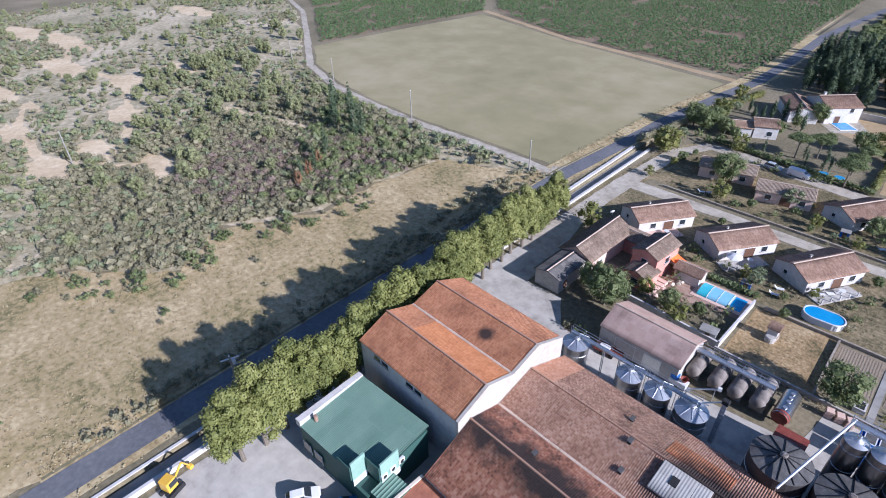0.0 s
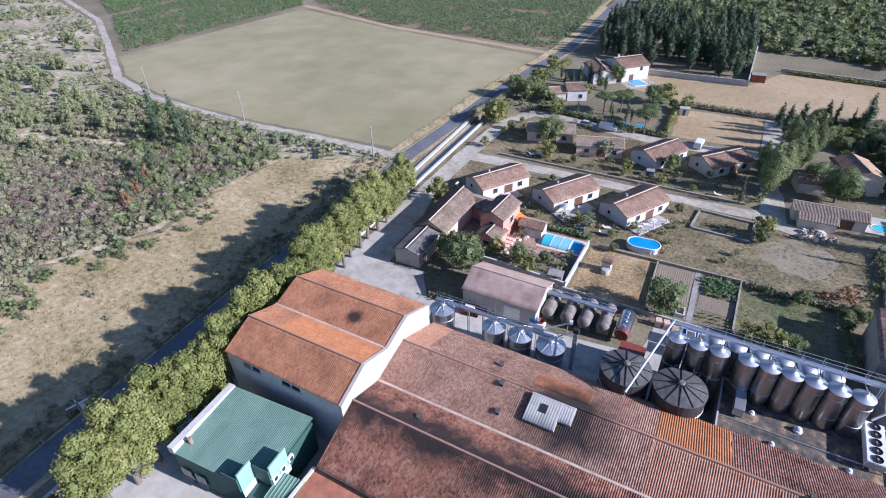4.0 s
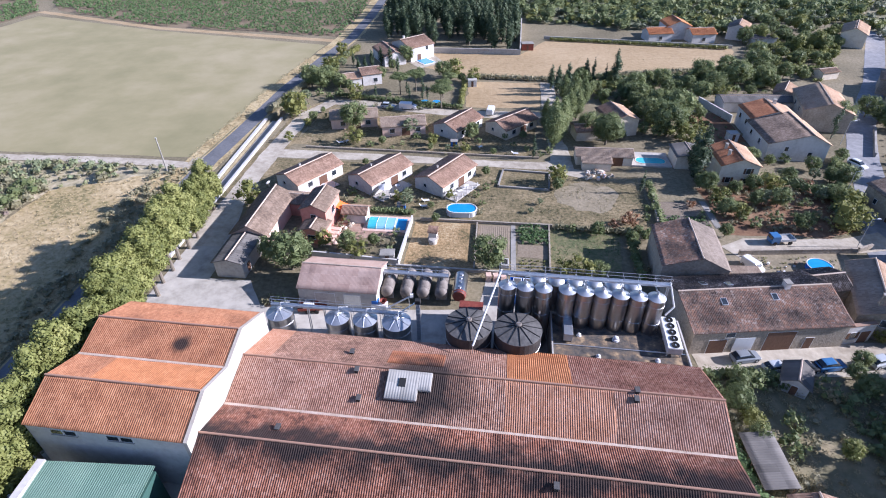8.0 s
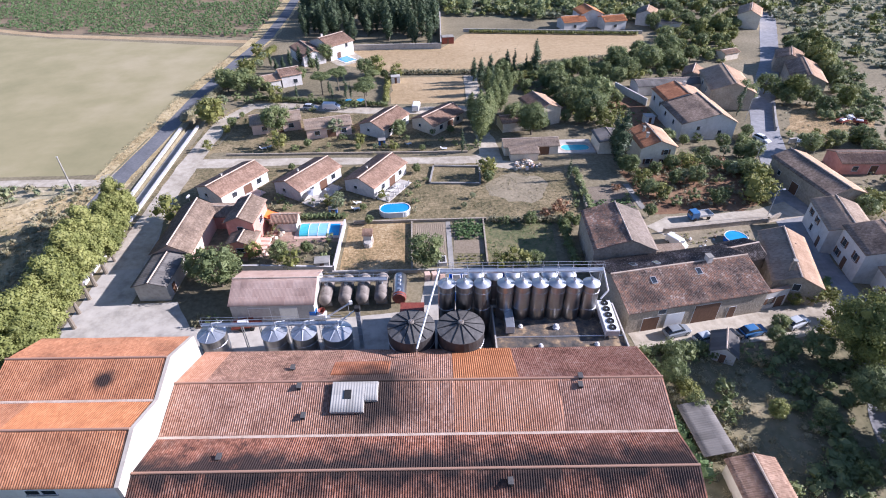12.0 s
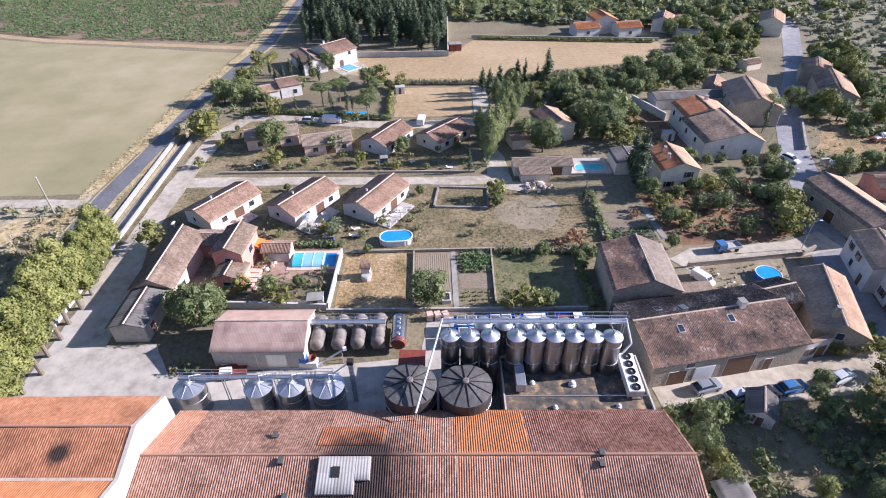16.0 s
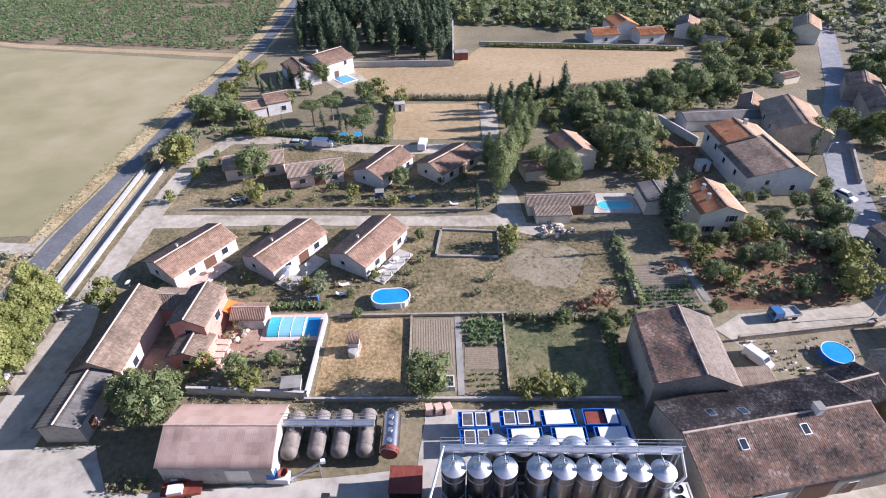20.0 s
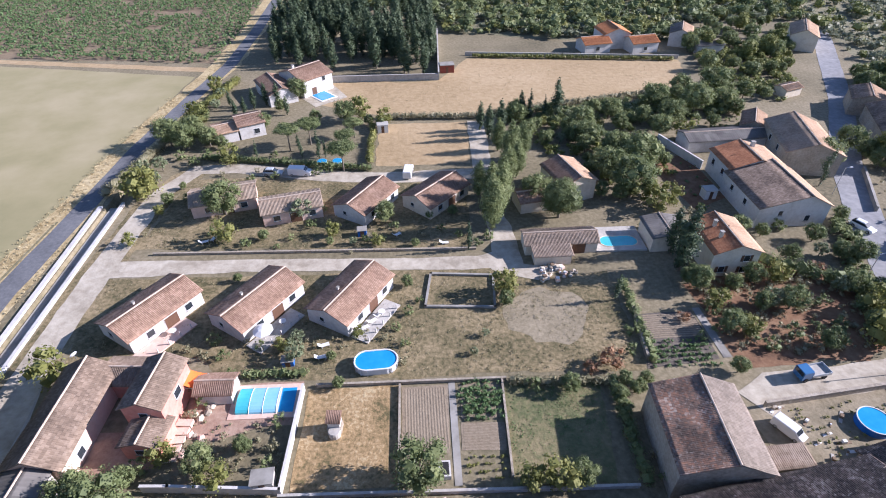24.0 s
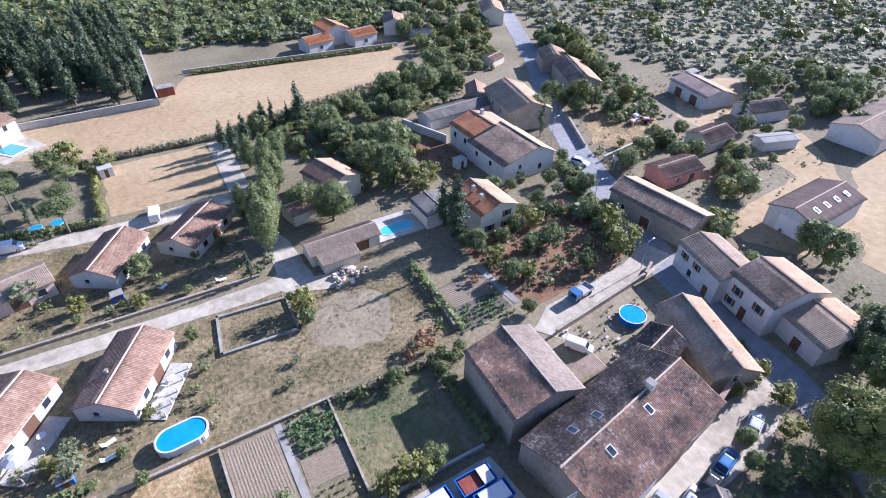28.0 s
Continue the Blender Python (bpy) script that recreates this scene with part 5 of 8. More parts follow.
for x, y, r in ((-31.1, 45.3, 1.9), (-22.4, 44.9, 1.75), (-18.3, 44.8, 1.75), (-13.7, 44.6, 2.05)):
    cone_tank(x, y, r, 4.2, 4.9, "squat galvanised tank with conical ribbed roof", "small tanks by the hall", STEEL, GALV, 8, GALV)
for x, y in ((-3.25, 42.0), (3.35, 41.5)):
    cone_tank(x, y, 3.15, 7.0, 7.75, "wide tank with dark ribbed grey conical roof", "two wide tanks", mat("dark_brown_tank", [(0.03, 0.028, 0.028), (0.06, 0.055, 0.052)], 0.6, 1, 0.3), TANKROOF, 12, BLACK, hub_mat=DULL_TANK)
cone_tank(-20.2, 13.0, 2.1, 4.6, 5.2, "galvanised tank south of the hall", "small tanks by the hall", STEEL, GALV, 8, GALV)


def walkway(name, label, a, b, z, width, legs=()):
    """A grating on beams with two rails and posts, between two places."""
    d = math.hypot(b[0] - a[0], b[1] - a[1])
    ob = thing(name, pose(a[0], a[1], z, 0, 0, math.degrees(math.atan2(b[1] - a[1], b[0] - a[0]))), label, "walkway")
    part("grating", box(0, d, -width / 2, width / 2, -0.05, 0.0), GALV, ob)
    for s in (-1, 1):
        part("beam", box(0, d, s * width / 2 - 0.05, s * width / 2 + 0.05, -0.25, -0.052), GALV, ob)
        for zz in (0.5, 1.05):
            rod_part("rail", (0, s * width / 2, zz), (d, s * width / 2, zz), 0.03, GALV, ob)
        n = max(2, int(d / 2))
        for i in range(n + 1):
            rod_part("post", (d * i / n, s * width / 2, 0), (d * i / n, s * width / 2, 1.07), 0.025, GALV, ob)
    for x in legs:
        for s in (-1, 1):
            rod_part("leg", (x, s * width / 2, -z), (x, s * width / 2, -0.25), 0.07, GALV, ob)
    return ob


walkway("tank_walkway", "galvanised walkway over the small tanks", (-32.5, 46.2), (-13.0, 45.4), 5.15, 0.5, (5.5, 8, 17))
walkway("silo_walkway", "long galvanised walkway along the silo tops", (0.6, 47.75), (23.4, 46.55), 11.75, 0.7, (0.2, 11.5, 22.6))
walkway("barrel_walkway", "white-railed walkway across the horizontal tanks", (-17.9, 56.9), (-7.0, 56.4), 3.55, 0.8, (1.5, 5.4, 9.4))


for x, y in ((-20.3, 45.6), (-16.0, 45.5), (-15.4, 45.5)):
    ob = thing("access_ladder", pose(x, y, 0, 0, 0, -3), "galvanised access ladder between the small tanks", "ladder", "tank ladders")
    for sx in (-0.22, 0.22):
        rod_part("stile", (sx, 0, 0), (sx, 0, 6.1), 0.04, GALV, ob)
    for k in range(16):
        rod_part("rung", (-0.22, 0, 0.35 + 0.36 * k), (0.22, 0, 0.35 + 0.36 * k), 0.022, GALV, ob, n=5)
for x, y in ((-31.1, 45.3), (-22.4, 44.9), (-18.3, 44.8), (-13.7, 44.6)):
    ob = thing("filling_pipe", pose(x, y, 0), "bent galvanised filling pipe over a small tank", "pipe", "filling pipes")
    rod_part("riser", (0.3, 0.2, 4.8), (0.3, 0.2, 6.0), 0.06, GALV, ob)
    rod_part("run", (0.3, 0.2, 6.0), (1.5, 0.9, 5.5), 0.06, GALV, ob)
    rod_part("stay", (-0.9, 0.5, 4.5), (0.3, 0.2, 5.9), 0.035, PLASTIC, ob)


def silo(x, y, r, h, top, label, group, dome):
    ob = thing("steel_silo", pose(x, y, 0), label, "silo", group)
    part("shell", lathe([(r, 0), (r, h * 0.33), (r, h * 0.34), (r, h)], 28), STEEL, ob, smooth=True)
    for z in (h * 0.3, h * 0.62, h * 0.9):
        part("hoop", ring_bm(r + 0.01, z, 0.03, 24), GALV, ob)
    if dome:
        part("dome", lathe([(r + 0.03, h)] + [(r * math.cos(a * math.pi / 12), h + (top - h) * math.sin(a * math.pi / 12)) for a in range(1, 6)] + [(0, top)], 28), GALV, ob, "pale domed top", smooth=True)
    else:
        part("cone_top", lathe([(r + 0.03, h), (r * 0.5, h + (top - h) * 0.5), (0.2, top), (0, top + 0.01)], 28), GALV, ob, "pale conical top")
        valve = part("valve", lathe([(0.2, top - 0.05), (0.2, top + 0.35), (0.12, top + 0.5), (0, top + 0.5)], 12), GALV, ob)
        part("valve_wheel", ring_bm(0.22, top + 0.55, 0.025, 12), BLACK, valve)
        rod_part("inlet_pipe", (0, 0.1, top + 0.2), (0, r + 0.35, top + 0.2), 0.06, GALV, ob)
    return ob


for i in range(9):
    x = 1.8 + 2.45 * i + (0.75 if i > 2 else 0) - (0.12 * max(0, i - 3))
    silo(x, 46.45 - 0.155 * i, 1.18, 10.5, 11.0, "tall brushed steel silo with conical top", "front row of steel silos", False)
for i in range(6):
    silo(6.2 + 2.6 * i, 49.2 - 0.17 * i, 1.2, 9.4, 10.1, "tall steel silo with pale domed top", "back row of steel silos", True)

ob = thing("downpipe", pose(0, 0, 0), "long white oblique pipe from the walkway to the hall", "pipe")
rod_part("pipe", (0.9, 47.6, 12.2), (-2.6, 37.8, 7.2), 0.13, PLASTIC, ob, n=10)
rod_part("bracket", (-2.6, 37.9, 7.2), (-2.6, 37.9, 5.3), 0.05, GALV, ob)
ob = thing("downpipe", pose(0, 0, 0), "white pipe bent down beside the last silo", "pipe")
rod_part("pipe", (23.3, 46.6, 12.0), (24.3, 45.6, 8.6), 0.12, PLASTIC, ob, n=10)
rod_part("pipe", (24.3, 45.6, 8.6), (23.2, 45.0, 7.6), 0.12, PLASTIC, ob, n=10)

# flat-roofed technical building behind the hall
MOSS = mat("mossy_flat_roof", [(0.05, 0.048, 0.045), (0.095, 0.086, 0.075), (0.15, 0.115, 0.082), (0.36, 0.26, 0.15)], 0.95, 0.9, 0.22, spread=1.4, bump=0.4)
deck = thing("technical_building", pose(17.0, 43.2, 0, 0, 0, -2.6), "flat-roofed technical building with mossy stained roof", "building")
part("wall", box(-8.9, 8.9, -4.6, 4.2, -0.3, 4.4), GREY_RENDER, deck)
part("flat_roof", box(-8.7, 8.7, -4.4, 4.0, 4.404, 4.5), MOSS, deck, "orange moss and grey stains")
for a in ((-8.9, 8.9, 3.95, 4.2), (-8.9, -8.7, -4.6, 3.948), (8.7, 8.9, -4.6, 3.948), (-8.698, 8.698, -4.6, -4.45)):
    part("parapet", box(*a, 4.402, 4.85), GREY_RENDER, deck)
part("roof_strip", box(-8.69, 8.69, -2.1, -1.95, 4.502, 4.62), GALV, deck)
for x, y, s in ((16.8, 42.9, 1.0), (11.9, 43.4, 0.7), (14.0, 39.6, 0.7), (21.6, 39.4, 0.7)):
    ob = thing("roof_vent", pose(x, y, 4.5), "white mushroom roof vent", "vent", "roof vents")
    part("base", lathe([(0.5 * s, 0), (0.45 * s, 0.25 * s)], 16), PLASTIC, ob)
    part("cowl", lathe([(0.3 * s, 0.252 * s), (0.34 * s, 0.5 * s), (0.2 * s, 0.62 * s), (0, 0.64 * s)], 16), PLASTIC, ob)
ob = thing("duct_unit", pose(10.3, 44.2, 4.5, 0, 0, -3), "long grey air duct unit on the flat roof", "air unit")
part("casing", box(-0.6, 0.6, -2.3, 2.3, 0.35, 1.6, 0.03), GALV, ob)
for y in (-2, 0, 2):
    part("foot", box(-0.5, 0.5, y - 0.06, y + 0.06, 0.0, 0.348), BLACK, ob)
for y in (-1.5, 0, 1.5):
    part("louvre", box(0.602, 0.64, y - 0.5, y + 0.5, 0.6, 1.4), BLACK, ob)
ob = thing("roof_hatch", pose(21.0, 46.0, 4.5, 0, 0, -3), "long pale roof light by the silos", "roof light")
part("kerb", box(-1.1, 1.1, -0.45, 0.45, 0, 0.3), PLASTIC, ob)
part("pane", box(-1.0, 1.0, -0.35, 0.35, 0.302, 0.36), REDPAINT, ob)
cool = thing("cooling_unit", pose(24.0, 43.3, 4.5, 0, 0, -4), "white cooling unit with five black fans on a frame", "cooler")
part("cabinet", box(-0.95, 0.95, -3.0, 3.0, 0.55, 1.6, 0.03), PLASTIC, cool)
for x in (-0.85, 0.85):
    for y in (-2.9, 0, 2.9):
        part("leg", box(x - 0.06, x + 0.06, y - 0.06, y + 0.06, 0, 0.548), GALV, cool)
for i in range(5):
    fan = part("fan", lathe([(0.52, 1.602), (0.52, 1.72), (0.47, 1.72), (0.47, 1.62), (0, 1.61)], 18), BLACK, cool, m=pose(0.05, -2.4 + 1.2 * i, 0))
    part("fan_hub", lathe([(0.12, 1.62), (0.12, 1.7), (0, 1.71)], 10), GALV, fan)
    for k in range(4):
        part("blade", box(0.12, 0.45, -0.07, 0.07, 1.64, 1.66), BLACK, fan, m=pose(0, 0, 0, 0, 0, 90 * k))
part("end_panel", box(-0.9, 0.9, -3.06, -3.002, 0.6, 1.5), GREY_RENDER, cool)

# blue grape skips
for i, (x, y, w, lid) in enumerate(((4.9, 57.3, 4.0, 2), (10.0, 57.3, 4.2, 2), (15.0, 57.2, 4.2, 1), (20.3, 57.1, 4.4, 0), (5.0, 54.9, 4.0, 2), (10.7, 54.8, 4.2, 1), (15.9, 54.7, 4.2, 1), (21.0, 54.6, 4.2, 1))):
    ob = thing("grape_skip", pose(x, y, 0, 0, 0, -1.5 + (i % 3)), ("blue steel grape skip with red inside, half covered" if lid == 0 else "blue steel grape skip with pale twin lids" if lid == 2 else "blue steel grape skip with pale cover"), "skip", "blue grape skips")
    bm = bmesh.new()
    lo = [bm.verts.new(p) for p in ((-w / 2 + 0.5, -0.85, 0.25), (w / 2 - 0.5, -0.85, 0.25), (w / 2 - 0.5, 0.85, 0.25), (-w / 2 + 0.5, 0.85, 0.25))]
    hi = [bm.verts.new(p) for p in ((-w / 2, -1.12, 2.1), (w / 2, -1.12, 2.1), (w / 2, 1.12, 2.1), (-w / 2, 1.12, 2.1))]
    inn = [bm.verts.new((v.co.x * 0.95, v.co.y * 0.92, 2.1)) for v in hi]
    bot = [bm.verts.new((v.co.x * 0.93, v.co.y * 0.9, 1.2)) for v in hi]
    bm.faces.new(lo[::-1])
    for q in (lo, hi), (hi, inn), (inn, bot):
        for k in range(4):
            bm.faces.new((q[0][k], q[0][(k + 1) % 4], q[1][(k + 1) % 4], q[1][k]))
    bm.faces.new(bot)
    part("tub", bm, BLUE, ob)
    for s in (-1, 1):
        part("skid", box(-w / 2 + 0.6, w / 2 - 0.6, s * 0.7 - 0.06, s * 0.7 + 0.06, 0, 0.248), BLUE, ob)
    if lid == 2:
        for s in (-1, 1):
            fr = part("lid", box(s * w * 0.2 - w * 0.17, s * w * 0.2 + w * 0.17, -0.95, 0.95, 2.104, 2.16), PLASTIC, ob)
            part("grille", box(s * w * 0.2 - w * 0.14, s * w * 0.2 + w * 0.14, -0.8, 0.8, 2.162, 2.17), TANKROOF, fr)
    elif lid == 1:
        part("cover", box(-w * 0.38, w * 0.4, -0.98, 0.98, 2.104, 2.17, 0.02), PLASTIC, ob, "pale grey cover sheet")
    else:
        part("load", box(-w * 0.42, w * 0.1, -0.9, 0.9, 1.25, 1.8), REDPAINT, ob, "dark red inside")
        part("cover", box(w * 0.12, w * 0.42, -1.0, 1.0, 2.104, 2.17), PLASTIC, ob)

# horizontal tanks
for i, x in enumerate((-16.7, -13.6, -10.9, -8.0)):
    ob = thing("horizontal_tank", pose(x, 56.3, 0, 0, 0, -2), "beige horizontal tank with dished ends on saddles", "tank", "horizontal tanks")
    prof = [(0, -3.1), (0.55, -3.0), (0.88, -2.8), (1.04, -2.5), (1.04, 2.5), (0.88, 2.8), (0.55, 3.0), (0, 3.1)]
    part("barrel", lathe(prof, 24), DULL_TANK, ob, m=pose(0, 0, 1.75, 90, 0, 0), smooth=True)
    for y in (-2, 0, 2):
        part("hoop", ring_bm(1.05, y, 0.03, 24), DULL_TANK, ob, m=pose(0, 0, 1.75, 90, 0, 0))
    for y in (-1.8, 1.8):
        part("saddle", box(-0.9, 0.9, y - 0.15, y + 0.15, 0, 1.0), CONCRETE, ob)
    part("manhole", lathe([(0.3, 2.75), (0.3, 3.02), (0, 3.05)], 12), GALV, ob)
ob = thing("tank_trailer", pose(-5.1, 56.0, 0, 0, 0, -2), "bright steel road tank with a rusty red end", "tank trailer")
part("barrel", lathe([(0, -2.6), (0.9, -2.55), (1.1, -2.4), (1.1, 2.6), (0.9, 2.8), (0, 2.85)], 24), STEEL, ob, m=pose(0, 0, 1.9, 90, 0, 0), smooth=True)
part("end_cap", lathe([(0, 2.86), (0.95, 2.84), (1.13, 2.5), (1.13, 2.2), (0, 2.2)], 24), REDPAINT, ob, "rusty red end", m=pose(0, 0, 1.9, 90, 0, 0))
for y in (-1.6, -0.3, 0.6, 1.5):
    part("lid", lathe([(0.3, 2.98), (0.3, 3.12), (0, 3.14)], 12), GALV, ob, "pale metal lid", m=pose(0, y, 0))
for y in (-1.5, 1.2):
    part("chassis_leg", box(-0.8, 0.8, y - 0.12, y + 0.12, 0, 1.05), REDPAINT, ob)

# machines in the yard
ob = thing("grape_press", pose(-17.6, 51.6, 0, 0, 0, -4), "blue and white pumping machine beside the tin shed", "machine")
part("frame", box(-1.3, 1.2, -0.6, 0.6, 0.3, 1.2, 0.03), PLASTIC, ob)
part("motor", box(-1.2, -0.2, -0.5, 0.5, 1.202, 1.9, 0.05), BLUE, ob)
part("hopper", lathe([(0.2, 1.2), (0.6, 1.9), (0.55, 1.9), (0.2, 1.3)], 8), REDPAINT, ob, m=pose(0.6, 0, 0.002))
for x in (-1.1, 1.0):
    part("foot", box(x - 0.1, x + 0.1, -0.5, 0.5, 0, 0.298), BLACK, ob)
ob = thing("auger", pose(-14.2, 52.0, 0, 0, 0, 12), "galvanised loading auger on a stand", "machine")
rod_part("tube", (-2.0, 0, 0.5), (1.6, 0, 2.4), 0.14, GALV, ob)
rod_part("stand", (1.2, -0.4, 0), (1.2, 0, 2.1), 0.05, GALV, ob)
rod_part("stand", (1.2, 0.4, 0), (1.2, 0, 2.1), 0.05, GALV, ob)
part("head", box(1.4, 1.9, -0.2, 0.2, 2.2, 2.7), PLASTIC, ob)
part("foot", box(-2.3, -1.7, -0.3, 0.3, 0, 0.5), GALV, ob)
ob = thing("bucket_elevator", pose(-10.6, 45.4, 0, 0, 0, -3), "tall galvanised bucket elevator", "machine")
part("shaft", box(-0.28, 0.28, -0.22, 0.22, 0, 7.2), GALV, ob)
part("head", box(-0.4, 0.4, -0.35, 0.35, 7.202, 7.9, 0.05), BLACK, ob)
rod_part("spout", (-0.3, 0, 7.3), (-2.4, 0, 5.4), 0.12, GALV, ob)
for i in range(9):
    part("rung", box(-0.25, 0.25, -0.3, -0.222, 0.6 + 0.7 * i, 0.66 + 0.7 * i), GALV, ob)
ob = thing("brown_hopper", pose(-3.2, 49.6, 0, 0, 0, -3), "dark brown steel receiving hopper", "hopper")
part("body", box(-1.7, 1.7, -1.5, 1.5, 0, 2.8, 0.04), mat("rust_brown_steel", [(0.06, 0.035, 0.025), (0.11, 0.06, 0.045)], 0.7, 1, 0.3), ob)
part("roof_plate", box(-1.8, 1.8, -1.6, 1.6, 2.804, 2.9), REDPAINT, ob)
ob = thing("trailer", pose(-28.2, 50.6, 0, 0, 0, 8), "rusty orange flat trailer with scrap", "trailer")
part("bed", box(-2.2, 2.2, -0.9, 0.9, 0.6, 0.75), REDPAINT, ob)
for s in (-1, 1):
    part("side", box(-2.2, 2.2, s * 0.9 - 0.03, s * 0.9 + 0.03, 0.752, 1.1), REDPAINT, ob)
    for x in (-0.7, 0.7):
        part("wheel", lathe([(0, -0.12), (0.34, -0.12), (0.34, 0.12), (0, 0.12)], 14), BLACK, ob, m=pose(x, s * 0.95, 0.34, 90, 0, 0))
part("scrap_sheet", box(-1.4, 0.2, -0.6, 0.5, 0.76, 1.2), PLASTIC, ob)
ob = thing("drum", pose(-29.3, 52.0, 0), "white plastic drum in the yard", "drum")
part("body", lathe([(0.55, 0), (0.6, 0.5), (0.55, 1.0), (0, 1.02)], 16), PLASTIC, ob)
part("lid", lathe([(0.3, 1.022), (0.3, 1.1), (0, 1.11)], 12), BLACK, ob)
for i in range(7):
    ob = thing("scrap_pallet", pose(-35.5 + 1.1 * (i % 4), 51.2 + 1.0 * (i // 4), 0, 0, 0, 25 * i), "weathered wooden pallet with scrap", "pallet", "scrap by the shed")
    for k in range(5):
        part("slat", box(-0.55, 0.55, -0.5 + 0.24 * k, -0.36 + 0.24 * k, 0.1, 0.13 + 0.02 * (i % 3)), WOOD, ob)
    for k in (-0.5, 0, 0.5):
        part("runner", box(k - 0.05, k + 0.05, -0.5, 0.6, 0, 0.098), WOOD, ob)
for i in range(3):
    ob = thing("brick_stack", pose(-0.6 + 1.2 * i, 60.0, 0, 0, 0, 6 * i), "stack of pinkish blocks by the wall", "stack")
    for k in range(4):
        part("block", box(-0.45, 0.45, -0.5, 0.5, 0.32 * k, 0.3 + 0.32 * k, 0.01), PALEPINK, ob, m=pose(0.03 * (k % 2), 0, 0, 0, 0, 3 * k))

# raised hatch and small vents on the long hall's roof
SL = (8.2 - 6.5) / 6.2


def roof_z(v):
    return 8.2 + v * SL


k = 3.2 / 7.6
link("roof_patch", slope_mesh("roof_patch", (17.9, 4.6, 8.2 - 4.6 * k + 0.05), (24.9, 4.6, 8.2 - 4.6 * k + 0.05), (24.9, 1.4, 8.2 - 1.4 * k + 0.05), (17.9, 1.4, 8.2 - 1.4 * k + 0.05), T_PATCH, 0.25, 0.055, 0.1, rows=4, seed=3), None, hall_b, "newer orange tiles, blackened at the edge")
hatch = thing("roof_hatch", WIN, "pale corrugated raised hatch on the tiled roof", "hatch")
for u0, u1, v0, v1 in ((18.6, 22.4, -3.9, -0.4), (22.4, 23.9, -2.6, -0.4)):
    me = slope_mesh("sheet", (u0, v0, roof_z(v0) + 0.45), (u1, v0, roof_z(v0) + 0.45), (u1, v1, roof_z(v1) + 0.45), (u0, v1, roof_z(v1) + 0.45), T_CLEAR, 0.3, 0.02, 0.4, rows=3, sag=0)
    link("sheet", me, None, hatch)
bm = bmesh.new()
vs = [bm.verts.new((u, v, roof_z(v) + 0.55)) for u, v in ((20.1, -2.4), (20.9, -2.4), (20.9, -1.4), (20.1, -1.4))]
vt = [bm.verts.new((v.co.x, v.co.y, v.co.z - 0.08)) for v in vs]
bm.faces.new(vs)
bm.faces.new(vt[::-1])
for k in range(4):
    bm.faces.new((vs[k], vt[k], vt[(k + 1) % 4], vs[(k + 1) % 4]))
part("opening", bm, BLACK, hatch)
for u, v in ((14.7, -0.7), (15.7, -4.1), (13.0, 3.0), (47.6, 0.1), (47.4, -1.0), (38.0, -12.6), (8.0, -9.3)):
    zz = (roof_z(v) if v < 0 else 8.2 - v * 3.2 / 7.6) if v > -6.2 else 8.2 + (-abs(v + 11.3)) * 0.38
    ob = thing("roof_vent", win_at(u, v, zz), "small dark tile vent on the roof", "vent", "tile vents")
    part("cowl", box(-0.22, 0.22, -0.35, 0.35, -0.2, 0.35, 0.05), BLACK, ob)
    part("cap", box(-0.28, 0.28, -0.4, 0.4, 0.352, 0.42), TANKROOF, ob)

# ---- the green office and the terracotta annex ----
green = thing("green_office", pose(-41.9, 13.8, 0, 0, 0, 1.5), "low office under a pale green ribbed metal roof", "office")
part("wall", box(-6.2, 3.8, -4.8, 5.0, -0.3, 5.3), GREENWALL, green)
part("side_wall", box(3.802, 6.3, -2.8, 5.0, -0.3, 5.3), GREENWALL, green)
for x0, x1, y0 in ((-5.6, 3.85, -5.0), (3.85, 6.4, -2.9)):
    za = 5.85 + 0.049 * y0
    link("roof_sheet", slope_mesh("roof_sheet", (x0, y0, za), (x1, y0, za), (x1, 5.2, 6.1), (x0, 5.2, 6.1), T_GREEN, 0.25, 0.02, 0.1, rows=3, sag=0, res=4, square=True), None, green)
part("parapet", box(-6.5, -5.64, -5.0, 5.2, 5.302, 6.35), WHITE, green, "pale parapet along the roof edge")
PALEGREEN = mat("pale_green_panel", [(0.22, 0.36, 0.29), (0.28, 0.42, 0.34)], 0.5, 1, 0.3)
for x, y0, y1 in ((3.9, -5.0, -2.95), (6.45, -2.9, -0.1)):
    part("fin", box(x, x + 0.18, y0, y1, 4.2, 7.3), PALEGREEN, green, "pale green upright fin")
    part("fin_return", box(x - 2.2, x - 0.002, y0 - 0.15, y0 - 0.002, 4.2, 6.6), GREENWALL, green)
    part("white_base", box(x + 0.182, x + 0.24, y0, y1, 3.2, 4.198), PLASTIC, green)
part("porch", box(3.9, 6.3, -4.9, -2.9, 0, 3.2), GREENWALL, green)
for y in (-2.5, -1.2, 0.2):
    ac = part("air_unit", box(6.42, 6.8, y - 0.45, y + 0.45, 4.6, 5.3, 0.03), PLASTIC, green, "white air-conditioning box")
    part("fan_grille", lathe([(0.28, 0), (0.28, 0.03), (0, 0.03)], 14), BLACK, ac, m=pose(6.8, y, 4.95, 0, 90, 0))
for x in (-5, -2.8):
    window_on(green, pose(x, -5.0, 1.2), 1.4, 1.6)
part("chimney", lathe([(0.25, 5.4), (0.25, 6.6), (0, 6.62)], 10), T_ROSE, green, m=pose(-4.8, -3.2, 0))
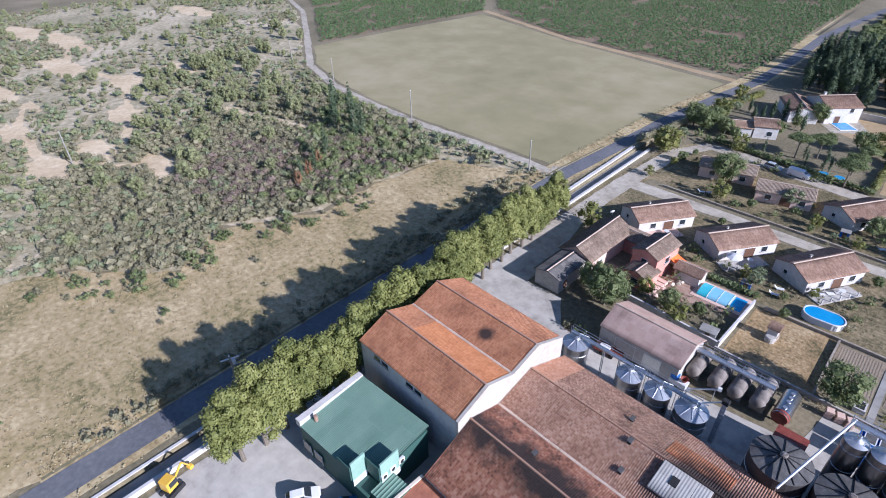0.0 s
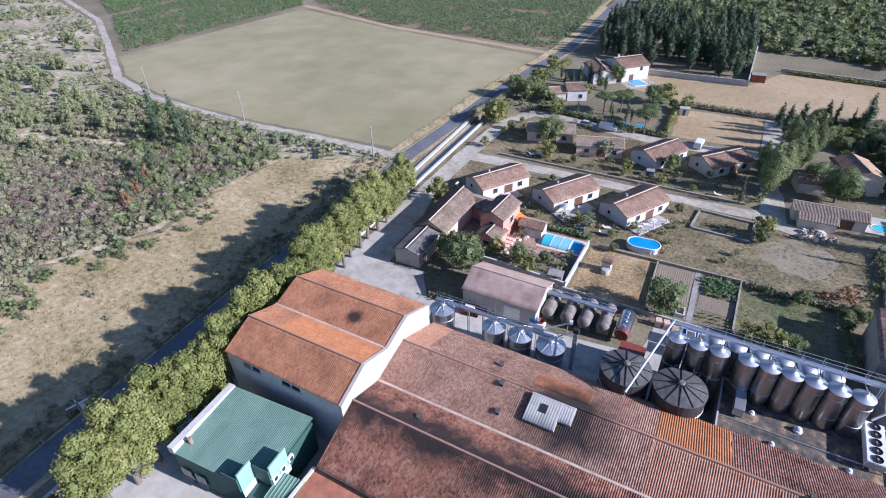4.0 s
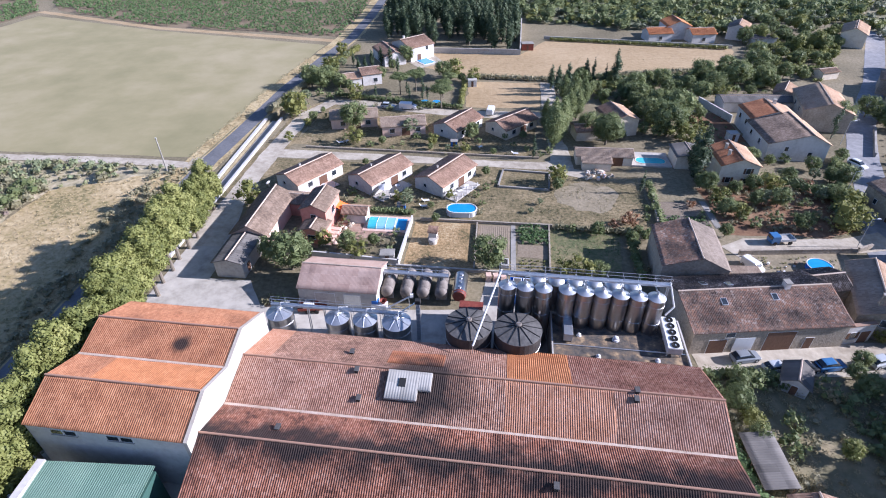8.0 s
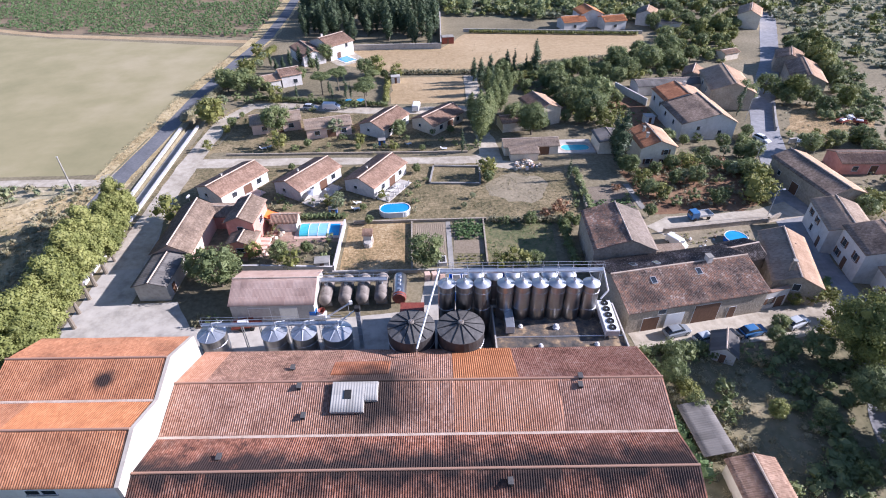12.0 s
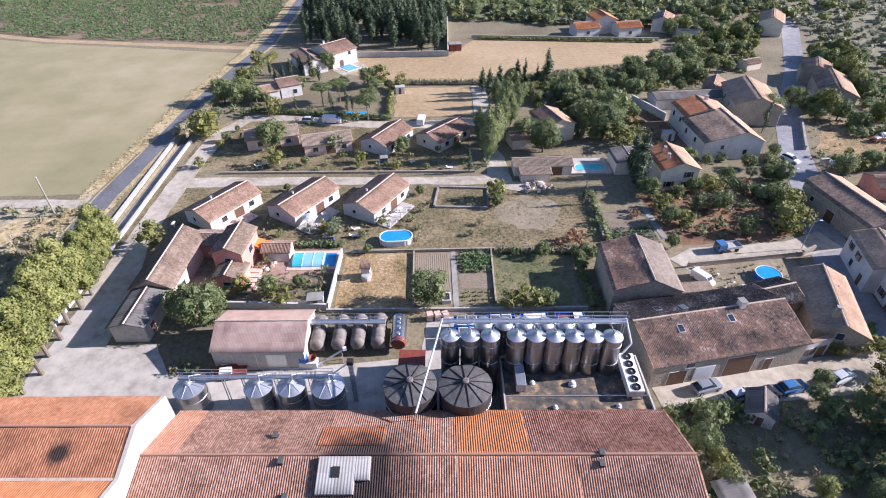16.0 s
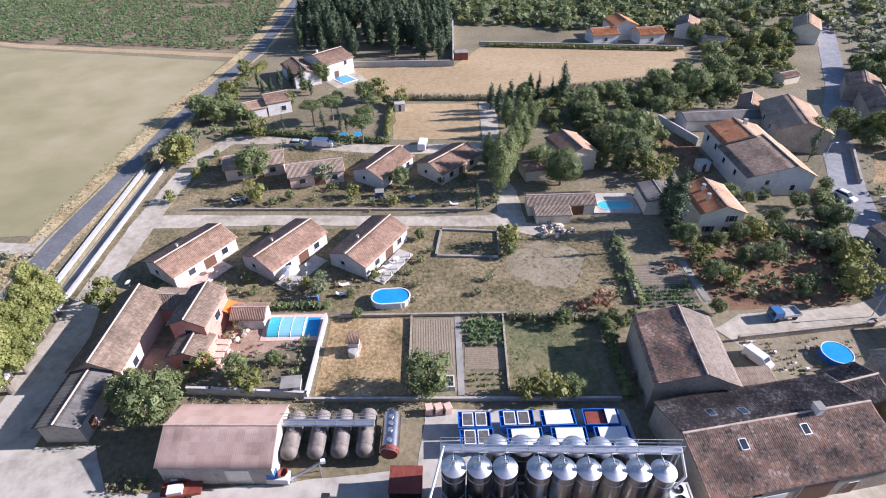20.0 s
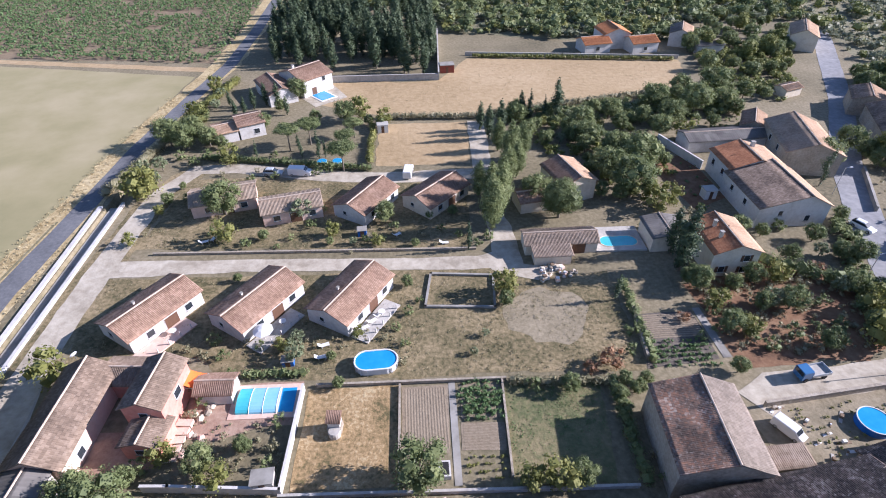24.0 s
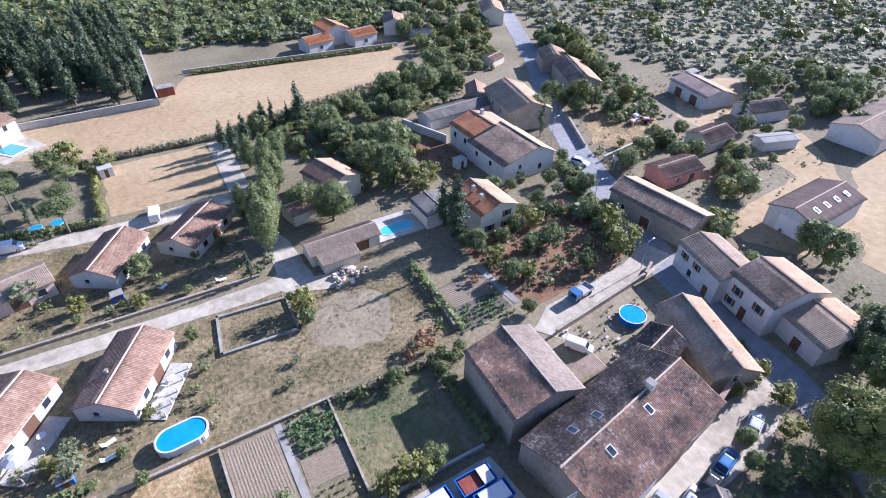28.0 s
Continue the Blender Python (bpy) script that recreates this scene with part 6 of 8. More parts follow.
link("low_roof", slope_mesh("low_roof", (6.45, -4.5, 4.0), (9.6, -4.5, 4.0), (9.6, -1.2, 4.2), (6.45, -1.2, 4.2), T_GREEN, 0.45, 0.035, 0.1, rows=2, sag=0, square=True), None, green)
part("low_wall", box(6.4, 9.5, -4.4, -1.3, -0.3, 3.88), GREENWALL, green)
ann = thing("terracotta_annex", pose(-27, 10.0, 0, 0, 0, -2.8), "low annex with a smooth terracotta roof", "annex")
part("wall", box(-5.6, 5.6, -8, 4.4, -0.3, 3.9), CREAM, ann)
TERRA = mat("terracotta_screed", [(0.28, 0.11, 0.065), (0.38, 0.155, 0.09), (0.44, 0.20, 0.12)], 0.9, 0.8, 0.2)
part("roof_slab", box(-5.8, 5.8, -8.2, 4.5, 3.904, 4.05), TERRA, ann)
part("edge_kerb", box(-5.8, -5.45, -8.2, 4.5, 4.054, 4.3), CREAM, ann)

# ---- pools ----
WATER_B = mat("pool_water_blue", [(0.015, 0.25, 0.52), (0.03, 0.31, 0.58)], 0.06, 0.6, 0.3, bump=0.04, spec=0.6)
WATER_T = mat("pool_water_turquoise", [(0.06, 0.42, 0.50), (0.09, 0.50, 0.58)], 0.06, 0.6, 0.3, bump=0.04, spec=0.6)


def oval_bm(rx, ry, z0, z1, n=36, straight=0.0):
    bm = bmesh.new()
    pts = []
    for i in range(n):
        a = 2 * math.pi * i / n
        pts.append((rx * math.cos(a) + (straight if math.cos(a) > 0 else -straight), ry * math.sin(a)))
    a = [bm.verts.new((x, y, z0)) for x, y in pts]
    b = [bm.verts.new((x, y, z1)) for x, y in pts]
    bm.faces.new(a[::-1])
    bm.faces.new(b)
    for i in range(n):
        bm.faces.new((a[i], a[(i + 1) % n], b[(i + 1) % n], b[i]))
    return bm


def rim_bm(rx, ry, straight, z, t, n=36):
    """A rounded rim along an oval."""
    bm = bmesh.new()
    rings = []
    for i in range(n):
        c, d = math.cos(2 * math.pi * i / n), math.sin(2 * math.pi * i / n)
        off = straight if c > 0 else -straight
        rings.append([bm.verts.new(((rx + t * a) * c + off, (ry + t * a) * d, z + t * b)) for a, b in ((1, 0), (0.7, 0.7), (-0.7, 0.7), (-1, 0), (0, -0.8))])
    for i in range(n):
        for k in range(5):
            bm.faces.new((rings[i][k], rings[(i + 1) % n][k], rings[(i + 1) % n][(k + 1) % 5], rings[i][(k + 1) % 5]))
    return bm


pool = thing("oval_pool", pose(-6.2, 80.6, 0, 0, 0, 2), "raised oval pool with white rim and blue water", "pool")
part("basin", oval_bm(1.75, 1.7, 0, 1.15, straight=1.2), PLASTIC, pool)
part("water", oval_bm(1.68, 1.63, 1.152, 1.18, straight=1.2), WATER_B, pool)
part("rim", rim_bm(1.78, 1.73, 1.2, 1.2, 0.12), PLASTIC, pool)
for i in range(12):
    a = 2 * math.pi * i / 12
    part("brace", box(-0.06, 0.06, -0.05, 0.05, 0, 1.1), PLASTIC, pool, m=pose(1.85 * math.cos(a) + (1.2 if math.cos(a) > 0 else -1.2), 1.8 * math.sin(a), 0))
rod_part("ladder", (-2.95, -0.3, 0), (-2.95, -0.3, 1.9), 0.04, GALV, pool)
rod_part("ladder", (-2.95, 0.2, 0), (-2.95, 0.2, 1.9), 0.04, GALV, pool)
pool = thing("round_pool", pose(55.8, 66.6, 0), "round blue pool with dark side in the courtyard", "pool")
part("basin", oval_bm(2.0, 2.0, 0, 1.0), BLUE, pool)
part("water", oval_bm(1.92, 1.92, 1.002, 1.03), WATER_B, pool)
part("rim", rim_bm(2.0, 2.0, 0, 1.04, 0.08), PLASTIC, pool)
pool = thing("covered_pool", pose(-20.3, 75.7, 0, 0, 0, -1), "rectangular pool under a blue arched sliding cover", "pool")
part("terrace", box(-4.6, 4.2, -2.7, 2.6, 0.0, 0.1), PALEPINK, pool, "pink paved surround")
for i in range(3):
    bm = bmesh.new()
    n = 10
    x0, x1 = -3.7 + 1.75 * i, -1.97 + 1.75 * i
    pr = [(2.0 * math.cos(math.pi * k / n), 0.104 + (0.75 - 0.06 * i) * math.sin(math.pi * k / n)) for k in range(n + 1)]
    a = [bm.verts.new((x0, y, z)) for y, z in pr]
    b = [bm.verts.new((x1, y, z)) for y, z in pr]
    bm.faces.new(a)
    bm.faces.new(b[::-1])
    for k in range(n):
        bm.faces.new((a[k], a[k + 1], b[k + 1], b[k]))
    bm.faces.new((a[0], b[0], b[n], a[n]))
    cover = part("cover_arch", bm, WATER_T if i == 0 else POOLBLUE, pool)
    rib = bmesh.new()
    for k in range(n):
        rod(rib, (x1 - 0.03, pr[k][0], pr[k][1]), (x1 - 0.03, pr[k + 1][0], pr[k + 1][1]), 0.05, 5)
    part("rib", rib, PLASTIC, cover)
part("water", box(1.7, 3.6, -1.9, 1.9, 0.102, 0.13), WATER_B, pool)
pool = thing("garden_pool", pose(36.3, 105.6, 0, 0, 0, -1), "turquoise pool with rounded end and pale deck", "pool")
part("deck", box(-4.6, 4.4, -2.6, 4.4, 0.0, 0.35), GREY_RENDER, pool)
part("water", oval_bm(1.6, 1.5, 0.352, 0.38, straight=1.8), WATER_T, pool)
part("rim", rim_bm(1.62, 1.52, 1.8, 0.37, 0.09), CREAM, pool)
pool = thing("villa_pool", pose(-24.6, 178.2, 0, 0, 0, -50), "blue villa pool with white coping", "pool")
part("coping", box(-4.4, 4.4, -2.6, 2.6, 0.04, 0.16), PLASTIC, pool)
part("water", box(-3.9, 3.9, -2.1, 2.1, 0.162, 0.2), WATER_B, pool)
for k in range(2):
    ob = thing("small_pool", pose(-20 + 3.4 * k, 139.0, 0), "small blue paddling pool in a garden", "pool")
    part("basin", oval_bm(1.1, 1.1, 0, 0.6), POOLBLUE, ob)
    part("water", oval_bm(1.04, 1.04, 0.602, 0.62), WATER_B, ob)

# ---- cars ----
def paint(name, c, rough=0.25):
    m = mat(name, [tuple(v * 0.9 for v in c), c], rough, 0.5, 0.3, bump=0, spec=0.6)
    return m


PAINTS = {"white": paint("white_car_paint", (0.75, 0.75, 0.74)), "grey": paint("grey_car_paint", (0.22, 0.24, 0.26)), "black": paint("black_car_paint", (0.025, 0.027, 0.03)),
          "blue": paint("blue_car_paint", (0.05, 0.16, 0.34)), "silver": paint("silver_car_paint", (0.45, 0.48, 0.50)), "yellow": paint("yellow_paint", (0.72, 0.42, 0.05))}


def body_bm(sections):
    """A body lofted from (x, half width, z low, z high) stations."""
    bm = bmesh.new()
    rings = []
    for x, w, z0, z1 in sections:
        c = min(0.12, w * 0.2)
        rings.append([bm.verts.new(p) for p in ((x, -w, z0), (x, w, z0), (x, w, z1 - c), (x, w - c, z1), (x, -w + c, z1), (x, -w, z1 - c))])
    bm.faces.new(rings[0][::-1])
    bm.faces.new(rings[-1])
    for a, b in zip(rings, rings[1:]):
        for k in range(6):
            bm.faces.new((a[k], a[(k + 1) % 6], b[(k + 1) % 6], b[k]))
    return bm


def car(x, y, ang, colour, label, kind="hatch", name="car", group="parked cars"):
    ob = thing(name, pose(x, y, 0.05, 0, 0, ang), label, "car" if kind != "van" else "van", group)
    p = PAINTS[colour]
    if kind == "van":
        part("body", body_bm([(-2.4, 0.86, 0.35, 1.75), (-2.3, 0.9, 0.3, 1.88), (1.0, 0.9, 0.3, 1.88), (1.75, 0.88, 0.3, 1.25), (2.5, 0.85, 0.35, 1.05)]), p, ob)
        part("windscreen", body_bm([(1.12, 0.8, 1.2, 1.76), (1.62, 0.76, 1.2, 1.34)]), GLASS, ob, m=pose(0.06, 0, 0.03))
        wb = 1.55
    else:
        part("body", body_bm([(-2.05, 0.72, 0.4, 0.82), (-1.95, 0.84, 0.25, 0.95), (-0.6, 0.87, 0.22, 0.95), (0.9, 0.87, 0.22, 0.93), (1.85, 0.82, 0.25, 0.78), (2.05, 0.7, 0.35, 0.65)]), p, ob)
        part("cabin", body_bm([(-1.9, 0.70, 0.93, 1.15), (-1.35, 0.66, 0.93, 1.45), (0.15, 0.66, 0.93, 1.47), (1.0, 0.72, 0.92, 0.98)]), GLASS, ob, "dark windows")
        part("roof", body_bm([(-1.4, 0.62, 1.44, 1.50), (-1.1, 0.6, 1.44, 1.53), (0.05, 0.6, 1.44, 1.53), (0.25, 0.6, 1.42, 1.48)]), p, ob)
        wb = 1.3
    for sx in (-1, 1):
        for sy in (-1, 1):
            wh = part("wheel", lathe([(0, -0.1), (0.31, -0.1), (0.33, -0.06), (0.33, 0.06), (0.31, 0.1), (0, 0.1)], 14), BLACK, ob, m=pose(sx * wb, sy * 0.8, 0.33, 90, 0, 0))
            part("rim", lathe([(0, -0.112), (0.2, -0.112), (0.2, 0.112), (0, 0.112)], 10), GALV, wh)
    front = 2.06 if kind != "van" else 2.5
    for sy in (-1, 1):
        part("headlight", box(front - 0.2, front + 0.01, sy * 0.6 - 0.14, sy * 0.6 + 0.14, 0.5, 0.64, 0.02), PLASTIC, ob)
    return ob


car(35.8, 44.8, 14, "grey", "grey-blue estate car parked on the dusty street")
car(39.6, 43.2, 14, "silver", "pale silver hatchback parked beside a hedge")
car(43.4, 43.4, 12, "black", "black hatchback parked in a row")
car(47.0, 44.1, 12, "blue", "blue hatchback parked under a tree")
car(54.5, 45.4, 20, "silver", "pale blue-grey car parked at the street corner")
car(-24.2, 134.3, -8, "white", "white van parked on the upper lane", "van", "van")
car(-0.9, 132.6, 82, "white", "white van parked across the lane", "van", "van")
car(44.7, 66.4, -60, "white", "white van parked in the courtyard", "van", "van").scale = (0.8, 0.8, 0.85)
car(82.4, 106.2, -65, "white", "white car standing on the village street", "hatch")
car(-42.6, 4.8, 60, "white", "white car in the winery car park")
car(-38.3, 7.2, 60, "blue", "blue car in front of the green office")
car(-30.0, 134.8, -8, "silver", "silver car on the upper lane")
tr = thing("pickup_truck", pose(52.6, 74.5, 0.05, 0, 0, 8), "small blue flatbed truck on the court lane", "truck")
part("cab", body_bm([(-2.1, 0.85, 0.4, 1.9), (-0.7, 0.85, 0.4, 1.95), (-0.55, 0.85, 0.4, 1.6)]), PAINTS["blue"], tr)
part("windscreen", box(-2.16, -2.102, -0.7, 0.7, 1.15, 1.75), GLASS, tr)
part("flatbed", box(-0.5, 2.3, -0.95, 0.95, 0.75, 0.9), GREY_RENDER, tr)
for a in ((-0.5, 2.3, -0.95, -0.9), (-0.5, 2.3, 0.9, 0.95), (2.25, 2.3, -0.898, 0.898)):
    part("dropside", box(*a, 0.902, 1.25), PAINTS["silver"], tr)
for sx in (-1.4, 1.5):
    for sy in (-1, 1):
        part("wheel", lathe([(0, -0.12), (0.36, -0.12), (0.36, 0.12), (0, 0.12)], 14), BLACK, tr, m=pose(sx, sy * 0.8, 0.36, 90, 0, 0))
dg = thing("digger", pose(-55.2, -5.4, 0.03, 0, 0, 110), "small yellow excavator by the roadside wall", "digger")
part("cabin", box(-0.8, 0.6, -0.7, 0.7, 0.9, 2.5, 0.06), PAINTS["yellow"], dg)
part("windows", box(-0.5, 0.62, -0.72, 0.72, 1.5, 2.3), GLASS, dg)
for s in (-1, 1):
    part("track", box(-1.2, 1.2, s * 0.75 - 0.22, s * 0.75 + 0.22, 0, 0.65, 0.1), BLACK, dg)
part("chassis", box(-1.0, 0.9, -0.5, 0.5, 0.652, 0.898), BLACK, dg)
rod_part("boom", (0.6, 0, 1.3), (2.2, 0, 2.6), 0.14, PAINTS["yellow"], dg)
rod_part("stick", (2.2, 0, 2.6), (3.0, 0, 1.0), 0.11, PAINTS["yellow"], dg)
part("bucket", box(2.7, 3.3, -0.35, 0.35, 0.5, 1.0, 0.05), PAINTS["yellow"], dg)

# ---- garden things ----
oven = thing("garden_oven", pose(-11.0, 70.9, 0, 0, 0, -6), "stone garden oven with tiled hood and white chimney wall", "oven")
part("base", box(-0.9, 0.9, -0.7, 0.7, 0, 0.9, 0.04), STONE, oven)
part("hearth", lathe([(0.75, 0), (0.8, 0.7), (0.7, 1.0), (0, 1.05)], 16), GREY_RENDER, oven, m=pose(0.1, -0.9, 0))
part("chamber", box(-0.75, 0.75, -0.5, 0.7, 0.902, 2.2, 0.04), WHITE, oven)
link("hood", slope_mesh("hood", (-0.95, -0.8, 2.15), (0.95, -0.8, 2.15), (0.95, 0.8, 2.75), (-0.95, 0.8, 2.75), T_ROSE, 0.2, 0.03, 0.1, rows=2, sag=0), None, oven)
ob = thing("garden_tank", pose(2.2, 64.2, 0, 0, 0, 0), "white-edged stone water trough", "trough")
part("basin", box(-0.7, 0.7, -1.0, 1.0, 0, 0.8), WHITE, ob)
part("hollow", box(-0.5, 0.5, -0.8, 0.8, 0.802, 0.81), BLACK, ob)
for i, (x, y, ang) in enumerate(((-38.3, 111.0, 20), (-36.8, 111.6, 70), (-8.4, 87.6, 30), (-7.2, 88.9, 40), (-6.3, 90.2, 45), (-14.2, 82.4, 10), (-14.0, 84.6, 20), (5.0, 107.6, 0), (-3.4, 110.6, 40))):
    ob = thing("lounger", pose(x, y, 0.02, 0, 0, ang), "white plastic garden lounger", "lounger", "garden loungers")
    part("seat", box(-0.3, 0.9, -0.32, 0.32, 0.28, 0.36, 0.02), PLASTIC, ob)
    part("backrest", box(-0.6, 0.0, -0.32, 0.32, 0.0, 0.07, 0.02), PLASTIC, ob, m=pose(-0.32, 0, 0.36, 0, 40, 0))
    for sx in (-0.2, 0.8):
        for sy in (-0.27, 0.27):
            part("leg", box(sx - 0.03, sx + 0.03, sy - 0.03, sy + 0.03, 0, 0.278), PLASTIC, ob)
ob = thing("awning", pose(-30.35, 77.9, 0, 0, 0, -6), "bright orange cloth awning on the pink house wall", "awning")
bm = bmesh.new()
rows_up = [[bm.verts.new((-0.25 + 0.32 * k, y, 2.95 - 0.1 * k - 0.012 * k * (7 - k) - dz)) for dz in (0, 0.03) for y in (-1.2, 1.3)] for k in range(8)]
for a, b in zip(rows_up, rows_up[1:]):
    for i, j in ((0, 1), (1, 3), (3, 2), (2, 0)):
        bm.faces.new((a[i], a[j], b[j], b[i]))
bm.faces.new([rows_up[0][i] for i in (0, 2, 3, 1)])
bm.faces.new([rows_up[-1][i] for i in (0, 1, 3, 2)])
part("cloth", bm, ORANGECLOTH, ob)
part("front_bar", box(1.95, 2.05, -1.25, 1.35, 2.16, 2.24), PLASTIC, ob)
for sy in (-1.15, 1.25):
    rod_part("arm", (-0.2, sy, 2.2), (1.98, sy, 2.2), 0.03, PLASTIC, ob)
for x, y, mt, lab in ((-22.6, 86.6, PLASTIC, "white garden parasol on a terrace"),):
    ob = thing("parasol", pose(x, y, 0), lab, "parasol")
    rod_part("pole", (0, 0, 0.1), (0, 0, 2.5), 0.03, PLASTIC, ob)
    part("foot", lathe([(0.3, 0), (0.28, 0.1), (0, 0.12)], 12), CONCRETE, ob)
    part("canopy", lathe([(1.5, 2.0), (1.5, 2.04), (0.7, 2.4), (0, 2.55)], 8), mt, ob)
for x, y, ang in ((-37.4, 87.5, 55), (-21.5, 88.3, 54.5), (-6.6, 89.2, 58)):
    ob = thing("terrace", pose(x, y, 0.03, 0, 0, ang), "white paved terrace beside a bungalow", "terrace", "bungalow terraces")
    part("slab", box(-4.4, 4.6, -1.6, 1.3, -0.2, 0.18), GREY_RENDER if x > -30 else PALEPINK, ob)
    for k in range(5):
        part("baluster", box(-4.0 + 1.9 * k, -3.85 + 1.9 * k, -1.55, -1.4, 0.184, 1.0), WHITE, ob)
    part("table", lathe([(0.1, 0.184), (0.1, 0.85), (0.55, 0.86), (0.55, 0.92), (0, 0.93)], 14), PLASTIC, ob, m=pose(1.5, -0.2, 0))
for x, y, w, d, hh, mt, lab in ((-6.8, 154.0, 2.6, 2.0, 2.0, PLASTIC, "small white garden cabin"), (-9.7, 111.5, 1.6, 1.4, 1.3, BLUE, "small blue garden storage box"), (-18.4, 64.0, 2.4, 1.8, 1.9, GREY_RENDER, "small garden shed with grey roof"),
                                 (11.8, 193.6, 4.2, 3.0, 2.3, REDPAINT, "small red-brown field cabin"), (148, 128, 3.6, 2.6, 2.2, BLUE, "small bluish hut near the hangar"), (-18.5, 81.8, 1.6, 1.2, 1.0, BLUE, "blue play box in a garden"), (59, 119, 2.4, 2.0, 2.0, PLASTIC, "small white garden greenhouse")):
    ob = thing("garden_cabin", pose(x, y, 0, 0, 0, 4), lab, "cabin")
    part("wall", box(-w / 2, w / 2, -d / 2, d / 2, 0, hh), mt, ob)
    part("roof", box(-w / 2 - 0.12, w / 2 + 0.12, -d / 2 - 0.12, d / 2 + 0.12, hh + 0.003, hh + 0.12, 0.02), T_CLEAR if mt is PLASTIC else CONCRETE, ob)
    part("door", box(-0.35, 0.35, -d / 2 - 0.03, -d / 2 - 0.002, 0.02, min(1.8, hh - 0.1)), SHUTTER, ob)
rng = random.Random(8)
for i in range(26):
    x, y = rng.uniform(20.5, 27), rng.uniform(95.5, 100.5)
    s = rng.uniform(0.25, 0.7)
    ob = thing("rubble_heap" if i % 3 else "crate", pose(x, y, 0.04, 0, 0, rng.uniform(0, 90)), "pale building rubble beside the lane" if i % 3 else "small crate among building rubble", "rubble", "builder's rubble")
    part("block", box(-s, s, -s * 0.7, s * 0.7, 0, s * 0.9, s * 0.15), (GREY_RENDER, CREAM, PALEPINK, GALV)[i % 4], ob)
    part("piece", box(-s * 0.6, s * 0.4, -s * 0.5, s * 0.5, s * 0.902, s * 1.3, s * 0.1), (CREAM, WOOD, PLASTIC, STONE)[i % 4], ob)
for i in range(13):
    x, y = rng.uniform(44, 53), rng.uniform(61.5, 70)
    s = rng.uniform(0.2, 0.5)
    ob = thing("yard_clutter", pose(x, y, 0.03, 0, 0, rng.uniform(0, 90)), "pale boards and boxes lying in the courtyard", "clutter", "courtyard clutter")
    part("board", box(-s * 2, s * 2, -s * 0.4, s * 0.4, 0, 0.08), (WOOD, PLASTIC, GREY_RENDER)[i % 3], ob)
    part("box", box(-s * 0.5, s * 0.5, -s * 0.4, s * 0.4, 0.083, s), (PLASTIC, STONE, WOOD)[i % 3], ob)

ob = thing("satellite_dish", pose(-44.9, 80.6, 5.0, 0, 0, 150), "white satellite dish on the long house roof", "satellite dish")
part("dish", lathe([(0, 0), (0.3, 0.05), (0.5, 0.16), (0.5, 0.19), (0.28, 0.08), (0, 0.03)], 16), PLASTIC, ob, m=pose(0, 0, 0.45, 0, 60, 0))
rod_part("bracket", (0, 0, -0.3), (0, 0, 0.45), 0.04, GALV, ob)
# steps and rockery east of the pink annex
rock = random.Random(31)
for k in range(5):
    ob = thing("garden_step", pose(-30.6 + 0.16 * k, 68.2 + 1.15 * k, 0.03, 0, 0, 6 - 3 * k), "broad pink paved garden step", "step", "garden steps")
    part("tread", box(-1.0, 1.0, -0.5, 0.5, 0.0, 0.16 + 0.1 * k, 0.03), PALEPINK, ob)
    part("riser_edge", box(-1.03, 1.03, -0.54, -0.502, 0.0, 0.17 + 0.1 * k), CREAM, ob)
for k in range(16):
    x, y, q = rock.uniform(-29.2, -26.6), rock.uniform(68.2, 75.6), rock.uniform(0.25, 0.6)
    bm = bmesh.new()
    bmesh.ops.create_icosphere(bm, subdivisions=1, radius=q)
    for v in bm.verts:
        v.co *= 0.8 + 0.35 * rock.random()
        v.co.z = max(-0.05, v.co.z * 0.7 + q * 0.25)
    tagged(part("rock", bm, (STONE, PALEPINK, CREAM)[k % 3], m=pose(x, y, 0.03, 0, 0, rock.uniform(0, 360))), "pale rockery stone among the garden plants", "rock", "rockery stones")
# tan lean-to roof between the old barn and the court
ob = thing("lean_to", pose(40.4, 61.7, 0, 0, 0, 2), "low lean-to with a flat tan tiled roof by the court", "shed")
link("roof_sheet", slope_mesh("roof_sheet", (-3.4, -1.4, 2.6), (3.4, -1.4, 2.6), (3.4, 1.5, 2.85), (-3.4, 1.5, 2.85), T_TAN, 0.24, 0.03, 0.1, rows=3, seed=5), None, ob)
part("wall", box(-3.3, 3.3, -1.3, 1.4, -0.1, 2.5), STONE, ob)
part("door", box(1.0, 2.2, 1.402, 1.46, 0.0, 2.0), WOOD, ob)
# scrap and machines on the rough plot by the street
for x, y, a, mt, lab in ((108.2, 114.6, 20, REDPAINT, "rusty red farm trailer on the rough plot"), (111.4, 116.4, 70, PLASTIC, "pale farm trailer loaded with scrap"), (112.2, 113.6, -30, REDPAINT, "rusty red harrow frame on the rough plot")):
    ob = thing("farm_trailer", pose(x, y, 0.02, 0, 0, a), lab, "trailer", "scrap on the rough plot")
    part("bed", box(-1.5, 1.5, -0.8, 0.8, 0.6, 0.75, 0.03), mt, ob)
    for sy in (-1, 1):
        part("side", box(-1.5, 1.5, sy * 0.8 - 0.04, sy * 0.8 + 0.04, 0.752, 1.15), mt, ob)
        part("wheel", lathe([(0, -0.12), (0.36, -0.12), (0.36, 0.12), (0, 0.12)], 14), BLACK, ob, m=pose(-0.4, sy * 0.92, 0.36, 90, 0, 0))
    rod_part("drawbar", (1.5, 0, 0.65), (2.6, 0, 0.4), 0.06, mt, ob)
    part("load", box(-0.9, 0.7, -0.5, 0.45, 0.754, 1.3, 0.1), (GALV, WOOD, PLASTIC)[int(y) % 3], ob)
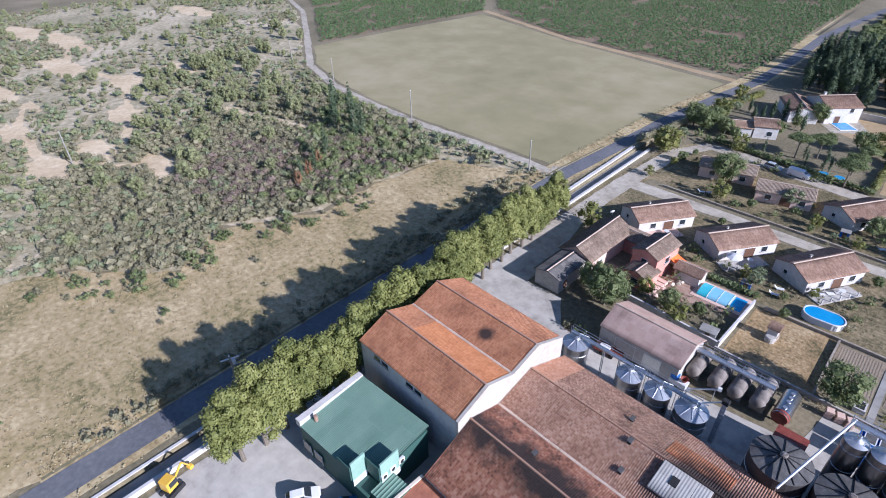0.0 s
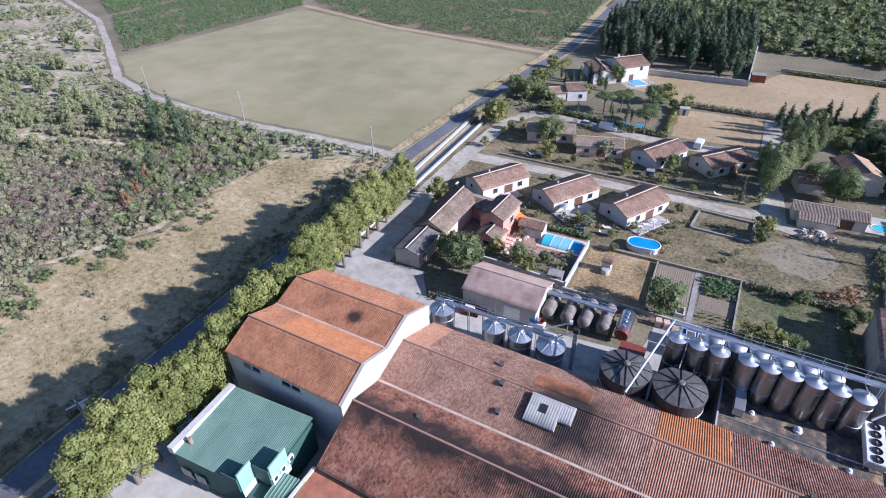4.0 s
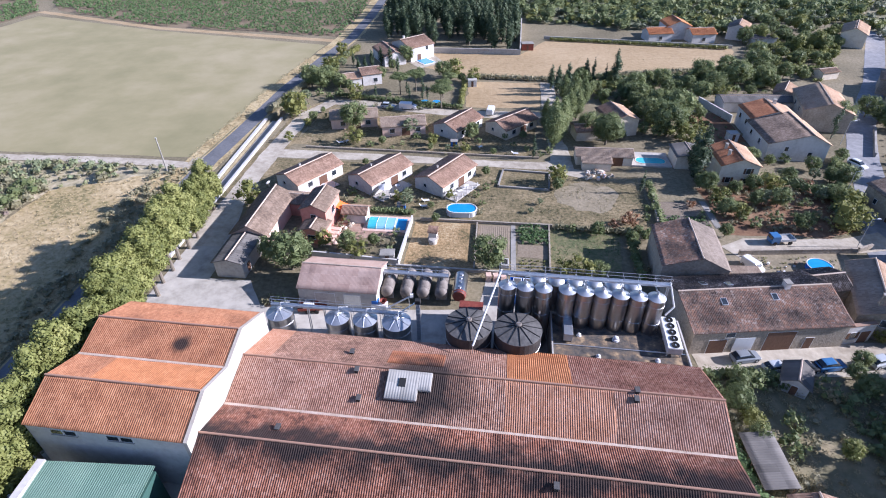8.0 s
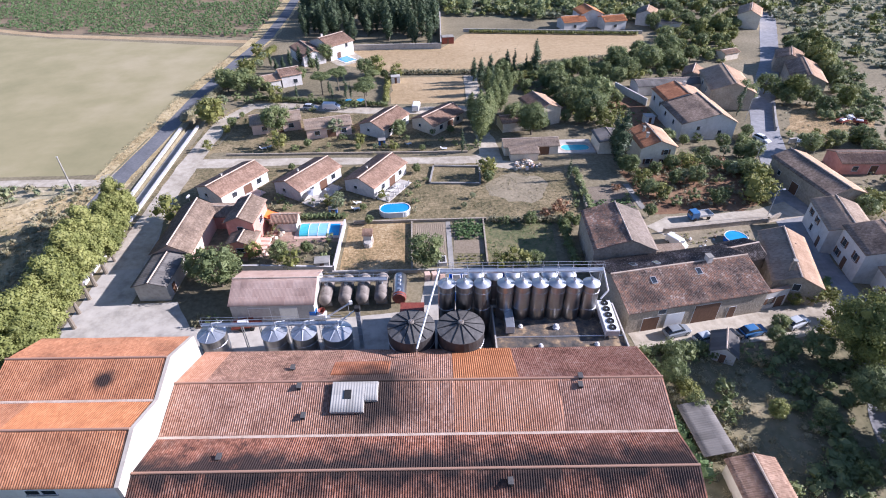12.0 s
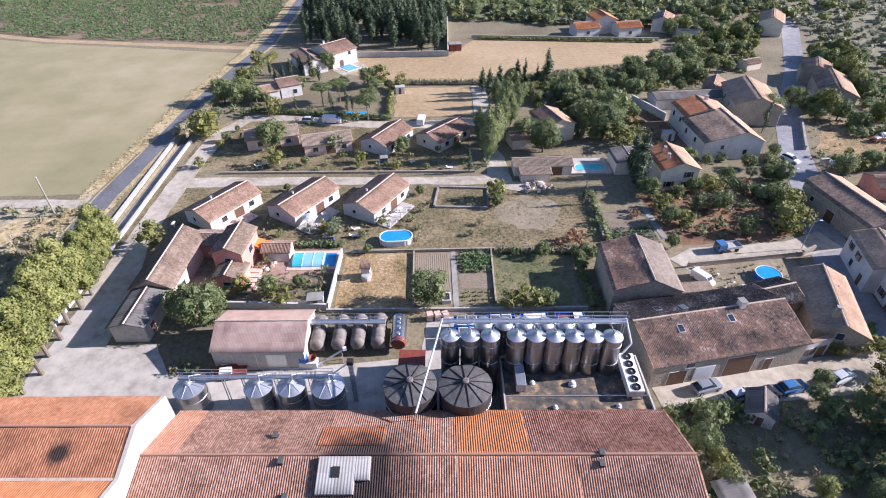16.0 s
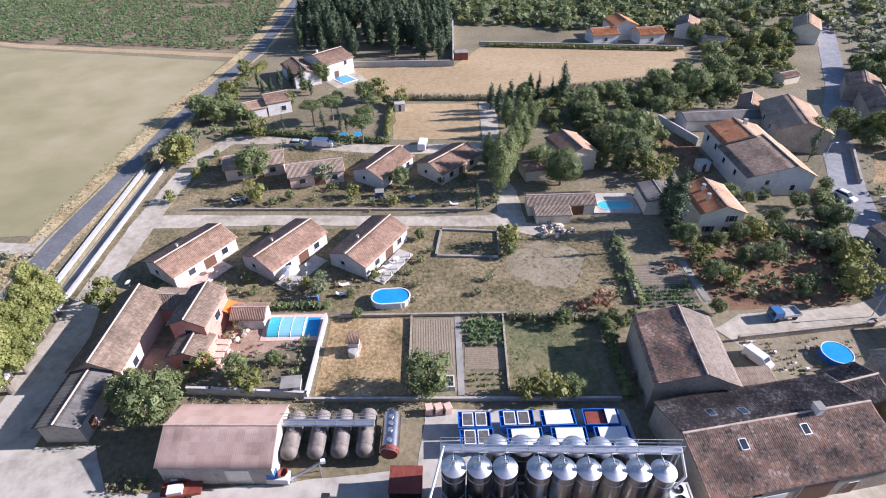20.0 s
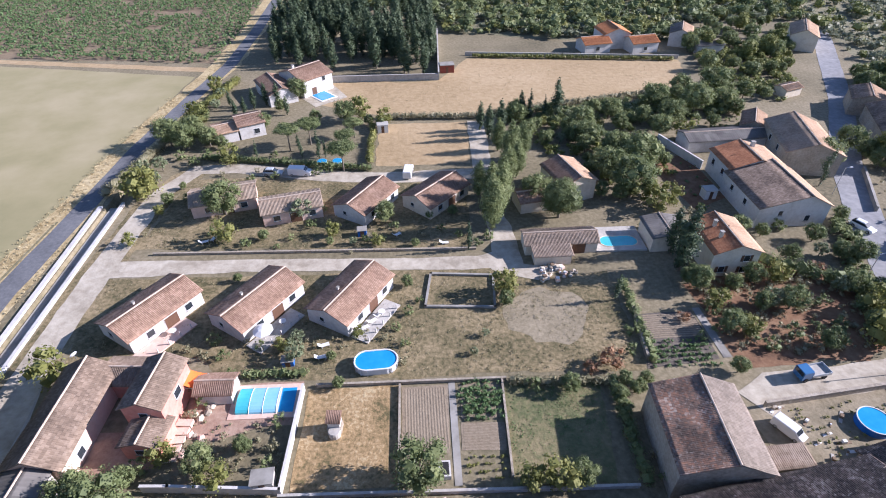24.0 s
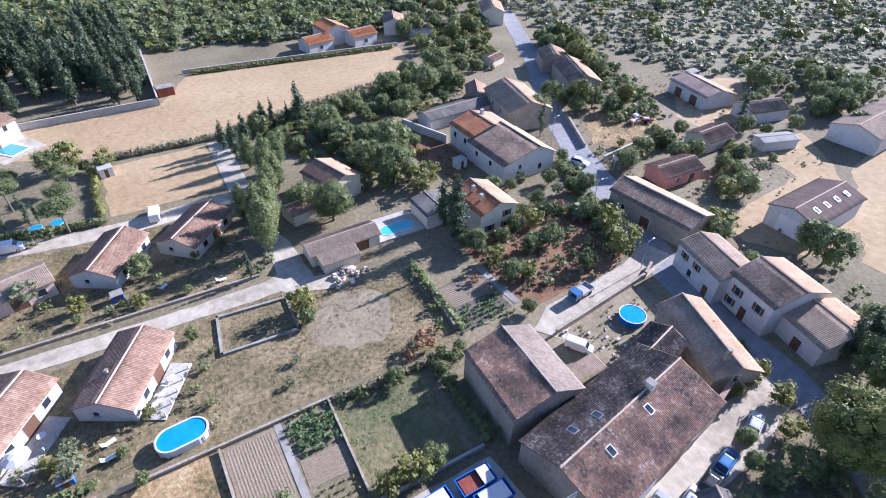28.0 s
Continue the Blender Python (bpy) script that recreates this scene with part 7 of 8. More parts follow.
wall_run("yard_wall", [(88.4, 104.6), (106.2, 106.6), (105.6, 99.6)], 1.2, 0.35, GREY_RENDER, "grey yard wall behind the orange-red house")
ob = thing("canopy", pose(89.6, 100.4, 0, 0, 0, -35), "white sheet canopy in a small yard", "canopy")
part("sheet", box(-2.2, 2.2, -1.1, 1.1, 2.2, 2.28, 0.02), PLASTIC, ob)
for px in (-2.0, 2.0):
    for py in (-0.95, 0.95):
        part("post", box(px - 0.05, px + 0.05, py - 0.05, py + 0.05, -0.05, 2.198), GALV, ob)
# poles
for x, y, hh, arm in ((-73.9, 93.0, 8.5, 0), (-170.5, 105.8, 8.5, 0), (-203.8, 110.2, 9, 0), (-123.2, 99.8, 8.5, 0), (-64.6, 8.5, 5.8, 1), (-166.4, 17.2, 9, 0)):
    ob = thing("utility_pole", pose(x, y, 0), "pale concrete utility pole", "pole", "utility poles")
    part("mast", lathe([(0.19, 0), (0.12, hh), (0, hh + 0.02)], 10), CONCRETE, ob)
    if arm:
        part("crossarm", box(-1.3, 1.3, -0.08, 0.08, hh - 0.5, hh - 0.35), PLASTIC, ob, m=pose(0, 0, 0, 0, 0, 70))
        part("transformer", box(-0.3, 0.3, 0.15, 0.65, hh - 1.6, hh - 0.8, 0.05), PLASTIC, ob)
    for s in (-1, 1):
        part("insulator", lathe([(0.05, hh), (0.08, hh + 0.1), (0.04, hh + 0.25), (0, hh + 0.26)], 8), PLASTIC, ob, m=pose(0.1 * s, 0, 0.02))
for x, y in ((-57.0, 68), (84.5, 118), (72.5, 92), (66, 74)):
    ob = thing("street_lamp", pose(x, y, 0), "slim grey street lamp", "lamp", "street lamps")
    rod_part("post", (0, 0, 0), (0, 0, 6), 0.06, GALV, ob)
    rod_part("arm", (0, 0, 5.95), (1.0, 0, 6.2), 0.04, GALV, ob)
    part("lamp_head", box(0.8, 1.4, -0.12, 0.12, 6.12, 6.26, 0.03), PLASTIC, ob)

# lean-to and rubble behind the long hall's end
lean = thing("lean_to", pose(31.8, 27.6, 0, 0, 0, 3), "open lean-to under a grey corrugated sheet roof", "shed")
link("roof_sheet", slope_mesh("roof_sheet", (-1.9, -3.6, 1.75), (-1.9, 3.6, 1.85), (1.9, 3.6, 2.3), (1.9, -3.6, 2.2), T_GREYSHEET, 0.3, 0.025, 0.06, rows=4, sag=0.05), None, lean)
for px in (-1.6, 1.6):
    for py in (-3.3, 0, 3.3):
        part("post", box(px - 0.06, px + 0.06, py - 0.06, py + 0.06, -0.1, 1.72 if px < 0 else 2.1), WOOD, lean)
part("back_wall", box(1.75, 1.9, -3.4, 3.4, -0.1, 2.12), STONE, lean)
gable_house("roadside_house", "small house with pinkish terracotta roof among trees", 34.6, 19.6, 6.2, 5.2, 88, 2.6, 3.5, CREAM, T_ROSE, seed=131, openings=(("S", 0, 0, 0.9, 2, None, True),))


# ---- trees ----
PL = "tall plane tree with dense yellow-green crown by the road"
for sd, hh, ww in ((11, 13.2, 6.6), (12, 12.4, 6.2), (13, 13.8, 6.9), (14, 12.8, 6.4)):
    make_tree("plane", sd, "plane_tree", PL, "tree", hh, ww, L_PLANE, 0.42, 115, 0.32, 0.13, 96, "tall")
for sd in (21, 22, 23):
    make_tree("oak", sd, "broadleaf_tree", "dark green broadleaf tree with uneven crown", "tree", 5.6 + 0.3 * (sd - 22), 6.0, L_OAK, 0.31, 120, 0.18, 0.16, 34)
for sd in (31, 32):
    make_tree("light", sd, "lime_tree", "large pale green tree with loose crown", "tree", 9.0, 7.0, L_PLANE, 0.46, 60, 0.25, 0.2, 38)
for sd in (41, 42):
    make_tree("olive", sd, "olive_tree", "grey-green olive-like tree with thin crown", "tree", 4.2, 4.5, L_OLIVE, 0.3, 80, 0.13, 0.2, 26)
for sd in (51, 52):
    make_tree("poplar", sd, "poplar", "tall upright poplar with dense green crown", "tree", 13.0, 6.2, L_OAK, 0.42, 85, 0.22, 0.06, 22, "column")
for sd in (61, 62):
    make_tree("cypress", sd, "cypress", "narrow dark green garden cypress", "tree", 7.0, 1.8, L_CYP, 0.27, 160, 0.1, 0.03, 14, "column")
for sd in (71, 72):
    make_tree("bigcypress", sd, "cypress", "broad dark green cypress tree", "tree", 9.0, 3.3, L_CYP, 0.36, 110, 0.18, 0.04, 16, "column")
for sd in (81, 82):
    make_tree("pine", sd, "umbrella_pine", "umbrella pine with dense green crown on a bare trunk", "tree", 7.5, 7.0, L_OAK, 0.36, 120, 0.2, 0.5, 20, "umbrella")
for sd in (91, 92, 93):
    make_tree("shrub", sd, "shrub", "small rounded garden shrub", "shrub", 1.6, 2.2, L_MAQUIS if sd == 92 else L_OAK, 0.24, 130, 0.06, 0.05, 8, "bush")
for sd in (101, 102):
    make_tree("yellow", sd, "yellow_bush", "yellow-green bushy small tree", "bush", 3.0, 3.0, L_YELLOW, 0.3, 100, 0.1, 0.08, 12, "bush")
make_tree("bigplane", 15, "lime_tree", "large pale green lime tree by the street", "tree", 12.5, 10.0, L_PLANE, 0.4, 80, 0.4, 0.16, 60)
make_tree("bigoak", 16, "oak_tree", "large dark oak shading the wild garden", "tree", 11.5, 10.5, L_OAK, 0.4, 80, 0.4, 0.14, 60)
make_tree("dry", 112, "dry_bush", "straw-coloured dry bush in the weeds", "bush", 1.8, 3.2, L_STRAW, 0.26, 130, 0.05, 0.05, 12, "bush")
make_tree("rust", 111, "rusty_bush", "bush with rusty red autumn leaves", "bush", 2.6, 4.0, L_RUST, 0.3, 90, 0.1, 0.06, 12, "bush")
for sd in (121, 122, 123):
    make_tree("aleppo", sd, "pine_tree", "round-topped green pine in the scrub", "tree", 5.2, 4.4, L_PINE, 0.42, 70, 0.15, 0.12, 24)
rng = random.Random(5)
y = 2.6
while y < 81:
    plant("plane", -52.6 - 4.2 * (y / 88) + rng.uniform(-0.5, 0.5), y, rng.uniform(0.92, 1.06) * (1.0 if y < 66 else 0.86), group="row of plane trees")
    y += 3.3
# gardens round the pink houses and the sheds
plant("oak", -34.6, 60.5, 1.33)
plant("oak", -38.5, 62.8, 1.08)
plant("oak", -0.6, 63.0, 1.2)
plant("oak", -26.0, 66.4, 0.75)
plant("oak", -21.8, 68.6, 0.6)
plant("oak", -8.0, 57.1, 0.42)
plant("yellow", -24.0, 64.5, 1.33)
plant("yellow", -49.7, 81.0, 1.5)
plant("yellow", 11.9, 61.9, 1.2)
plant("yellow", 15.1, 61.7, 1.13)
plant("yellow", -30.9, 67.9, 1.0)
plant("oak", 17.9, 61.9, 0.6)
plant("oak", -34.2, 65.3, 0.5)
plant("oak", -11.2, 77.3, 0.33)
plant("shrub", -30.9, 77.6, 1.09)
plant("shrub", -28.4, 76.0, 1.36)
plant("shrub", -33.0, 77.6, 0.91)
plant("shrub", -33.4, 75.2, 0.91)
plant("shrub", -29.2, 74.0, 0.91)
plant("shrub", -31.7, 76.1, 0.73)
plant("shrub", -18.5, 66.2, 0.91)
plant("shrub", -18.3, 68.7, 1.09)
plant("shrub", -18.2, 72.2, 0.91)
plant("shrub", -33.4, 66.8, 1.0)
plant("shrub", -35.9, 66.1, 1.0)
plant("shrub", -30.7, 83.5, 1.09)
plant("shrub", -33.2, 84.8, 0.91)
plant("shrub", -27.8, 83.4, 0.91)
plant("shrub", -29.8, 86.4, 0.91)
plant("shrub", -25.1, 86.2, 0.73)
plant("shrub", -26.2, 80.5, 0.64)
plant("shrub", -23.1, 85.0, 0.68)
# gardens round the bungalows
plant("olive", -17.7, 82.4, 0.8)
plant("olive", -17.8, 85.3, 0.67)
plant("oak", -1.6, 96.7, 0.53)
plant("oak", -29.5, 99.9, 0.4)
plant("oak", 19.6, 74.5, 0.7)
plant("oak", 25.6, 72.7, 0.57)
plant("oak", 30.0, 75.0, 0.5)
plant("oak", 43.2, 75.8, 0.66)
plant("oak", 13.6, 91.3, 0.5)
plant("oak", -12.5, 82.2, 0.27)
plant("yellow", -19.5, 84.2, 0.67)
plant("yellow", -9.0, 86.2, 0.53)
plant("yellow", 13.9, 93.9, 1.33)
plant("rust", 26.3, 78.3, 1.15)
plant("rust", 23.0, 77.4, 0.62)
plant("shrub", 14.9, 75.2, 1.09)
plant("shrub", -2.5, 80.6, 0.91)
plant("shrub", -1.6, 90.4, 0.73)
plant("shrub", -3.4, 87.2, 0.64)
plant("shrub", -5.1, 85.4, 0.68)
plant("shrub", 23.7, 75.3, 0.91)
plant("shrub", 31.2, 83.9, 0.91)
plant("shrub", 32.8, 87.6, 0.91)
plant("shrub", 29.9, 80.4, 0.91)
plant("shrub", -10.6, 89.4, 0.82)
plant("shrub", 0.2, 93.0, 0.55)
plant("shrub", -2.1, 84.1, 0.64)
plant("olive", 7.6, 81.6, 0.49)
plant("olive", 9.6, 85.0, 0.44)
plant("oak", 28.3, 73.6, 0.43)
plant("oak", 25.4, 70.4, 0.33)
plant("oak", 27.2, 75.1, 0.4)
# gardens of the upper houses
plant("oak", -36.5, 120.2, 1.0)
plant("oak", -5.5, 115.1, 1.07)
plant("olive", -21.3, 117.4, 1.38)
plant("olive", -11.1, 108.7, 0.62)
plant("yellow", -34.2, 111.0, 1.2)
plant("yellow", -49.1, 120.8, 0.67)
plant("yellow", -6.9, 108.0, 0.67)
plant("yellow", -15.1, 111.6, 0.87)
plant("yellow", -55.7, 127.7, 1.67)
plant("yellow", -51.2, 111.4, 0.73)
plant("oak", -27.4, 111.2, 0.3)
plant("oak", -0.0, 107.3, 0.3)
plant("oak", -15.3, 108.9, 0.3)
plant("oak", -13.0, 119.6, 0.3)
plant("oak", -48.6, 124.4, 0.5)
plant("oak", -47.5, 130.2, 0.4)
plant("oak", 7.4, 116.6, 0.5)
plant("oak", 2.9, 115.7, 0.43)
plant("shrub", -30.2, 109.5, 0.91)
plant("shrub", -37.6, 113.6, 0.73)
plant("shrub", -49.6, 114.1, 0.64)
plant("shrub", -19.3, 114.7, 0.91)
plant("shrub", -17.6, 119.8, 0.73)
plant("shrub", -5.9, 109.4, 0.64)
plant("shrub", -3.8, 113.1, 0.91)
plant("shrub", 1.6, 110.0, 0.73)
plant("shrub", 3.6, 107.1, 0.59)
plant("shrub", 4.9, 111.7, 0.77)
plant("shrub", 8.0, 109.7, 0.73)
plant("shrub", 11.0, 106.8, 0.91)
plant("shrub", 13.3, 108.5, 0.91)
plant("shrub", -43.5, 111.9, 0.59)
plant("shrub", -44.9, 125.4, 0.91)
plant("shrub", -24.7, 108.4, 0.64)
plant("shrub", -22.5, 111.0, 0.68)
plant("shrub", -11.4, 106.0, 0.55)
plant("shrub", -9.0, 109.5, 0.68)
plant("shrub", -41.8, 123.0, 0.73)
plant("shrub", -32.8, 116.3, 0.68)
plant("shrub", -20.5, 134.0, 1.09)
plant("shrub", -33.9, 132.1, 1.0)
plant("shrub", -18.1, 135.2, 1.09)
plant("shrub", -29.2, 133.1, 0.91)
plant("shrub", -33.5, 135.9, 0.91)
plant("shrub", -40.8, 134.9, 0.91)
plant("cypress", 9.3, 105.5, 0.89)
plant("cypress", 31.1, 91.0, 0.89)
plant("cypress", 30.1, 157.3, 1.22)
# poplars, cypresses and trees behind the garage
plant("bigoak", 27.4, 114.2, 0.72, "dense dark tree in front of the tiled house")
for x, y, k in ((16.4, 115.6, 0.9), (15.0, 118.6, 0.8), (19.4, 126.4, 0.95), (22.0, 129.6, 0.85)):
    plant("poplar", x, y, k)
plant("poplar", 14.2, 111.3, 1.16)
plant("poplar", 13.2, 122.8, 0.80)
plant("poplar", 17.9, 122.6, 0.80)
plant("poplar", 21.3, 133.4, 0.99)
plant("poplar", 24.5, 137.3, 0.80)
plant("poplar", 19.9, 141.8, 0.80)
plant("bigcypress", 18.6, 147.9, 1.0)
plant("bigcypress", 21.8, 151.0, 1.0)
plant("bigcypress", 27.9, 157.4, 0.9)
plant("bigcypress", 36.7, 157.0, 1.25)
plant("bigcypress", 43.8, 97.1, 1.5)
plant("bigcypress", 44.2, 101.9, 1.12)
plant("bigcypress", 17.1, 152.8, 0.85)
plant("cypress", 33.8, 157.2, 1.11)
plant("oak", 44.9, 92.5, 1.08)
plant("oak", 24.0, 120.1, 0.83)
plant("oak", 31.6, 117.6, 0.67)
plant("oak", 27.6, 147.5, 0.83)
plant("oak", 41.6, 150.0, 1.17)
plant("oak", 37.0, 145.5, 0.83)
plant("oak", 44.1, 94.0, 0.67)
plant("oak", 37.6, 120.6, 0.83)
plant("oak", 40.8, 119.3, 0.83)
plant("oak", 40.8, 127.5, 1.33)
plant("oak", 43.4, 120.3, 1.25)
plant("oak", 45.3, 136.4, 1.17)
plant("oak", 41.7, 142.2, 1.0)
plant("oak", 48.8, 130.9, 1.17)
plant("oak", 64.7, 152.3, 1.17)
plant("oak", 72.6, 157.1, 1.17)
plant("oak", 57.5, 152.6, 1.17)
plant("oak", 59.5, 146.0, 1.0)
plant("oak", 50.8, 149.6, 1.08)
plant("oak", 80.8, 158.5, 1.17)
plant("oak", 90.4, 165.7, 1.17)
plant("oak", 82.0, 168.1, 1.17)
plant("oak", 71.1, 164.6, 1.17)
plant("oak", 63.6, 161.2, 1.0)
plant("light", 46.5, 119.1, 0.55)
plant("yellow", 49.8, 116.8, 1.33)
plant("yellow", 46.8, 114.8, 1.33)
plant("yellow", 64.4, 144.2, 1.33)
plant("shrub", 45.4, 108.0, 0.91)
plant("shrub", 42.5, 109.1, 1.09)
plant("shrub", 55.7, 114.4, 0.91)
plant("shrub", 53.1, 113.5, 1.09)
plant("shrub", 47.5, 110.8, 1.0)
# orchard and gardens towards the village street
plant("oak", 50.5, 92.3, 0.54)
plant("oak", 52.8, 87.4, 0.80)
plant("oak", 57.2, 87.2, 0.80)
plant("oak", 64.1, 98.6, 0.74)
plant("oak", 62.5, 105.5, 0.66)
plant("oak", 70.9, 103.3, 0.66)
plant("oak", 72.5, 98.2, 0.66)
plant("oak", 69.2, 90.1, 0.74)
plant("oak", 66.9, 82.4, 0.80)
plant("oak", 54.5, 93.6, 0.66)
plant("oak", 58.8, 106.5, 0.54)
plant("oak", 58.3, 79.2, 0.66)
plant("oak", 45.8, 83.2, 0.54)
plant("oak", 73.4, 89.9, 0.66)
plant("oak", 75.4, 97.3, 0.60)
plant("oak", 75.8, 113.5, 0.54)
plant("oak", 80.1, 109.4, 0.54)
plant("olive", 54.5, 88.0, 1.11)
plant("olive", 66.9, 90.2, 0.98)
plant("olive", 63.0, 99.4, 0.89)
plant("olive", 69.5, 99.1, 0.89)
plant("rust", 65.8, 94.6, 0.85)
plant("rust", 39.9, 86.0, 0.55)
plant("yellow", 45.9, 88.3, 1.0)
plant("yellow", 48.1, 82.5, 1.0)
plant("yellow", 58.3, 93.4, 1.13)
plant("yellow", 66.2, 78.9, 1.67)
plant("yellow", 69.4, 84.7, 1.5)
plant("shrub", 47.5, 85.0, 1.18)
plant("shrub", 48.7, 81.9, 1.09)
plant("shrub", 54.6, 81.7, 1.09)
plant("shrub", 44.1, 83.3, 1.0)
plant("shrub", 60.5, 90.4, 1.09)
plant("shrub", 62.6, 87.6, 1.09)
plant("shrub", 62.2, 82.6, 1.0)
plant("shrub", 66.7, 107.1, 1.18)
plant("shrub", 55.1, 103.1, 1.09)
plant("shrub", 44.9, 87.1, 0.91)
plant("shrub", 58.7, 82.7, 0.91)
plant("shrub", 50.0, 79.6, 1.0)
plant("shrub", 41.0, 82.3, 0.82)
plant("shrub", 48.5, 91.0, 0.91)
# north gardens and the road corner
plant("pine", -28.0, 145.5, 0.93)
plant("pine", -23.6, 148.3, 1.0)
plant("pine", -14.9, 135.1, 1.0)
plant("pine", -15.0, 143.4, 0.86)
plant("pine", -13.5, 151.0, 0.71)
plant("oak", -52.3, 148.1, 1.17)
plant("oak", -52.1, 154.4, 1.0)
plant("oak", -56.2, 149.8, 1.0)
plant("oak", -52.3, 163.0, 0.83)
plant("oak", -47.2, 149.4, 0.67)
plant("oak", -44.0, 147.7, 0.83)
plant("oak", -30.4, 175.6, 0.83)
plant("oak", -23.7, 159.9, 0.83)
plant("oak", -16.3, 159.5, 0.83)
plant("oak", -10.3, 157.5, 0.67)
plant("oak", -7.3, 155.6, 0.67)
plant("oak", -36.3, 157.0, 0.83)
plant("oak", -33.8, 167.7, 0.83)
plant("olive", -57.8, 137.0, 1.33)
plant("olive", -53.9, 133.0, 0.89)
plant("olive", -54.4, 138.2, 1.11)
plant("olive", -51.3, 170.5, 1.11)
plant("olive", -51.9, 178.7, 0.89)
plant("yellow", -53.6, 126.9, 2.0)
plant("yellow", -40.2, 140.3, 1.33)
plant("yellow", -12.7, 161.2, 1.67)
plant("yellow", -6.6, 157.3, 1.2)
plant("yellow", -53.3, 161.3, 1.67)
plant("yellow", -54.6, 183.2, 1.33)
plant("bigcypress", -44.6, 164.3, 0.60)
plant("bigcypress", -42.7, 166.1, 0.60)
plant("bigcypress", -41.2, 170.0, 0.67)
plant("bigcypress", -38.4, 172.0, 0.75)
plant("bigcypress", -35.2, 171.8, 0.75)
plant("bigcypress", -31.8, 165.6, 0.60)
plant("bigcypress", -48.1, 172.4, 0.51)
plant("cypress", -34.6, 141.4, 0.83)
plant("cypress", -20.7, 140.8, 0.89)
plant("cypress", -19.5, 141.6, 0.78)
plant("cypress", -24.8, 141.8, 0.78)
plant("cypress", -26.0, 145.4, 0.78)
plant("shrub", -48.1, 140.6, 1.18)
plant("shrub", -46.1, 142.8, 1.18)
plant("shrub", -52.1, 143.1, 1.09)
plant("shrub", -27.7, 139.7, 0.91)
plant("shrub", -21.5, 136.7, 0.91)
plant("shrub", -38.2, 146.0, 0.91)
plant("shrub", -30.9, 142.7, 0.91)
# village trees
plant("light", 114.0, 123.2, 1.43)
plant("light", 123.5, 152.0, 1.0)
plant("light", 128.6, 164.2, 0.71)
plant("oak", 87.9, 128.0, 1.0)
plant("oak", 100.1, 131.1, 1.17)
plant("oak", 100.2, 126.9, 1.17)
plant("oak", 99.3, 135.8, 0.83)
plant("oak", 106.7, 127.3, 1.0)
plant("oak", 108.0, 122.4, 1.0)
plant("oak", 102.3, 96.1, 0.83)
plant("oak", 106.8, 95.1, 0.83)
plant("oak", 107.9, 88.6, 0.83)
plant("oak", 106.2, 101.7, 0.83)
plant("oak", 101.8, 78.9, 1.0)
plant("oak", 99.7, 82.6, 0.83)
plant("oak", 95.0, 61.4, 0.95)
plant("oak", 94.1, 58.6, 1.0)
plant("oak", 152.9, 92.8, 1.0)
plant("oak", 150.3, 100.4, 1.0)
plant("oak", 158.6, 91.6, 1.0)
plant("oak", 140.6, 103.8, 1.0)
plant("oak", 128.7, 97.3, 0.83)
plant("oak", 83.6, 72.2, 0.67)
plant("oak", 83.1, 65.1, 0.5)
plant("oak", 151.7, 82.3, 0.83)
plant("oak", 164.1, 84.5, 0.83)
plant("oak", 141.3, 91.9, 0.67)
plant("oak", 132.1, 93.6, 0.67)
plant("yellow", 86.0, 75.8, 1.33)
plant("yellow", 86.8, 73.3, 1.33)
plant("yellow", 97.8, 80.0, 1.33)
plant("yellow", 84.8, 75.4, 1.0)
plant("cypress", 83.8, 121.3, 1.11)
plant("cypress", 131.8, 101.0, 1.67)
plant("shrub", 102.7, 83.4, 1.36)
plant("shrub", 120.0, 84.4, 1.36)
plant("shrub", 114.4, 84.8, 1.09)
plant("shrub", 97.6, 85.1, 1.09)
plant("shrub", 94.3, 56.8, 1.36)
plant("shrub", 90.3, 51.1, 1.36)
plant("shrub", 87.8, 48.2, 1.36)
plant("shrub", 91.1, 104.1, 1.09)
plant("shrub", 90.3, 107.7, 0.91)
plant("light", 67.5, 36.0, 0.8)
plant("light", 63.6, 37.0, 1.0)
plant("light", 72.9, 40.1, 1.14)
plant("oak", 66.4, 41.0, 0.7)
plant("oak", 76.3, 44.8, 1.0)
plant("oak", 49.2, 42.2, 0.67)
plant("oak", 58.4, 36.7, 0.7)
plant("yellow", 57.0, 42.4, 0.9)
plant("oak", 53.1, 39.1, 0.6)
plant("oak", 82.9, 45.8, 1.0)
plant("oak", 49.6, 39.7, 0.83)
plant("oak", 74.9, 41.1, 1.0)
plant("bigcypress", 74.9, 45.6, 1.0)
plant("bigcypress", 78.6, 45.2, 1.0)
plant("bigcypress", 78.7, 43.3, 1.12)
plant("yellow", 60.6, 45.9, 1.0)
plant("yellow", 56.7, 49.8, 0.67)
plant("yellow", 59.3, 49.8, 0.8)
plant("yellow", 62.6, 50.0, 0.8)
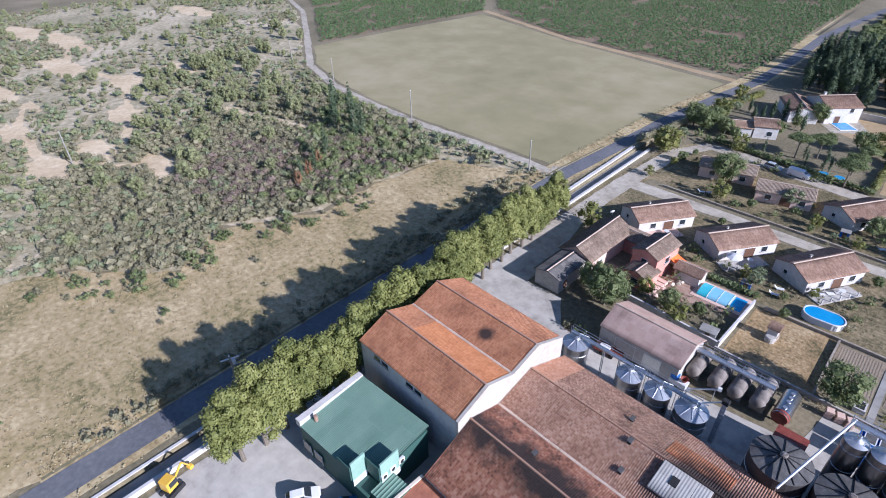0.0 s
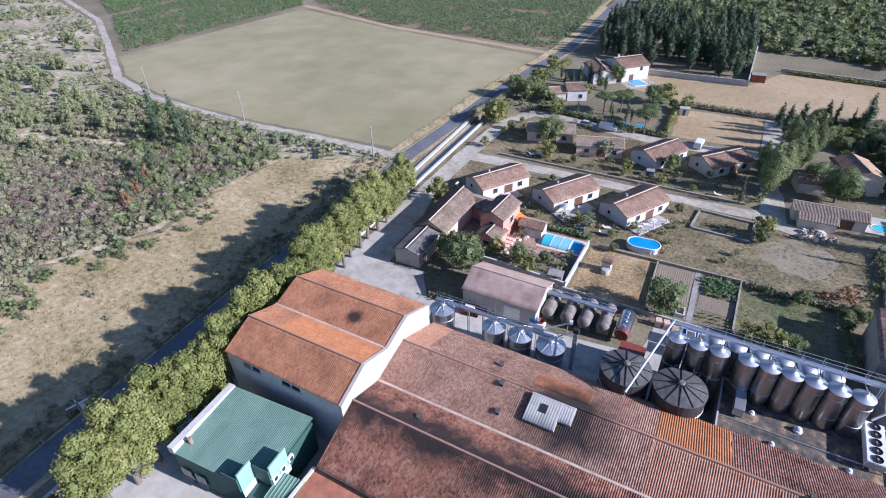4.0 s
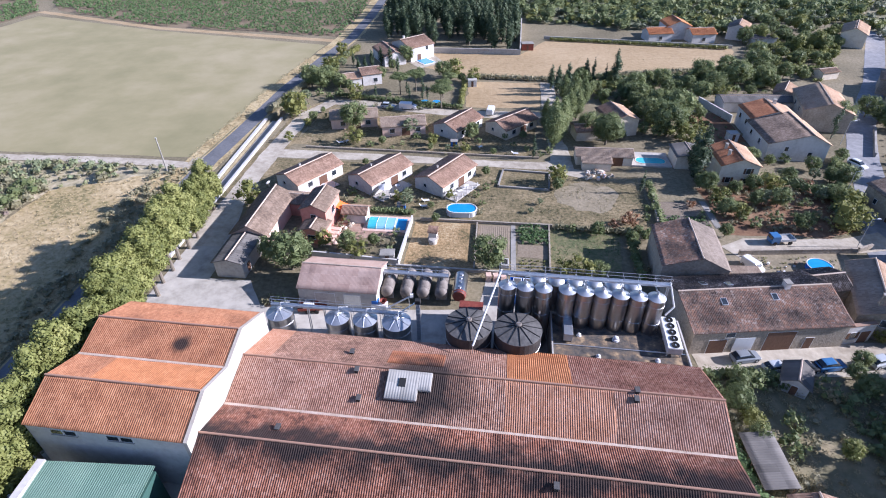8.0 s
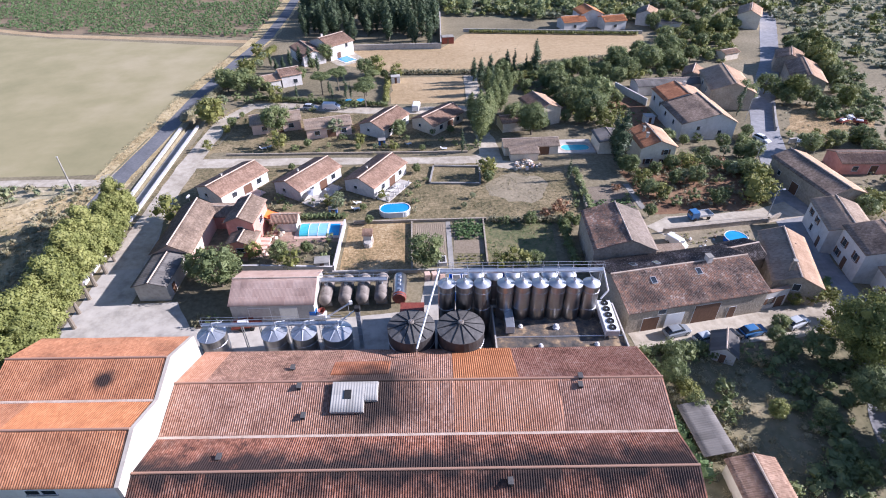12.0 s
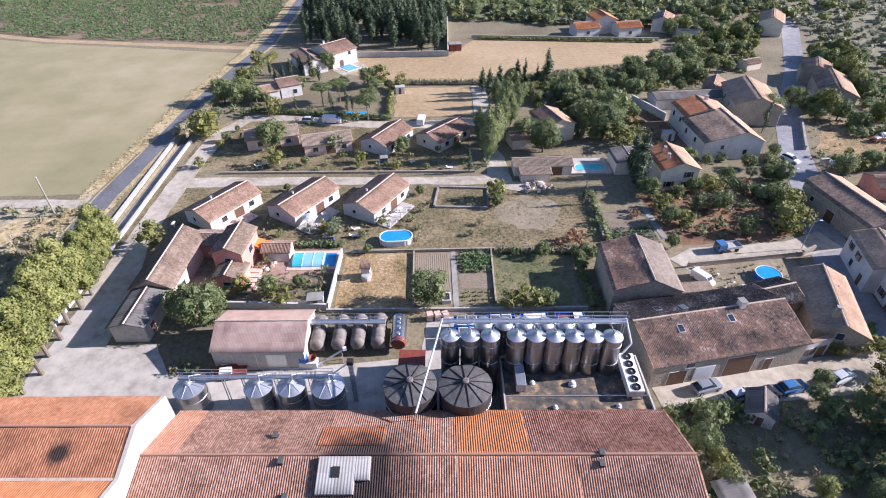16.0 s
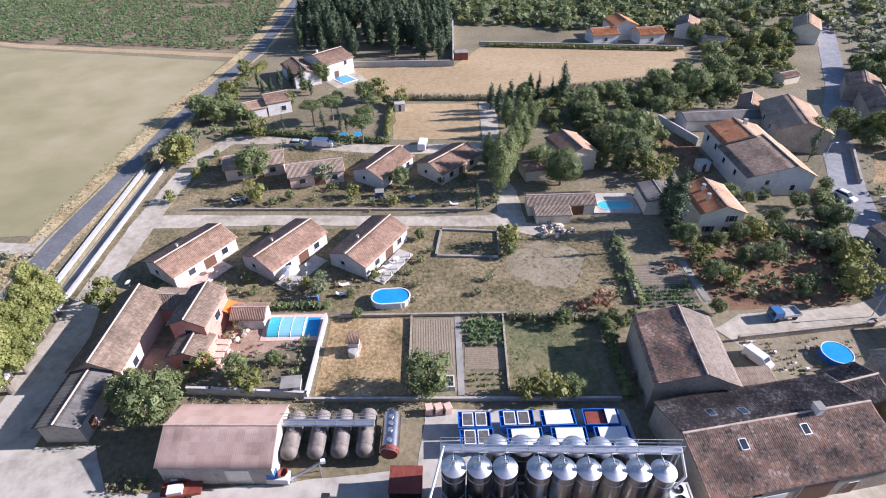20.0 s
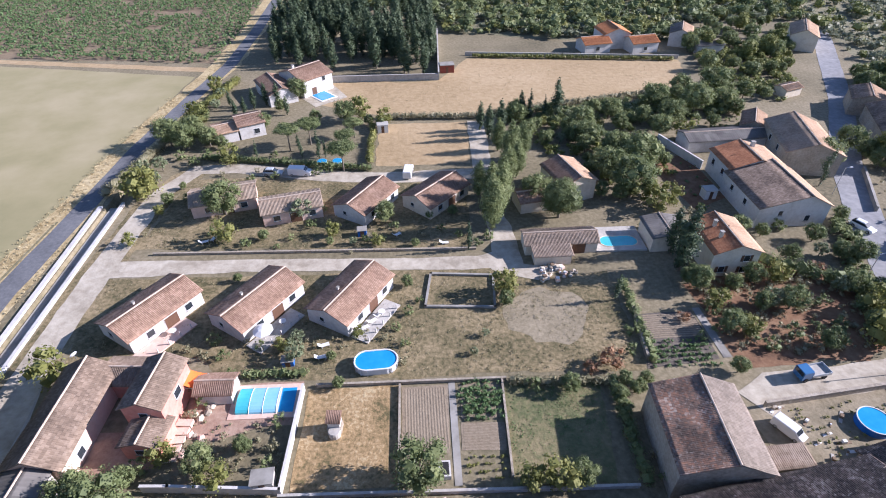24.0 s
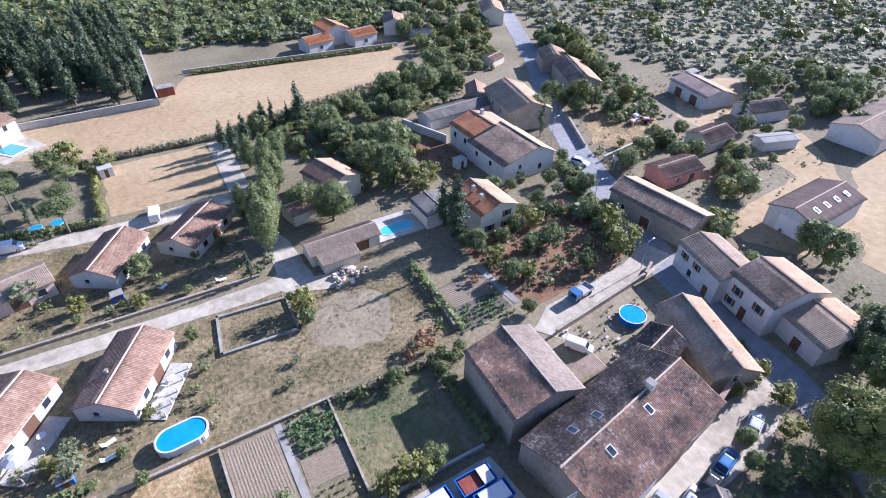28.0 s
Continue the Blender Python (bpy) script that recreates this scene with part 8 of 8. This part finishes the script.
# wild garden east of the long hall
for x, y, kind, k in ((57.6, 37.5, "bigplane", 1.0), (55.0, 31.0, "bigoak", 0.75), (52.5, 22.0, "bigoak", 0.85), (59.0, 25.0, "bigplane", 0.95), (48.5, 13.0, "bigoak", 0.85)):
    plant(kind, x, y, k, group="large trees by the street")
for x, y, k in ((44.8, 38.4, 1.0), (46.4, 38.0, 0.8), (46.8, 27.6, 0.9), (38.4, 33.6, 0.6), (37.0, 25.2, 0.6)):
    plant("dry", x, y, k)
plant("light", 42.0, 29.6, 0.7, "sunlit yellow-green tree in the wild garden")
plant("yellow", 32.6, 33.1, 0.8)
plant("yellow", 32.5, 34.7, 0.67)
plant("oak", 31.7, 36.4, 0.5)
plant("oak", 31.9, 39.2, 0.4)
plant("oak", 32.6, 31.5, 0.5)
plant("oak", 51.2, 44.6, 0.67)
plant("oak", 33.0, 40.2, 0.43)
plant("oak", 39.0, 39.7, 0.4)
plant("oak", 47.7, 21.0, 0.7)
plant("oak", 47.6, 28.6, 0.8)
plant("shrub", 29.9, 40.0, 1.09)
plant("shrub", 30.1, 38.1, 1.09)
plant("shrub", 30.4, 36.3, 1.09)
plant("shrub", 30.2, 34.2, 1.0)
plant("shrub", 30.7, 32.5, 1.0)
plant("shrub", 30.6, 30.5, 1.0)
plant("shrub", 34.5, 39.4, 1.18)
plant("shrub", 36.2, 40.0, 1.18)
plant("shrub", 37.9, 40.6, 1.09)
plant("shrub", 37.5, 33.4, 1.36)
plant("shrub", 38.5, 31.1, 1.36)
plant("shrub", 47.9, 34.2, 1.36)
plant("shrub", 36.1, 30.2, 1.36)
plant("shrub", 49.4, 39.6, 1.36)
plant("shrub", 44.2, 39.2, 1.36)
plant("shrub", -35.7, 52.6, 0.91)
plant("shrub", -33.5, 51.4, 0.91)
plant("shrub", -36.2, 51.2, 0.91)
plant("shrub", 27.4, 61.3, 0.91)
plant("shrub", 27.1, 64.4, 0.91)

# ---- woods, scrub and vines ----
rng = random.Random(17)
nr = np.random.default_rng(17)
CEMETERY = [(-44, 206), (-24, 190), (8, 190), (10, 258), (-48, 262)]
for i, (x, y) in enumerate(fill(CEMETERY, 150, rng)):
    plant("bigcypress", x, y, rng.uniform(1.0, 1.6), "tall dark cypress in the walled cemetery", seed=i)
BELT = [(19, 160), (60, 164), (84, 176), (92, 196), (104, 188), (96, 160), (80, 150), (58, 147), (56, 128), (44, 118), (28, 140), (20, 148)]
for i, (x, y) in enumerate(fill(BELT, 80, rng)):
    plant(("oak", "oak", "olive", "yellow")[i % 4], x, y, rng.uniform(0.45, 0.9), seed=i, group="tree belt behind the gardens")
STREETWOOD = [(106, 172), (122, 196), (140, 230), (100, 232), (88, 205), (98, 188)]
for i, (x, y) in enumerate(fill(STREETWOOD, 100, rng, avoid=[strip(VILLAGE, 9)])):
    plant(("oak", "aleppo", "oak", "light")[i % 4], x, y, rng.uniform(0.45, 0.85), seed=i, group="trees by the upper street")
EASTWOOD = [(104, 128), (124, 140), (142, 172), (134, 184), (118, 156), (98, 128)]
for i, (x, y) in enumerate(fill(EASTWOOD, 70, rng, avoid=[strip(VILLAGE, 8), [(104, 130), (116, 128), (124, 152), (110, 152)], [(110, 150), (124, 150), (124, 163), (110, 163)]])):
    plant(("oak", "oak", "light", "aleppo")[i % 4], x, y, rng.uniform(0.6, 0.95), seed=i, group="trees east of the street")
SEWOOD = [(70, 40), (74, 43), (86, 20), (72, -20), (40, -20), (36, 8), (44, 12), (60, 26)]
for i, (x, y) in enumerate(fill(SEWOOD, 46, rng, avoid=[strip(VILLAGE, 7), [(28, 12), (46, 12), (57, 30), (57, 46), (28, 46)]])):
    plant(("oak", "oak", "yellow", "light")[i % 4], x, y, rng.uniform(0.5, 0.9), seed=i, group="wild garden trees")
FARWOOD = [(12, 232), (90, 214), (104, 236), (150, 236), (190, 300), (120, 420), (-40, 440), (-44, 270), (10, 264)]
patch("wood_floor", FARWOOD, 0.016, HILL_SOIL, "brown-green floor of the far woods", 3, 6, seed=50)
pts = fill(FARWOOD, 1500, rng)
scatter_stuff("far_woods", pts, [rng.uniform(3.0, 6.5) for _ in pts], L_OAK, 0.62, 6, nr, "far dark green oak woods", "woods", blobs=4, height=0.6)
pts = fill(FARWOOD, 2600, rng)
scatter_stuff("far_scrub", pts, [rng.uniform(2.0, 4.5) for _ in pts], L_HILL, 0.8, 5, nr, "olive scrub between the far woods", "scrub", blobs=2, height=0.5)
pts = fill(FARWOOD, 1500, rng)
scatter_stuff("far_woods", pts, [rng.uniform(2.5, 5) for _ in pts], L_YELLOW, 0.6, 6, nr, "yellowing far woods", "woods", blobs=3, height=0.6)
HILL = [(150, 130), (170, 118), (190, 95), (420, 60), (520, 300), (330, 460), (190, 300), (150, 236), (142, 190)]
patch("hill_ground", HILL, 0.016, HILL_SOIL, "brown-green ground of the far slope", 3, 6, seed=51)
pts = fill(HILL, 5600, rng)
scatter_stuff("hill_scrub", pts, [rng.uniform(1.6, 4.2) for _ in pts], L_HILL, 0.6, 7, nr, "olive-green scrub on the far slope", "scrub", blobs=3)
pts = fill(HILL, 750, rng)
scatter_stuff("hill_woods", pts, [rng.uniform(3, 6) for _ in pts], L_PLANE, 0.65, 6, nr, "dark trees on the far slope", "woods", blobs=4, height=0.6)


def bare(x, y):
    """How thick the scrub grows: thin on the stony top, thick above the meadow."""
    n = noise.noise((x * 0.03, y * 0.03, 4.2)) + 0.5 * noise.noise((x * 0.09, y * 0.09, 1.2))
    far = max(0.0, min(1.0, (-x - 150) / 90))
    return max(0.03, min(1.0, 0.95 - 0.5 * far + n * (0.5 + 0.8 * far)))


CLEAR = []
for i, (x, y, a, b) in enumerate(((-319, 61, 34, 7), (-272, 45, 26, 6), (-232, 55, 12, 6), (-194, 41, 13, 6), (-227, 23, 9, 3), (-172, 25, 12, 5), (-150, 33, 11, 4), (-168, 12, 15, 5), (-169, 66, 9, 3), (-234, 77, 14, 4), (-358, 52, 30, 8), (-345, 135, 30, 8), (-205, 12, 12, 4), (-250, 20, 16, 4))):
    ring = [(x + a * (0.8 + 0.5 * noise.noise((k * 0.9, i, 3))) * math.cos(k / 7 * math.pi), y + b * (0.9 + 0.7 * noise.noise((k * 0.9, i, 8))) * math.sin(k / 7 * math.pi)) for k in range(14)]
    CLEAR.append(ring)
    patch("bare_patch", ring, 0.03 + 0.002 * i, BARE_SAND, "bare sandy clearing in the scrub", 2.2, 1.5, seed=70 + i)
for i, line in enumerate(([(-227, 20), (-205, 14), (-180, 12), (-165, 18), (-150, 31), (-138, 30)], [(-319, 61), (-272, 47), (-232, 55), (-194, 42), (-165, 30)], [(-169, 66), (-150, 72), (-136, 74)])):
    CLEAR.append(strip(line, 3.4))
    patch("foot_path", strip(line, 2.6), 0.064 + 0.003 * i, BARE_SAND, "sandy foot path through the scrub", 1.6, 2, seed=90 + i, category="path")
pts = fill(SCRUB, 3600, rng, avoid=CLEAR, density=bare)
scatter_stuff("scrub_bushes", pts, [rng.uniform(1.2, 3.0) for _ in pts], L_MAQUIS, 0.42, 17, nr, "olive-brown maquis bushes on the slope", "scrub", blobs=2)
NEAR = [(-97, 80), (-100, 60), (-98, 47), (-109, 28), (-100, 14), (-118, -2), (-170, 10), (-170, 92), (-120, 95)]
pts = fill(NEAR, 2100, rng, avoid=CLEAR)
scatter_stuff("scrub_bushes", pts, [rng.uniform(1.4, 3.6) for _ in pts], L_MAQUIS, 0.36, 22, nr, "thick maquis above the meadow", "scrub", blobs=2)
pts = fill([(-97, 76), (-100, 50), (-112, 32), (-135, 30), (-150, 55), (-120, 78)], 380, rng)
scatter_stuff("scrub_bushes", pts, [rng.uniform(1.6, 3.6) for _ in pts], L_PURPLE, 0.36, 26, nr, "purple-brown dry bushes in the scrub", "scrub", blobs=2)
pts = fill(SCRUB, 2300, rng, avoid=CLEAR, density=bare)
scatter_stuff("scrub_bushes", pts, [rng.uniform(1.2, 3.4) for _ in pts], L_OLIVE, 0.42, 16, nr, "grey-olive soft bushes in the scrub", "scrub", blobs=2)
pts = fill(SCRUB, 1700, rng, avoid=CLEAR, density=bare)
scatter_stuff("scrub_bushes", pts, [rng.uniform(1.2, 2.8) for _ in pts], L_PINE, 0.42, 17, nr, "fresh green bushes in the scrub", "scrub", blobs=2, height=0.6)
def piny(x, y):
    """Pines stand in drifts across the middle of the slope."""
    n = noise.noise((x * 0.022, y * 0.035, 2.6))
    return 0.08 + (0.92 if n > 0.02 else 0.0) * (1.0 if x < -118 else 0.35)


for i, (x, y) in enumerate(fill(SCRUB, 210, rng, avoid=CLEAR, density=piny)):
    plant("aleppo", x, y, rng.uniform(0.9, 1.75), seed=i, group="pines in the scrub")
for i, (x, y) in enumerate(fill([(-128, 34), (-150, 28), (-240, 60), (-235, 118), (-190, 100), (-150, 84)], 90, rng, avoid=CLEAR)):
    plant("aleppo", x, y, rng.uniform(1.2, 1.9), seed=i, group="pines in the scrub")
pts = fill([(-97, 84), (-99, 62), (-98, 48), (-112, 40), (-128, 62), (-150, 88), (-168, 99), (-121, 95)], 300, rng)
scatter_stuff("scrub_bushes", pts, [rng.uniform(1.8, 3.8) for _ in pts], L_OAK, 0.32, 40, nr, "dark evergreen bushes above the meadow", "scrub", blobs=2, height=0.6)
for i, (x, y) in enumerate(fill([(-100, 58), (-97, 47), (-107, 28), (-99, 15), (-116, 0), (-112, -12), (-92, 12), (-98, 28), (-90, 46), (-90, 62)], 70, rng)):
    plant("shrub", x, y, rng.uniform(0.5, 1.3), "low green bush at the meadow's edge", seed=i, group="meadow bushes")
for x, y, s in ((-88, 8, 0.9), (-86, 6.5, 0.7), (-95, 2, 0.6), (-82, 24, 0.7), (-90, 27, 1.1), (-104, 4, 0.8)):
    plant("shrub", x, y, s, "lone green bush in the dry meadow")
plant("oak", -76.5, -21.5, 1.25, "dark tree at the meadow's edge")
for i in range(9):
    plant("cypress", -130 + rng.uniform(-9, 9), 78 + rng.uniform(-6, 6), rng.uniform(1.3, 1.8), "dark cypress in the scrub", seed=i)
for i in range(3):
    plant("cypress", -118 + 3 * i, 64 - 6 * i, 1.2, "dark cypress beside dead pines", seed=i)
    plant("rust", -116 + 3 * i, 60 - 5 * i, 0.55, "dead rust-brown pine in the scrub", zs=3.0)
pts = fill(MEADOW, 9000, rng)
scatter_stuff("meadow_grass", pts, [rng.uniform(0.35, 0.9) for _ in pts], L_STRAW, 0.2, 60, nr, "tufts of dry golden grass in the meadow", "grass", blobs=1, squash=0.5, height=0.3, heart=0)
pts = fill(strip(ROAD[1:9], 13), 1500, rng, avoid=[strip(ROAD, 5.4), [(-62.5, -100), (-57, -100), (-57, 130), (-62.5, 130)], strip(TRACK[:3], 5)])
scatter_stuff("verge_grass", pts, [rng.uniform(0.3, 0.9) for _ in pts], L_STRAW, 0.26, 44, nr, "dry golden grass along the road", "grass", blobs=1, squash=0.6, height=0.35, heart=0)
pts = fill([(-69, 96), (-78, 92), (-74, 40), (-72, -10), (-69, -10)], 260, rng)
scatter_stuff("roadside_bushes", pts, [rng.uniform(0.8, 2.0) for _ in pts], L_MAQUIS, 0.34, 30, nr, "low bushes under the roadside trees", "scrub")
cs = []
for poly, ang in ((VINES_A, -12), (VINES_B, 28)):
    ca, sa = math.cos(radians(ang)), math.sin(radians(ang))
    ux = [p[0] * ca + p[1] * sa for p in poly]
    uy = [-p[0] * sa + p[1] * ca for p in poly]
    v = min(uy)
    while v < max(uy):
        u = min(ux)
        while u < max(ux):
            x, y = u * ca - v * sa, u * sa + v * ca
            if inside(poly, x, y) and noise.noise((x * 0.08, y * 0.08, 7)) > -0.42:
                cs.append((x + rng.uniform(-0.2, 0.2), y + rng.uniform(-0.2, 0.2)))
            u += 1.5
        v += 2.4
scatter_stuff("vineyard", cs, [rng.uniform(1.9, 2.7) for _ in cs], L_VINE, 0.6, 10, nr, "rows of green vines in the vineyard", "vineyard", blobs=1, height=0.5, heart=0.5)
# hedges
for x0, y0, x1, y1, w, lm, lab in ((-24.6, 79.9, -15.6, 79.7, 1.5, L_OAK, "clipped dark hedge behind the pool"), (-47, 143, -9, 134.8, 1.8, L_OAK, "dark hedge along the upper lane"), (-9.2, 157, -9.4, 137.5, 1.8, L_YELLOW, "tall light green hedge"),
                                   (-7, 161, 19, 159.6, 2.0, L_MAQUIS, "brown-green hedge below the pale field"), (20, 160.5, 78, 173, 2.2, L_MAQUIS, "scrubby hedge along the field"), (21, 205.5, 84, 197, 1.6, L_YELLOW, "low green hedge behind the field wall"),
                                   (58, 98, 72, 90, 3.0, L_OAK, "thick hedge beside the street"), (72, 90, 67, 79, 3.0, L_YELLOW, "thick light green hedge beside the street"), (27.4, 39, 30.2, 22, 1.8, L_VINE, "hedge at the hall's end wall"),
                                   (29, 41.2, 38.5, 41.8, 1.8, L_OAK, "dark hedge beside the parked cars"), (25.2, 61, 25.6, 76, 1.8, L_OAK, "dark hedge at the lawn's edge"), (12, 76.2, 26, 75.4, 1.4, L_MAQUIS, "loose hedge between two lawns"),
                                   (98, 82, 120, 95, 2.2, L_YELLOW, "yellow-green hedge beside a path"), (32.4, 78.4, 33.4, 95, 1.6, L_OAK, "ragged hedge beside the kitchen garden"), (62, 50.6, 65.5, 55, 1.4, L_VINE, "bright green creeper at the corner house"), (-62.6, 128, -58, 150, 2.4, L_MAQUIS, "low brown-green roadside bushes"), (-58.5, 152, -50, 190, 2.6, L_YELLOW, "row of yellow-green roadside bushes")):
    d = math.hypot(x1 - x0, y1 - y0)
    n = max(3, int(d / (w * 0.55)))
    cs = [(x0 + (x1 - x0) * (i + 0.5) / n + rng.uniform(-0.2, 0.2), y0 + (y1 - y0) * (i + 0.5) / n + rng.uniform(-0.2, 0.2), w * 0.45) for i in range(n)]
    v, f = leaf_cloud(cs, [w * rng.uniform(0.5, 0.66) for _ in cs], 70, 0.26, nr, squash=0.9, shell=0.66, heart=0.74)
    v[:, 2] = np.maximum(v[:, 2], 0.02)
    tagged(link("hedge", quads_mesh("hedge", v, f, lm), None), lab, "hedge")
# vegetables and undergrowth
for x0, y0, x1, y1, n, lm, s, lab, nm in ((5.0, 71.3, 10.4, 76.3, 230, L_VINE, 0.85, "leafy green vegetables in rows", "vegetables"), (32.2, 77.6, 41.8, 82.0, 210, L_VINE, 0.75, "rows of green vegetables", "vegetables"), (4.7, 63.0, 9.8, 66.2, 60, L_YELLOW, 0.5, "low yellow-green crop rows", "vegetables"),
                                          (45, 78, 70, 95, 240, L_MAQUIS, 1.4, "undergrowth and weeds in the orchard", "undergrowth"), (29, -10, 64, 40, 420, L_MAQUIS, 1.5, "weeds and undergrowth in the wild garden", "undergrowth"),
                                          (-16, 59.8, 0, 62, 120, L_STRAW, 0.7, "dry weeds behind the tanks", "weeds"), (-34, 60.5, -17, 63.6, 130, L_STRAW, 0.7, "dry weeds behind the tin shed", "weeds"), (-31, 65, -17, 73, 90, L_MAQUIS, 0.9, "low garden plants", "garden_plants"),
                                          (-38, 84, -4, 88, 60, L_MAQUIS, 0.7, "low garden plants by the bungalows", "garden_plants"), (46, 62, 60, 70, 80, L_YELLOW, 0.6, "weeds in the courtyard", "weeds"), (62, 148, 84, 160, 60, L_OAK, 1.4, "garden plants by the long shed", "garden_plants"), (46, 118, 62, 136, 70, L_VINE, 0.9, "vegetable garden beside the large house", "vegetables")):
    pts = [(rng.uniform(x0, x1), rng.uniform(y0, y1)) for _ in range(n)]
    if nm == "vegetables":
        pts = [(x, round(y / 0.9) * 0.9) for x, y in pts]
    scatter_stuff(nm, pts, [s * rng.uniform(0.6, 1.3) for _ in pts], lm, 0.17, 120, nr, lab, "plants", blobs=1, heart=0 if lm is L_STRAW else 0.6)
VILLAGE_EAST = [(86, 100), (92, 108), (118, 108), (126, 104), (132, 95), (124, 84), (104, 80), (92, 82)]
keep = [[(88, 85), (104, 85), (104, 98), (88, 98)], [(108, 92), (124, 92), (124, 104), (108, 104)], [(122, 84), (134, 84), (134, 94), (122, 94)]]
for i, (x, y) in enumerate(fill(VILLAGE_EAST, 40, rng, avoid=keep)):
    plant(("oak", "olive", "shrub", "yellow")[i % 4], x, y, rng.uniform(0.5, 0.95), seed=i, group="village garden trees")
EDGE = [(128, 96), (146, 106), (160, 118), (175, 112), (190, 92), (168, 88), (140, 90)]
for i, (x, y) in enumerate(fill(EDGE, 50, rng, avoid=[[(132, 94), (148, 94), (148, 108), (132, 108)]])):
    plant(("oak", "aleppo", "oak", "olive")[i % 4], x, y, rng.uniform(0.7, 1.2), seed=i, group="trees at the village edge")
pts = fill([(86, 60), (130, 76), (150, 130), (122, 150), (98, 128), (84, 100)], 260, rng, avoid=[strip(VILLAGE, 9)])
scatter_stuff("waste_weeds", pts, [rng.uniform(0.5, 1.4) for _ in pts], L_MAQUIS, 0.3, 40, nr, "weeds and low bushes on waste ground", "weeds", blobs=1)
# thickets between the gardens
for poly, n, lm, lo, hi, lab in (([(36, 10), (55, 12), (60, 38), (46, 38), (44, 22), (38, 22)], 80, L_OAK, 1.2, 3.0, "dark green thicket of the wild garden"), ([(44, 116), (56, 128), (58, 147), (44, 158), (28, 156), (26, 142), (40, 128)], 120, L_PLANE, 1.0, 2.6, "light green thicket between the gardens"),
                                 ([(60, 150), (84, 158), (96, 176), (84, 174), (60, 166), (24, 160), (24, 156)], 240, L_OAK, 1.2, 3.4, "green undergrowth of the tree belt"), ([(70, 78), (75, 90), (84, 110), (80, 112), (72, 96), (66, 82)], 90, L_OAK, 1.2, 2.6, "thick green hedge along the street"),
                                 ([(100, 160), (112, 180), (128, 204), (112, 214), (92, 200), (90, 180)], 170, L_PLANE, 1.5, 3.6, "light undergrowth by the upper street"), ([(104, 118), (118, 112), (128, 128), (140, 160), (130, 160), (116, 138)], 150, L_OAK, 1.4, 3.2, "undergrowth east of the street")):
    pts = fill(poly, n, rng, avoid=[strip(VILLAGE, 7.5)])
    scatter_stuff("thicket", pts, [rng.uniform(lo, hi) for _ in pts], lm, 0.36, 30, nr, lab, "thicket", blobs=3, height=0.5)
# rough grass in the lawns and plots
for poly, n, lm, lo, hi, lab in (([(-5, 79), (14, 78), (31, 78), (31, 97), (19, 96), (12, 100), (-5, 100)], 900, L_MAQUIS, 0.3, 0.8, "olive tufts in the dry lawn"), ([(-50, 110), (10, 107), (11, 128), (-10, 129), (-36, 133), (-46, 133)], 1000, L_MAQUIS, 0.3, 0.9, "olive tufts in the front gardens"),
                                 ([(-52, 101), (-6, 100), (-4, 79), (-28, 81), (-31, 85), (-50, 85)], 800, L_MAQUIS, 0.3, 0.8, "olive tufts round the bungalows"), ([(11, 76), (24, 75.5), (22, 62), (10.4, 62.5)], 600, L_VINE, 0.25, 0.6, "green tufts in the patchy lawn"),
                                 ([(-7.4, 186), (19, 203), (84, 196), (79, 178), (38, 163.5), (-7, 164)], 600, L_STRAW, 0.25, 0.7, "straw tufts in the pale field"),
                                 ([(92, 112), (104, 127), (117, 116), (112, 108), (98, 106)], 260, L_STRAW, 0.4, 1.2, "straw tufts on the rough plot"), ([(30, 40), (42, 40), (50, 38), (46, 24), (36, 12), (31, 20)], 500, L_STRAW, 0.4, 1.1, "dry grass in the wild garden")):
    pts = fill(poly, n, rng, density=lambda x, y: 0.15 + max(0.0, min(0.85, 0.5 + 1.6 * noise.noise((x * 0.16, y * 0.16, 5)))))
    scatter_stuff("grass_tufts", pts, [rng.uniform(lo, hi) for _ in pts], lm, 0.14, 150, nr, lab, "grass", blobs=1, squash=0.45, height=0.22, heart=0)
# furrows in the tilled beds
for x0, x1, y0, y1, n, lab in ((-2.4, 3.1, 67.2, 76.2, 15, "raked furrows of a grey-brown garden bed"), (4.9, 9.7, 66.9, 70.4, 9, "raked furrows of a small bed"), (33.9, 41.8, 82.6, 87.5, 12, "furrows of the kitchen garden")):
    rows_of = thing("furrows", pose(x0, y0, 0.03), lab, "garden bed")
    for i in range(n):
        bm = bmesh.new()
        along = x1 - x0 > y1 - y0
        w, ln_ = (((y1 - y0) / n), x1 - x0) if along else (((x1 - x0) / n), y1 - y0)
        prof = ((0.08, 0), (0.35, 0.025), (0.65, 0.025), (0.92, 0))
        segs = 10
        vs = [[bm.verts.new((s / segs * ln_, (u + 0.06 * noise.noise((s, i, u))) * w + i * w, h * (1 + 0.5 * noise.noise((s * 0.7, i, 3)))) if along else ((u + 0.06 * noise.noise((s, i, u))) * w + i * w, s / segs * ln_, h * (1 + 0.5 * noise.noise((s * 0.7, i, 3))))) for u, h in prof] for s in range(segs + 1)]
        for a, b in zip(vs, vs[1:]):
            for k in range(3):
                bm.faces.new((a[k], a[k + 1], b[k + 1], b[k]))
        part("ridge", bm, TILLED, rows_of)
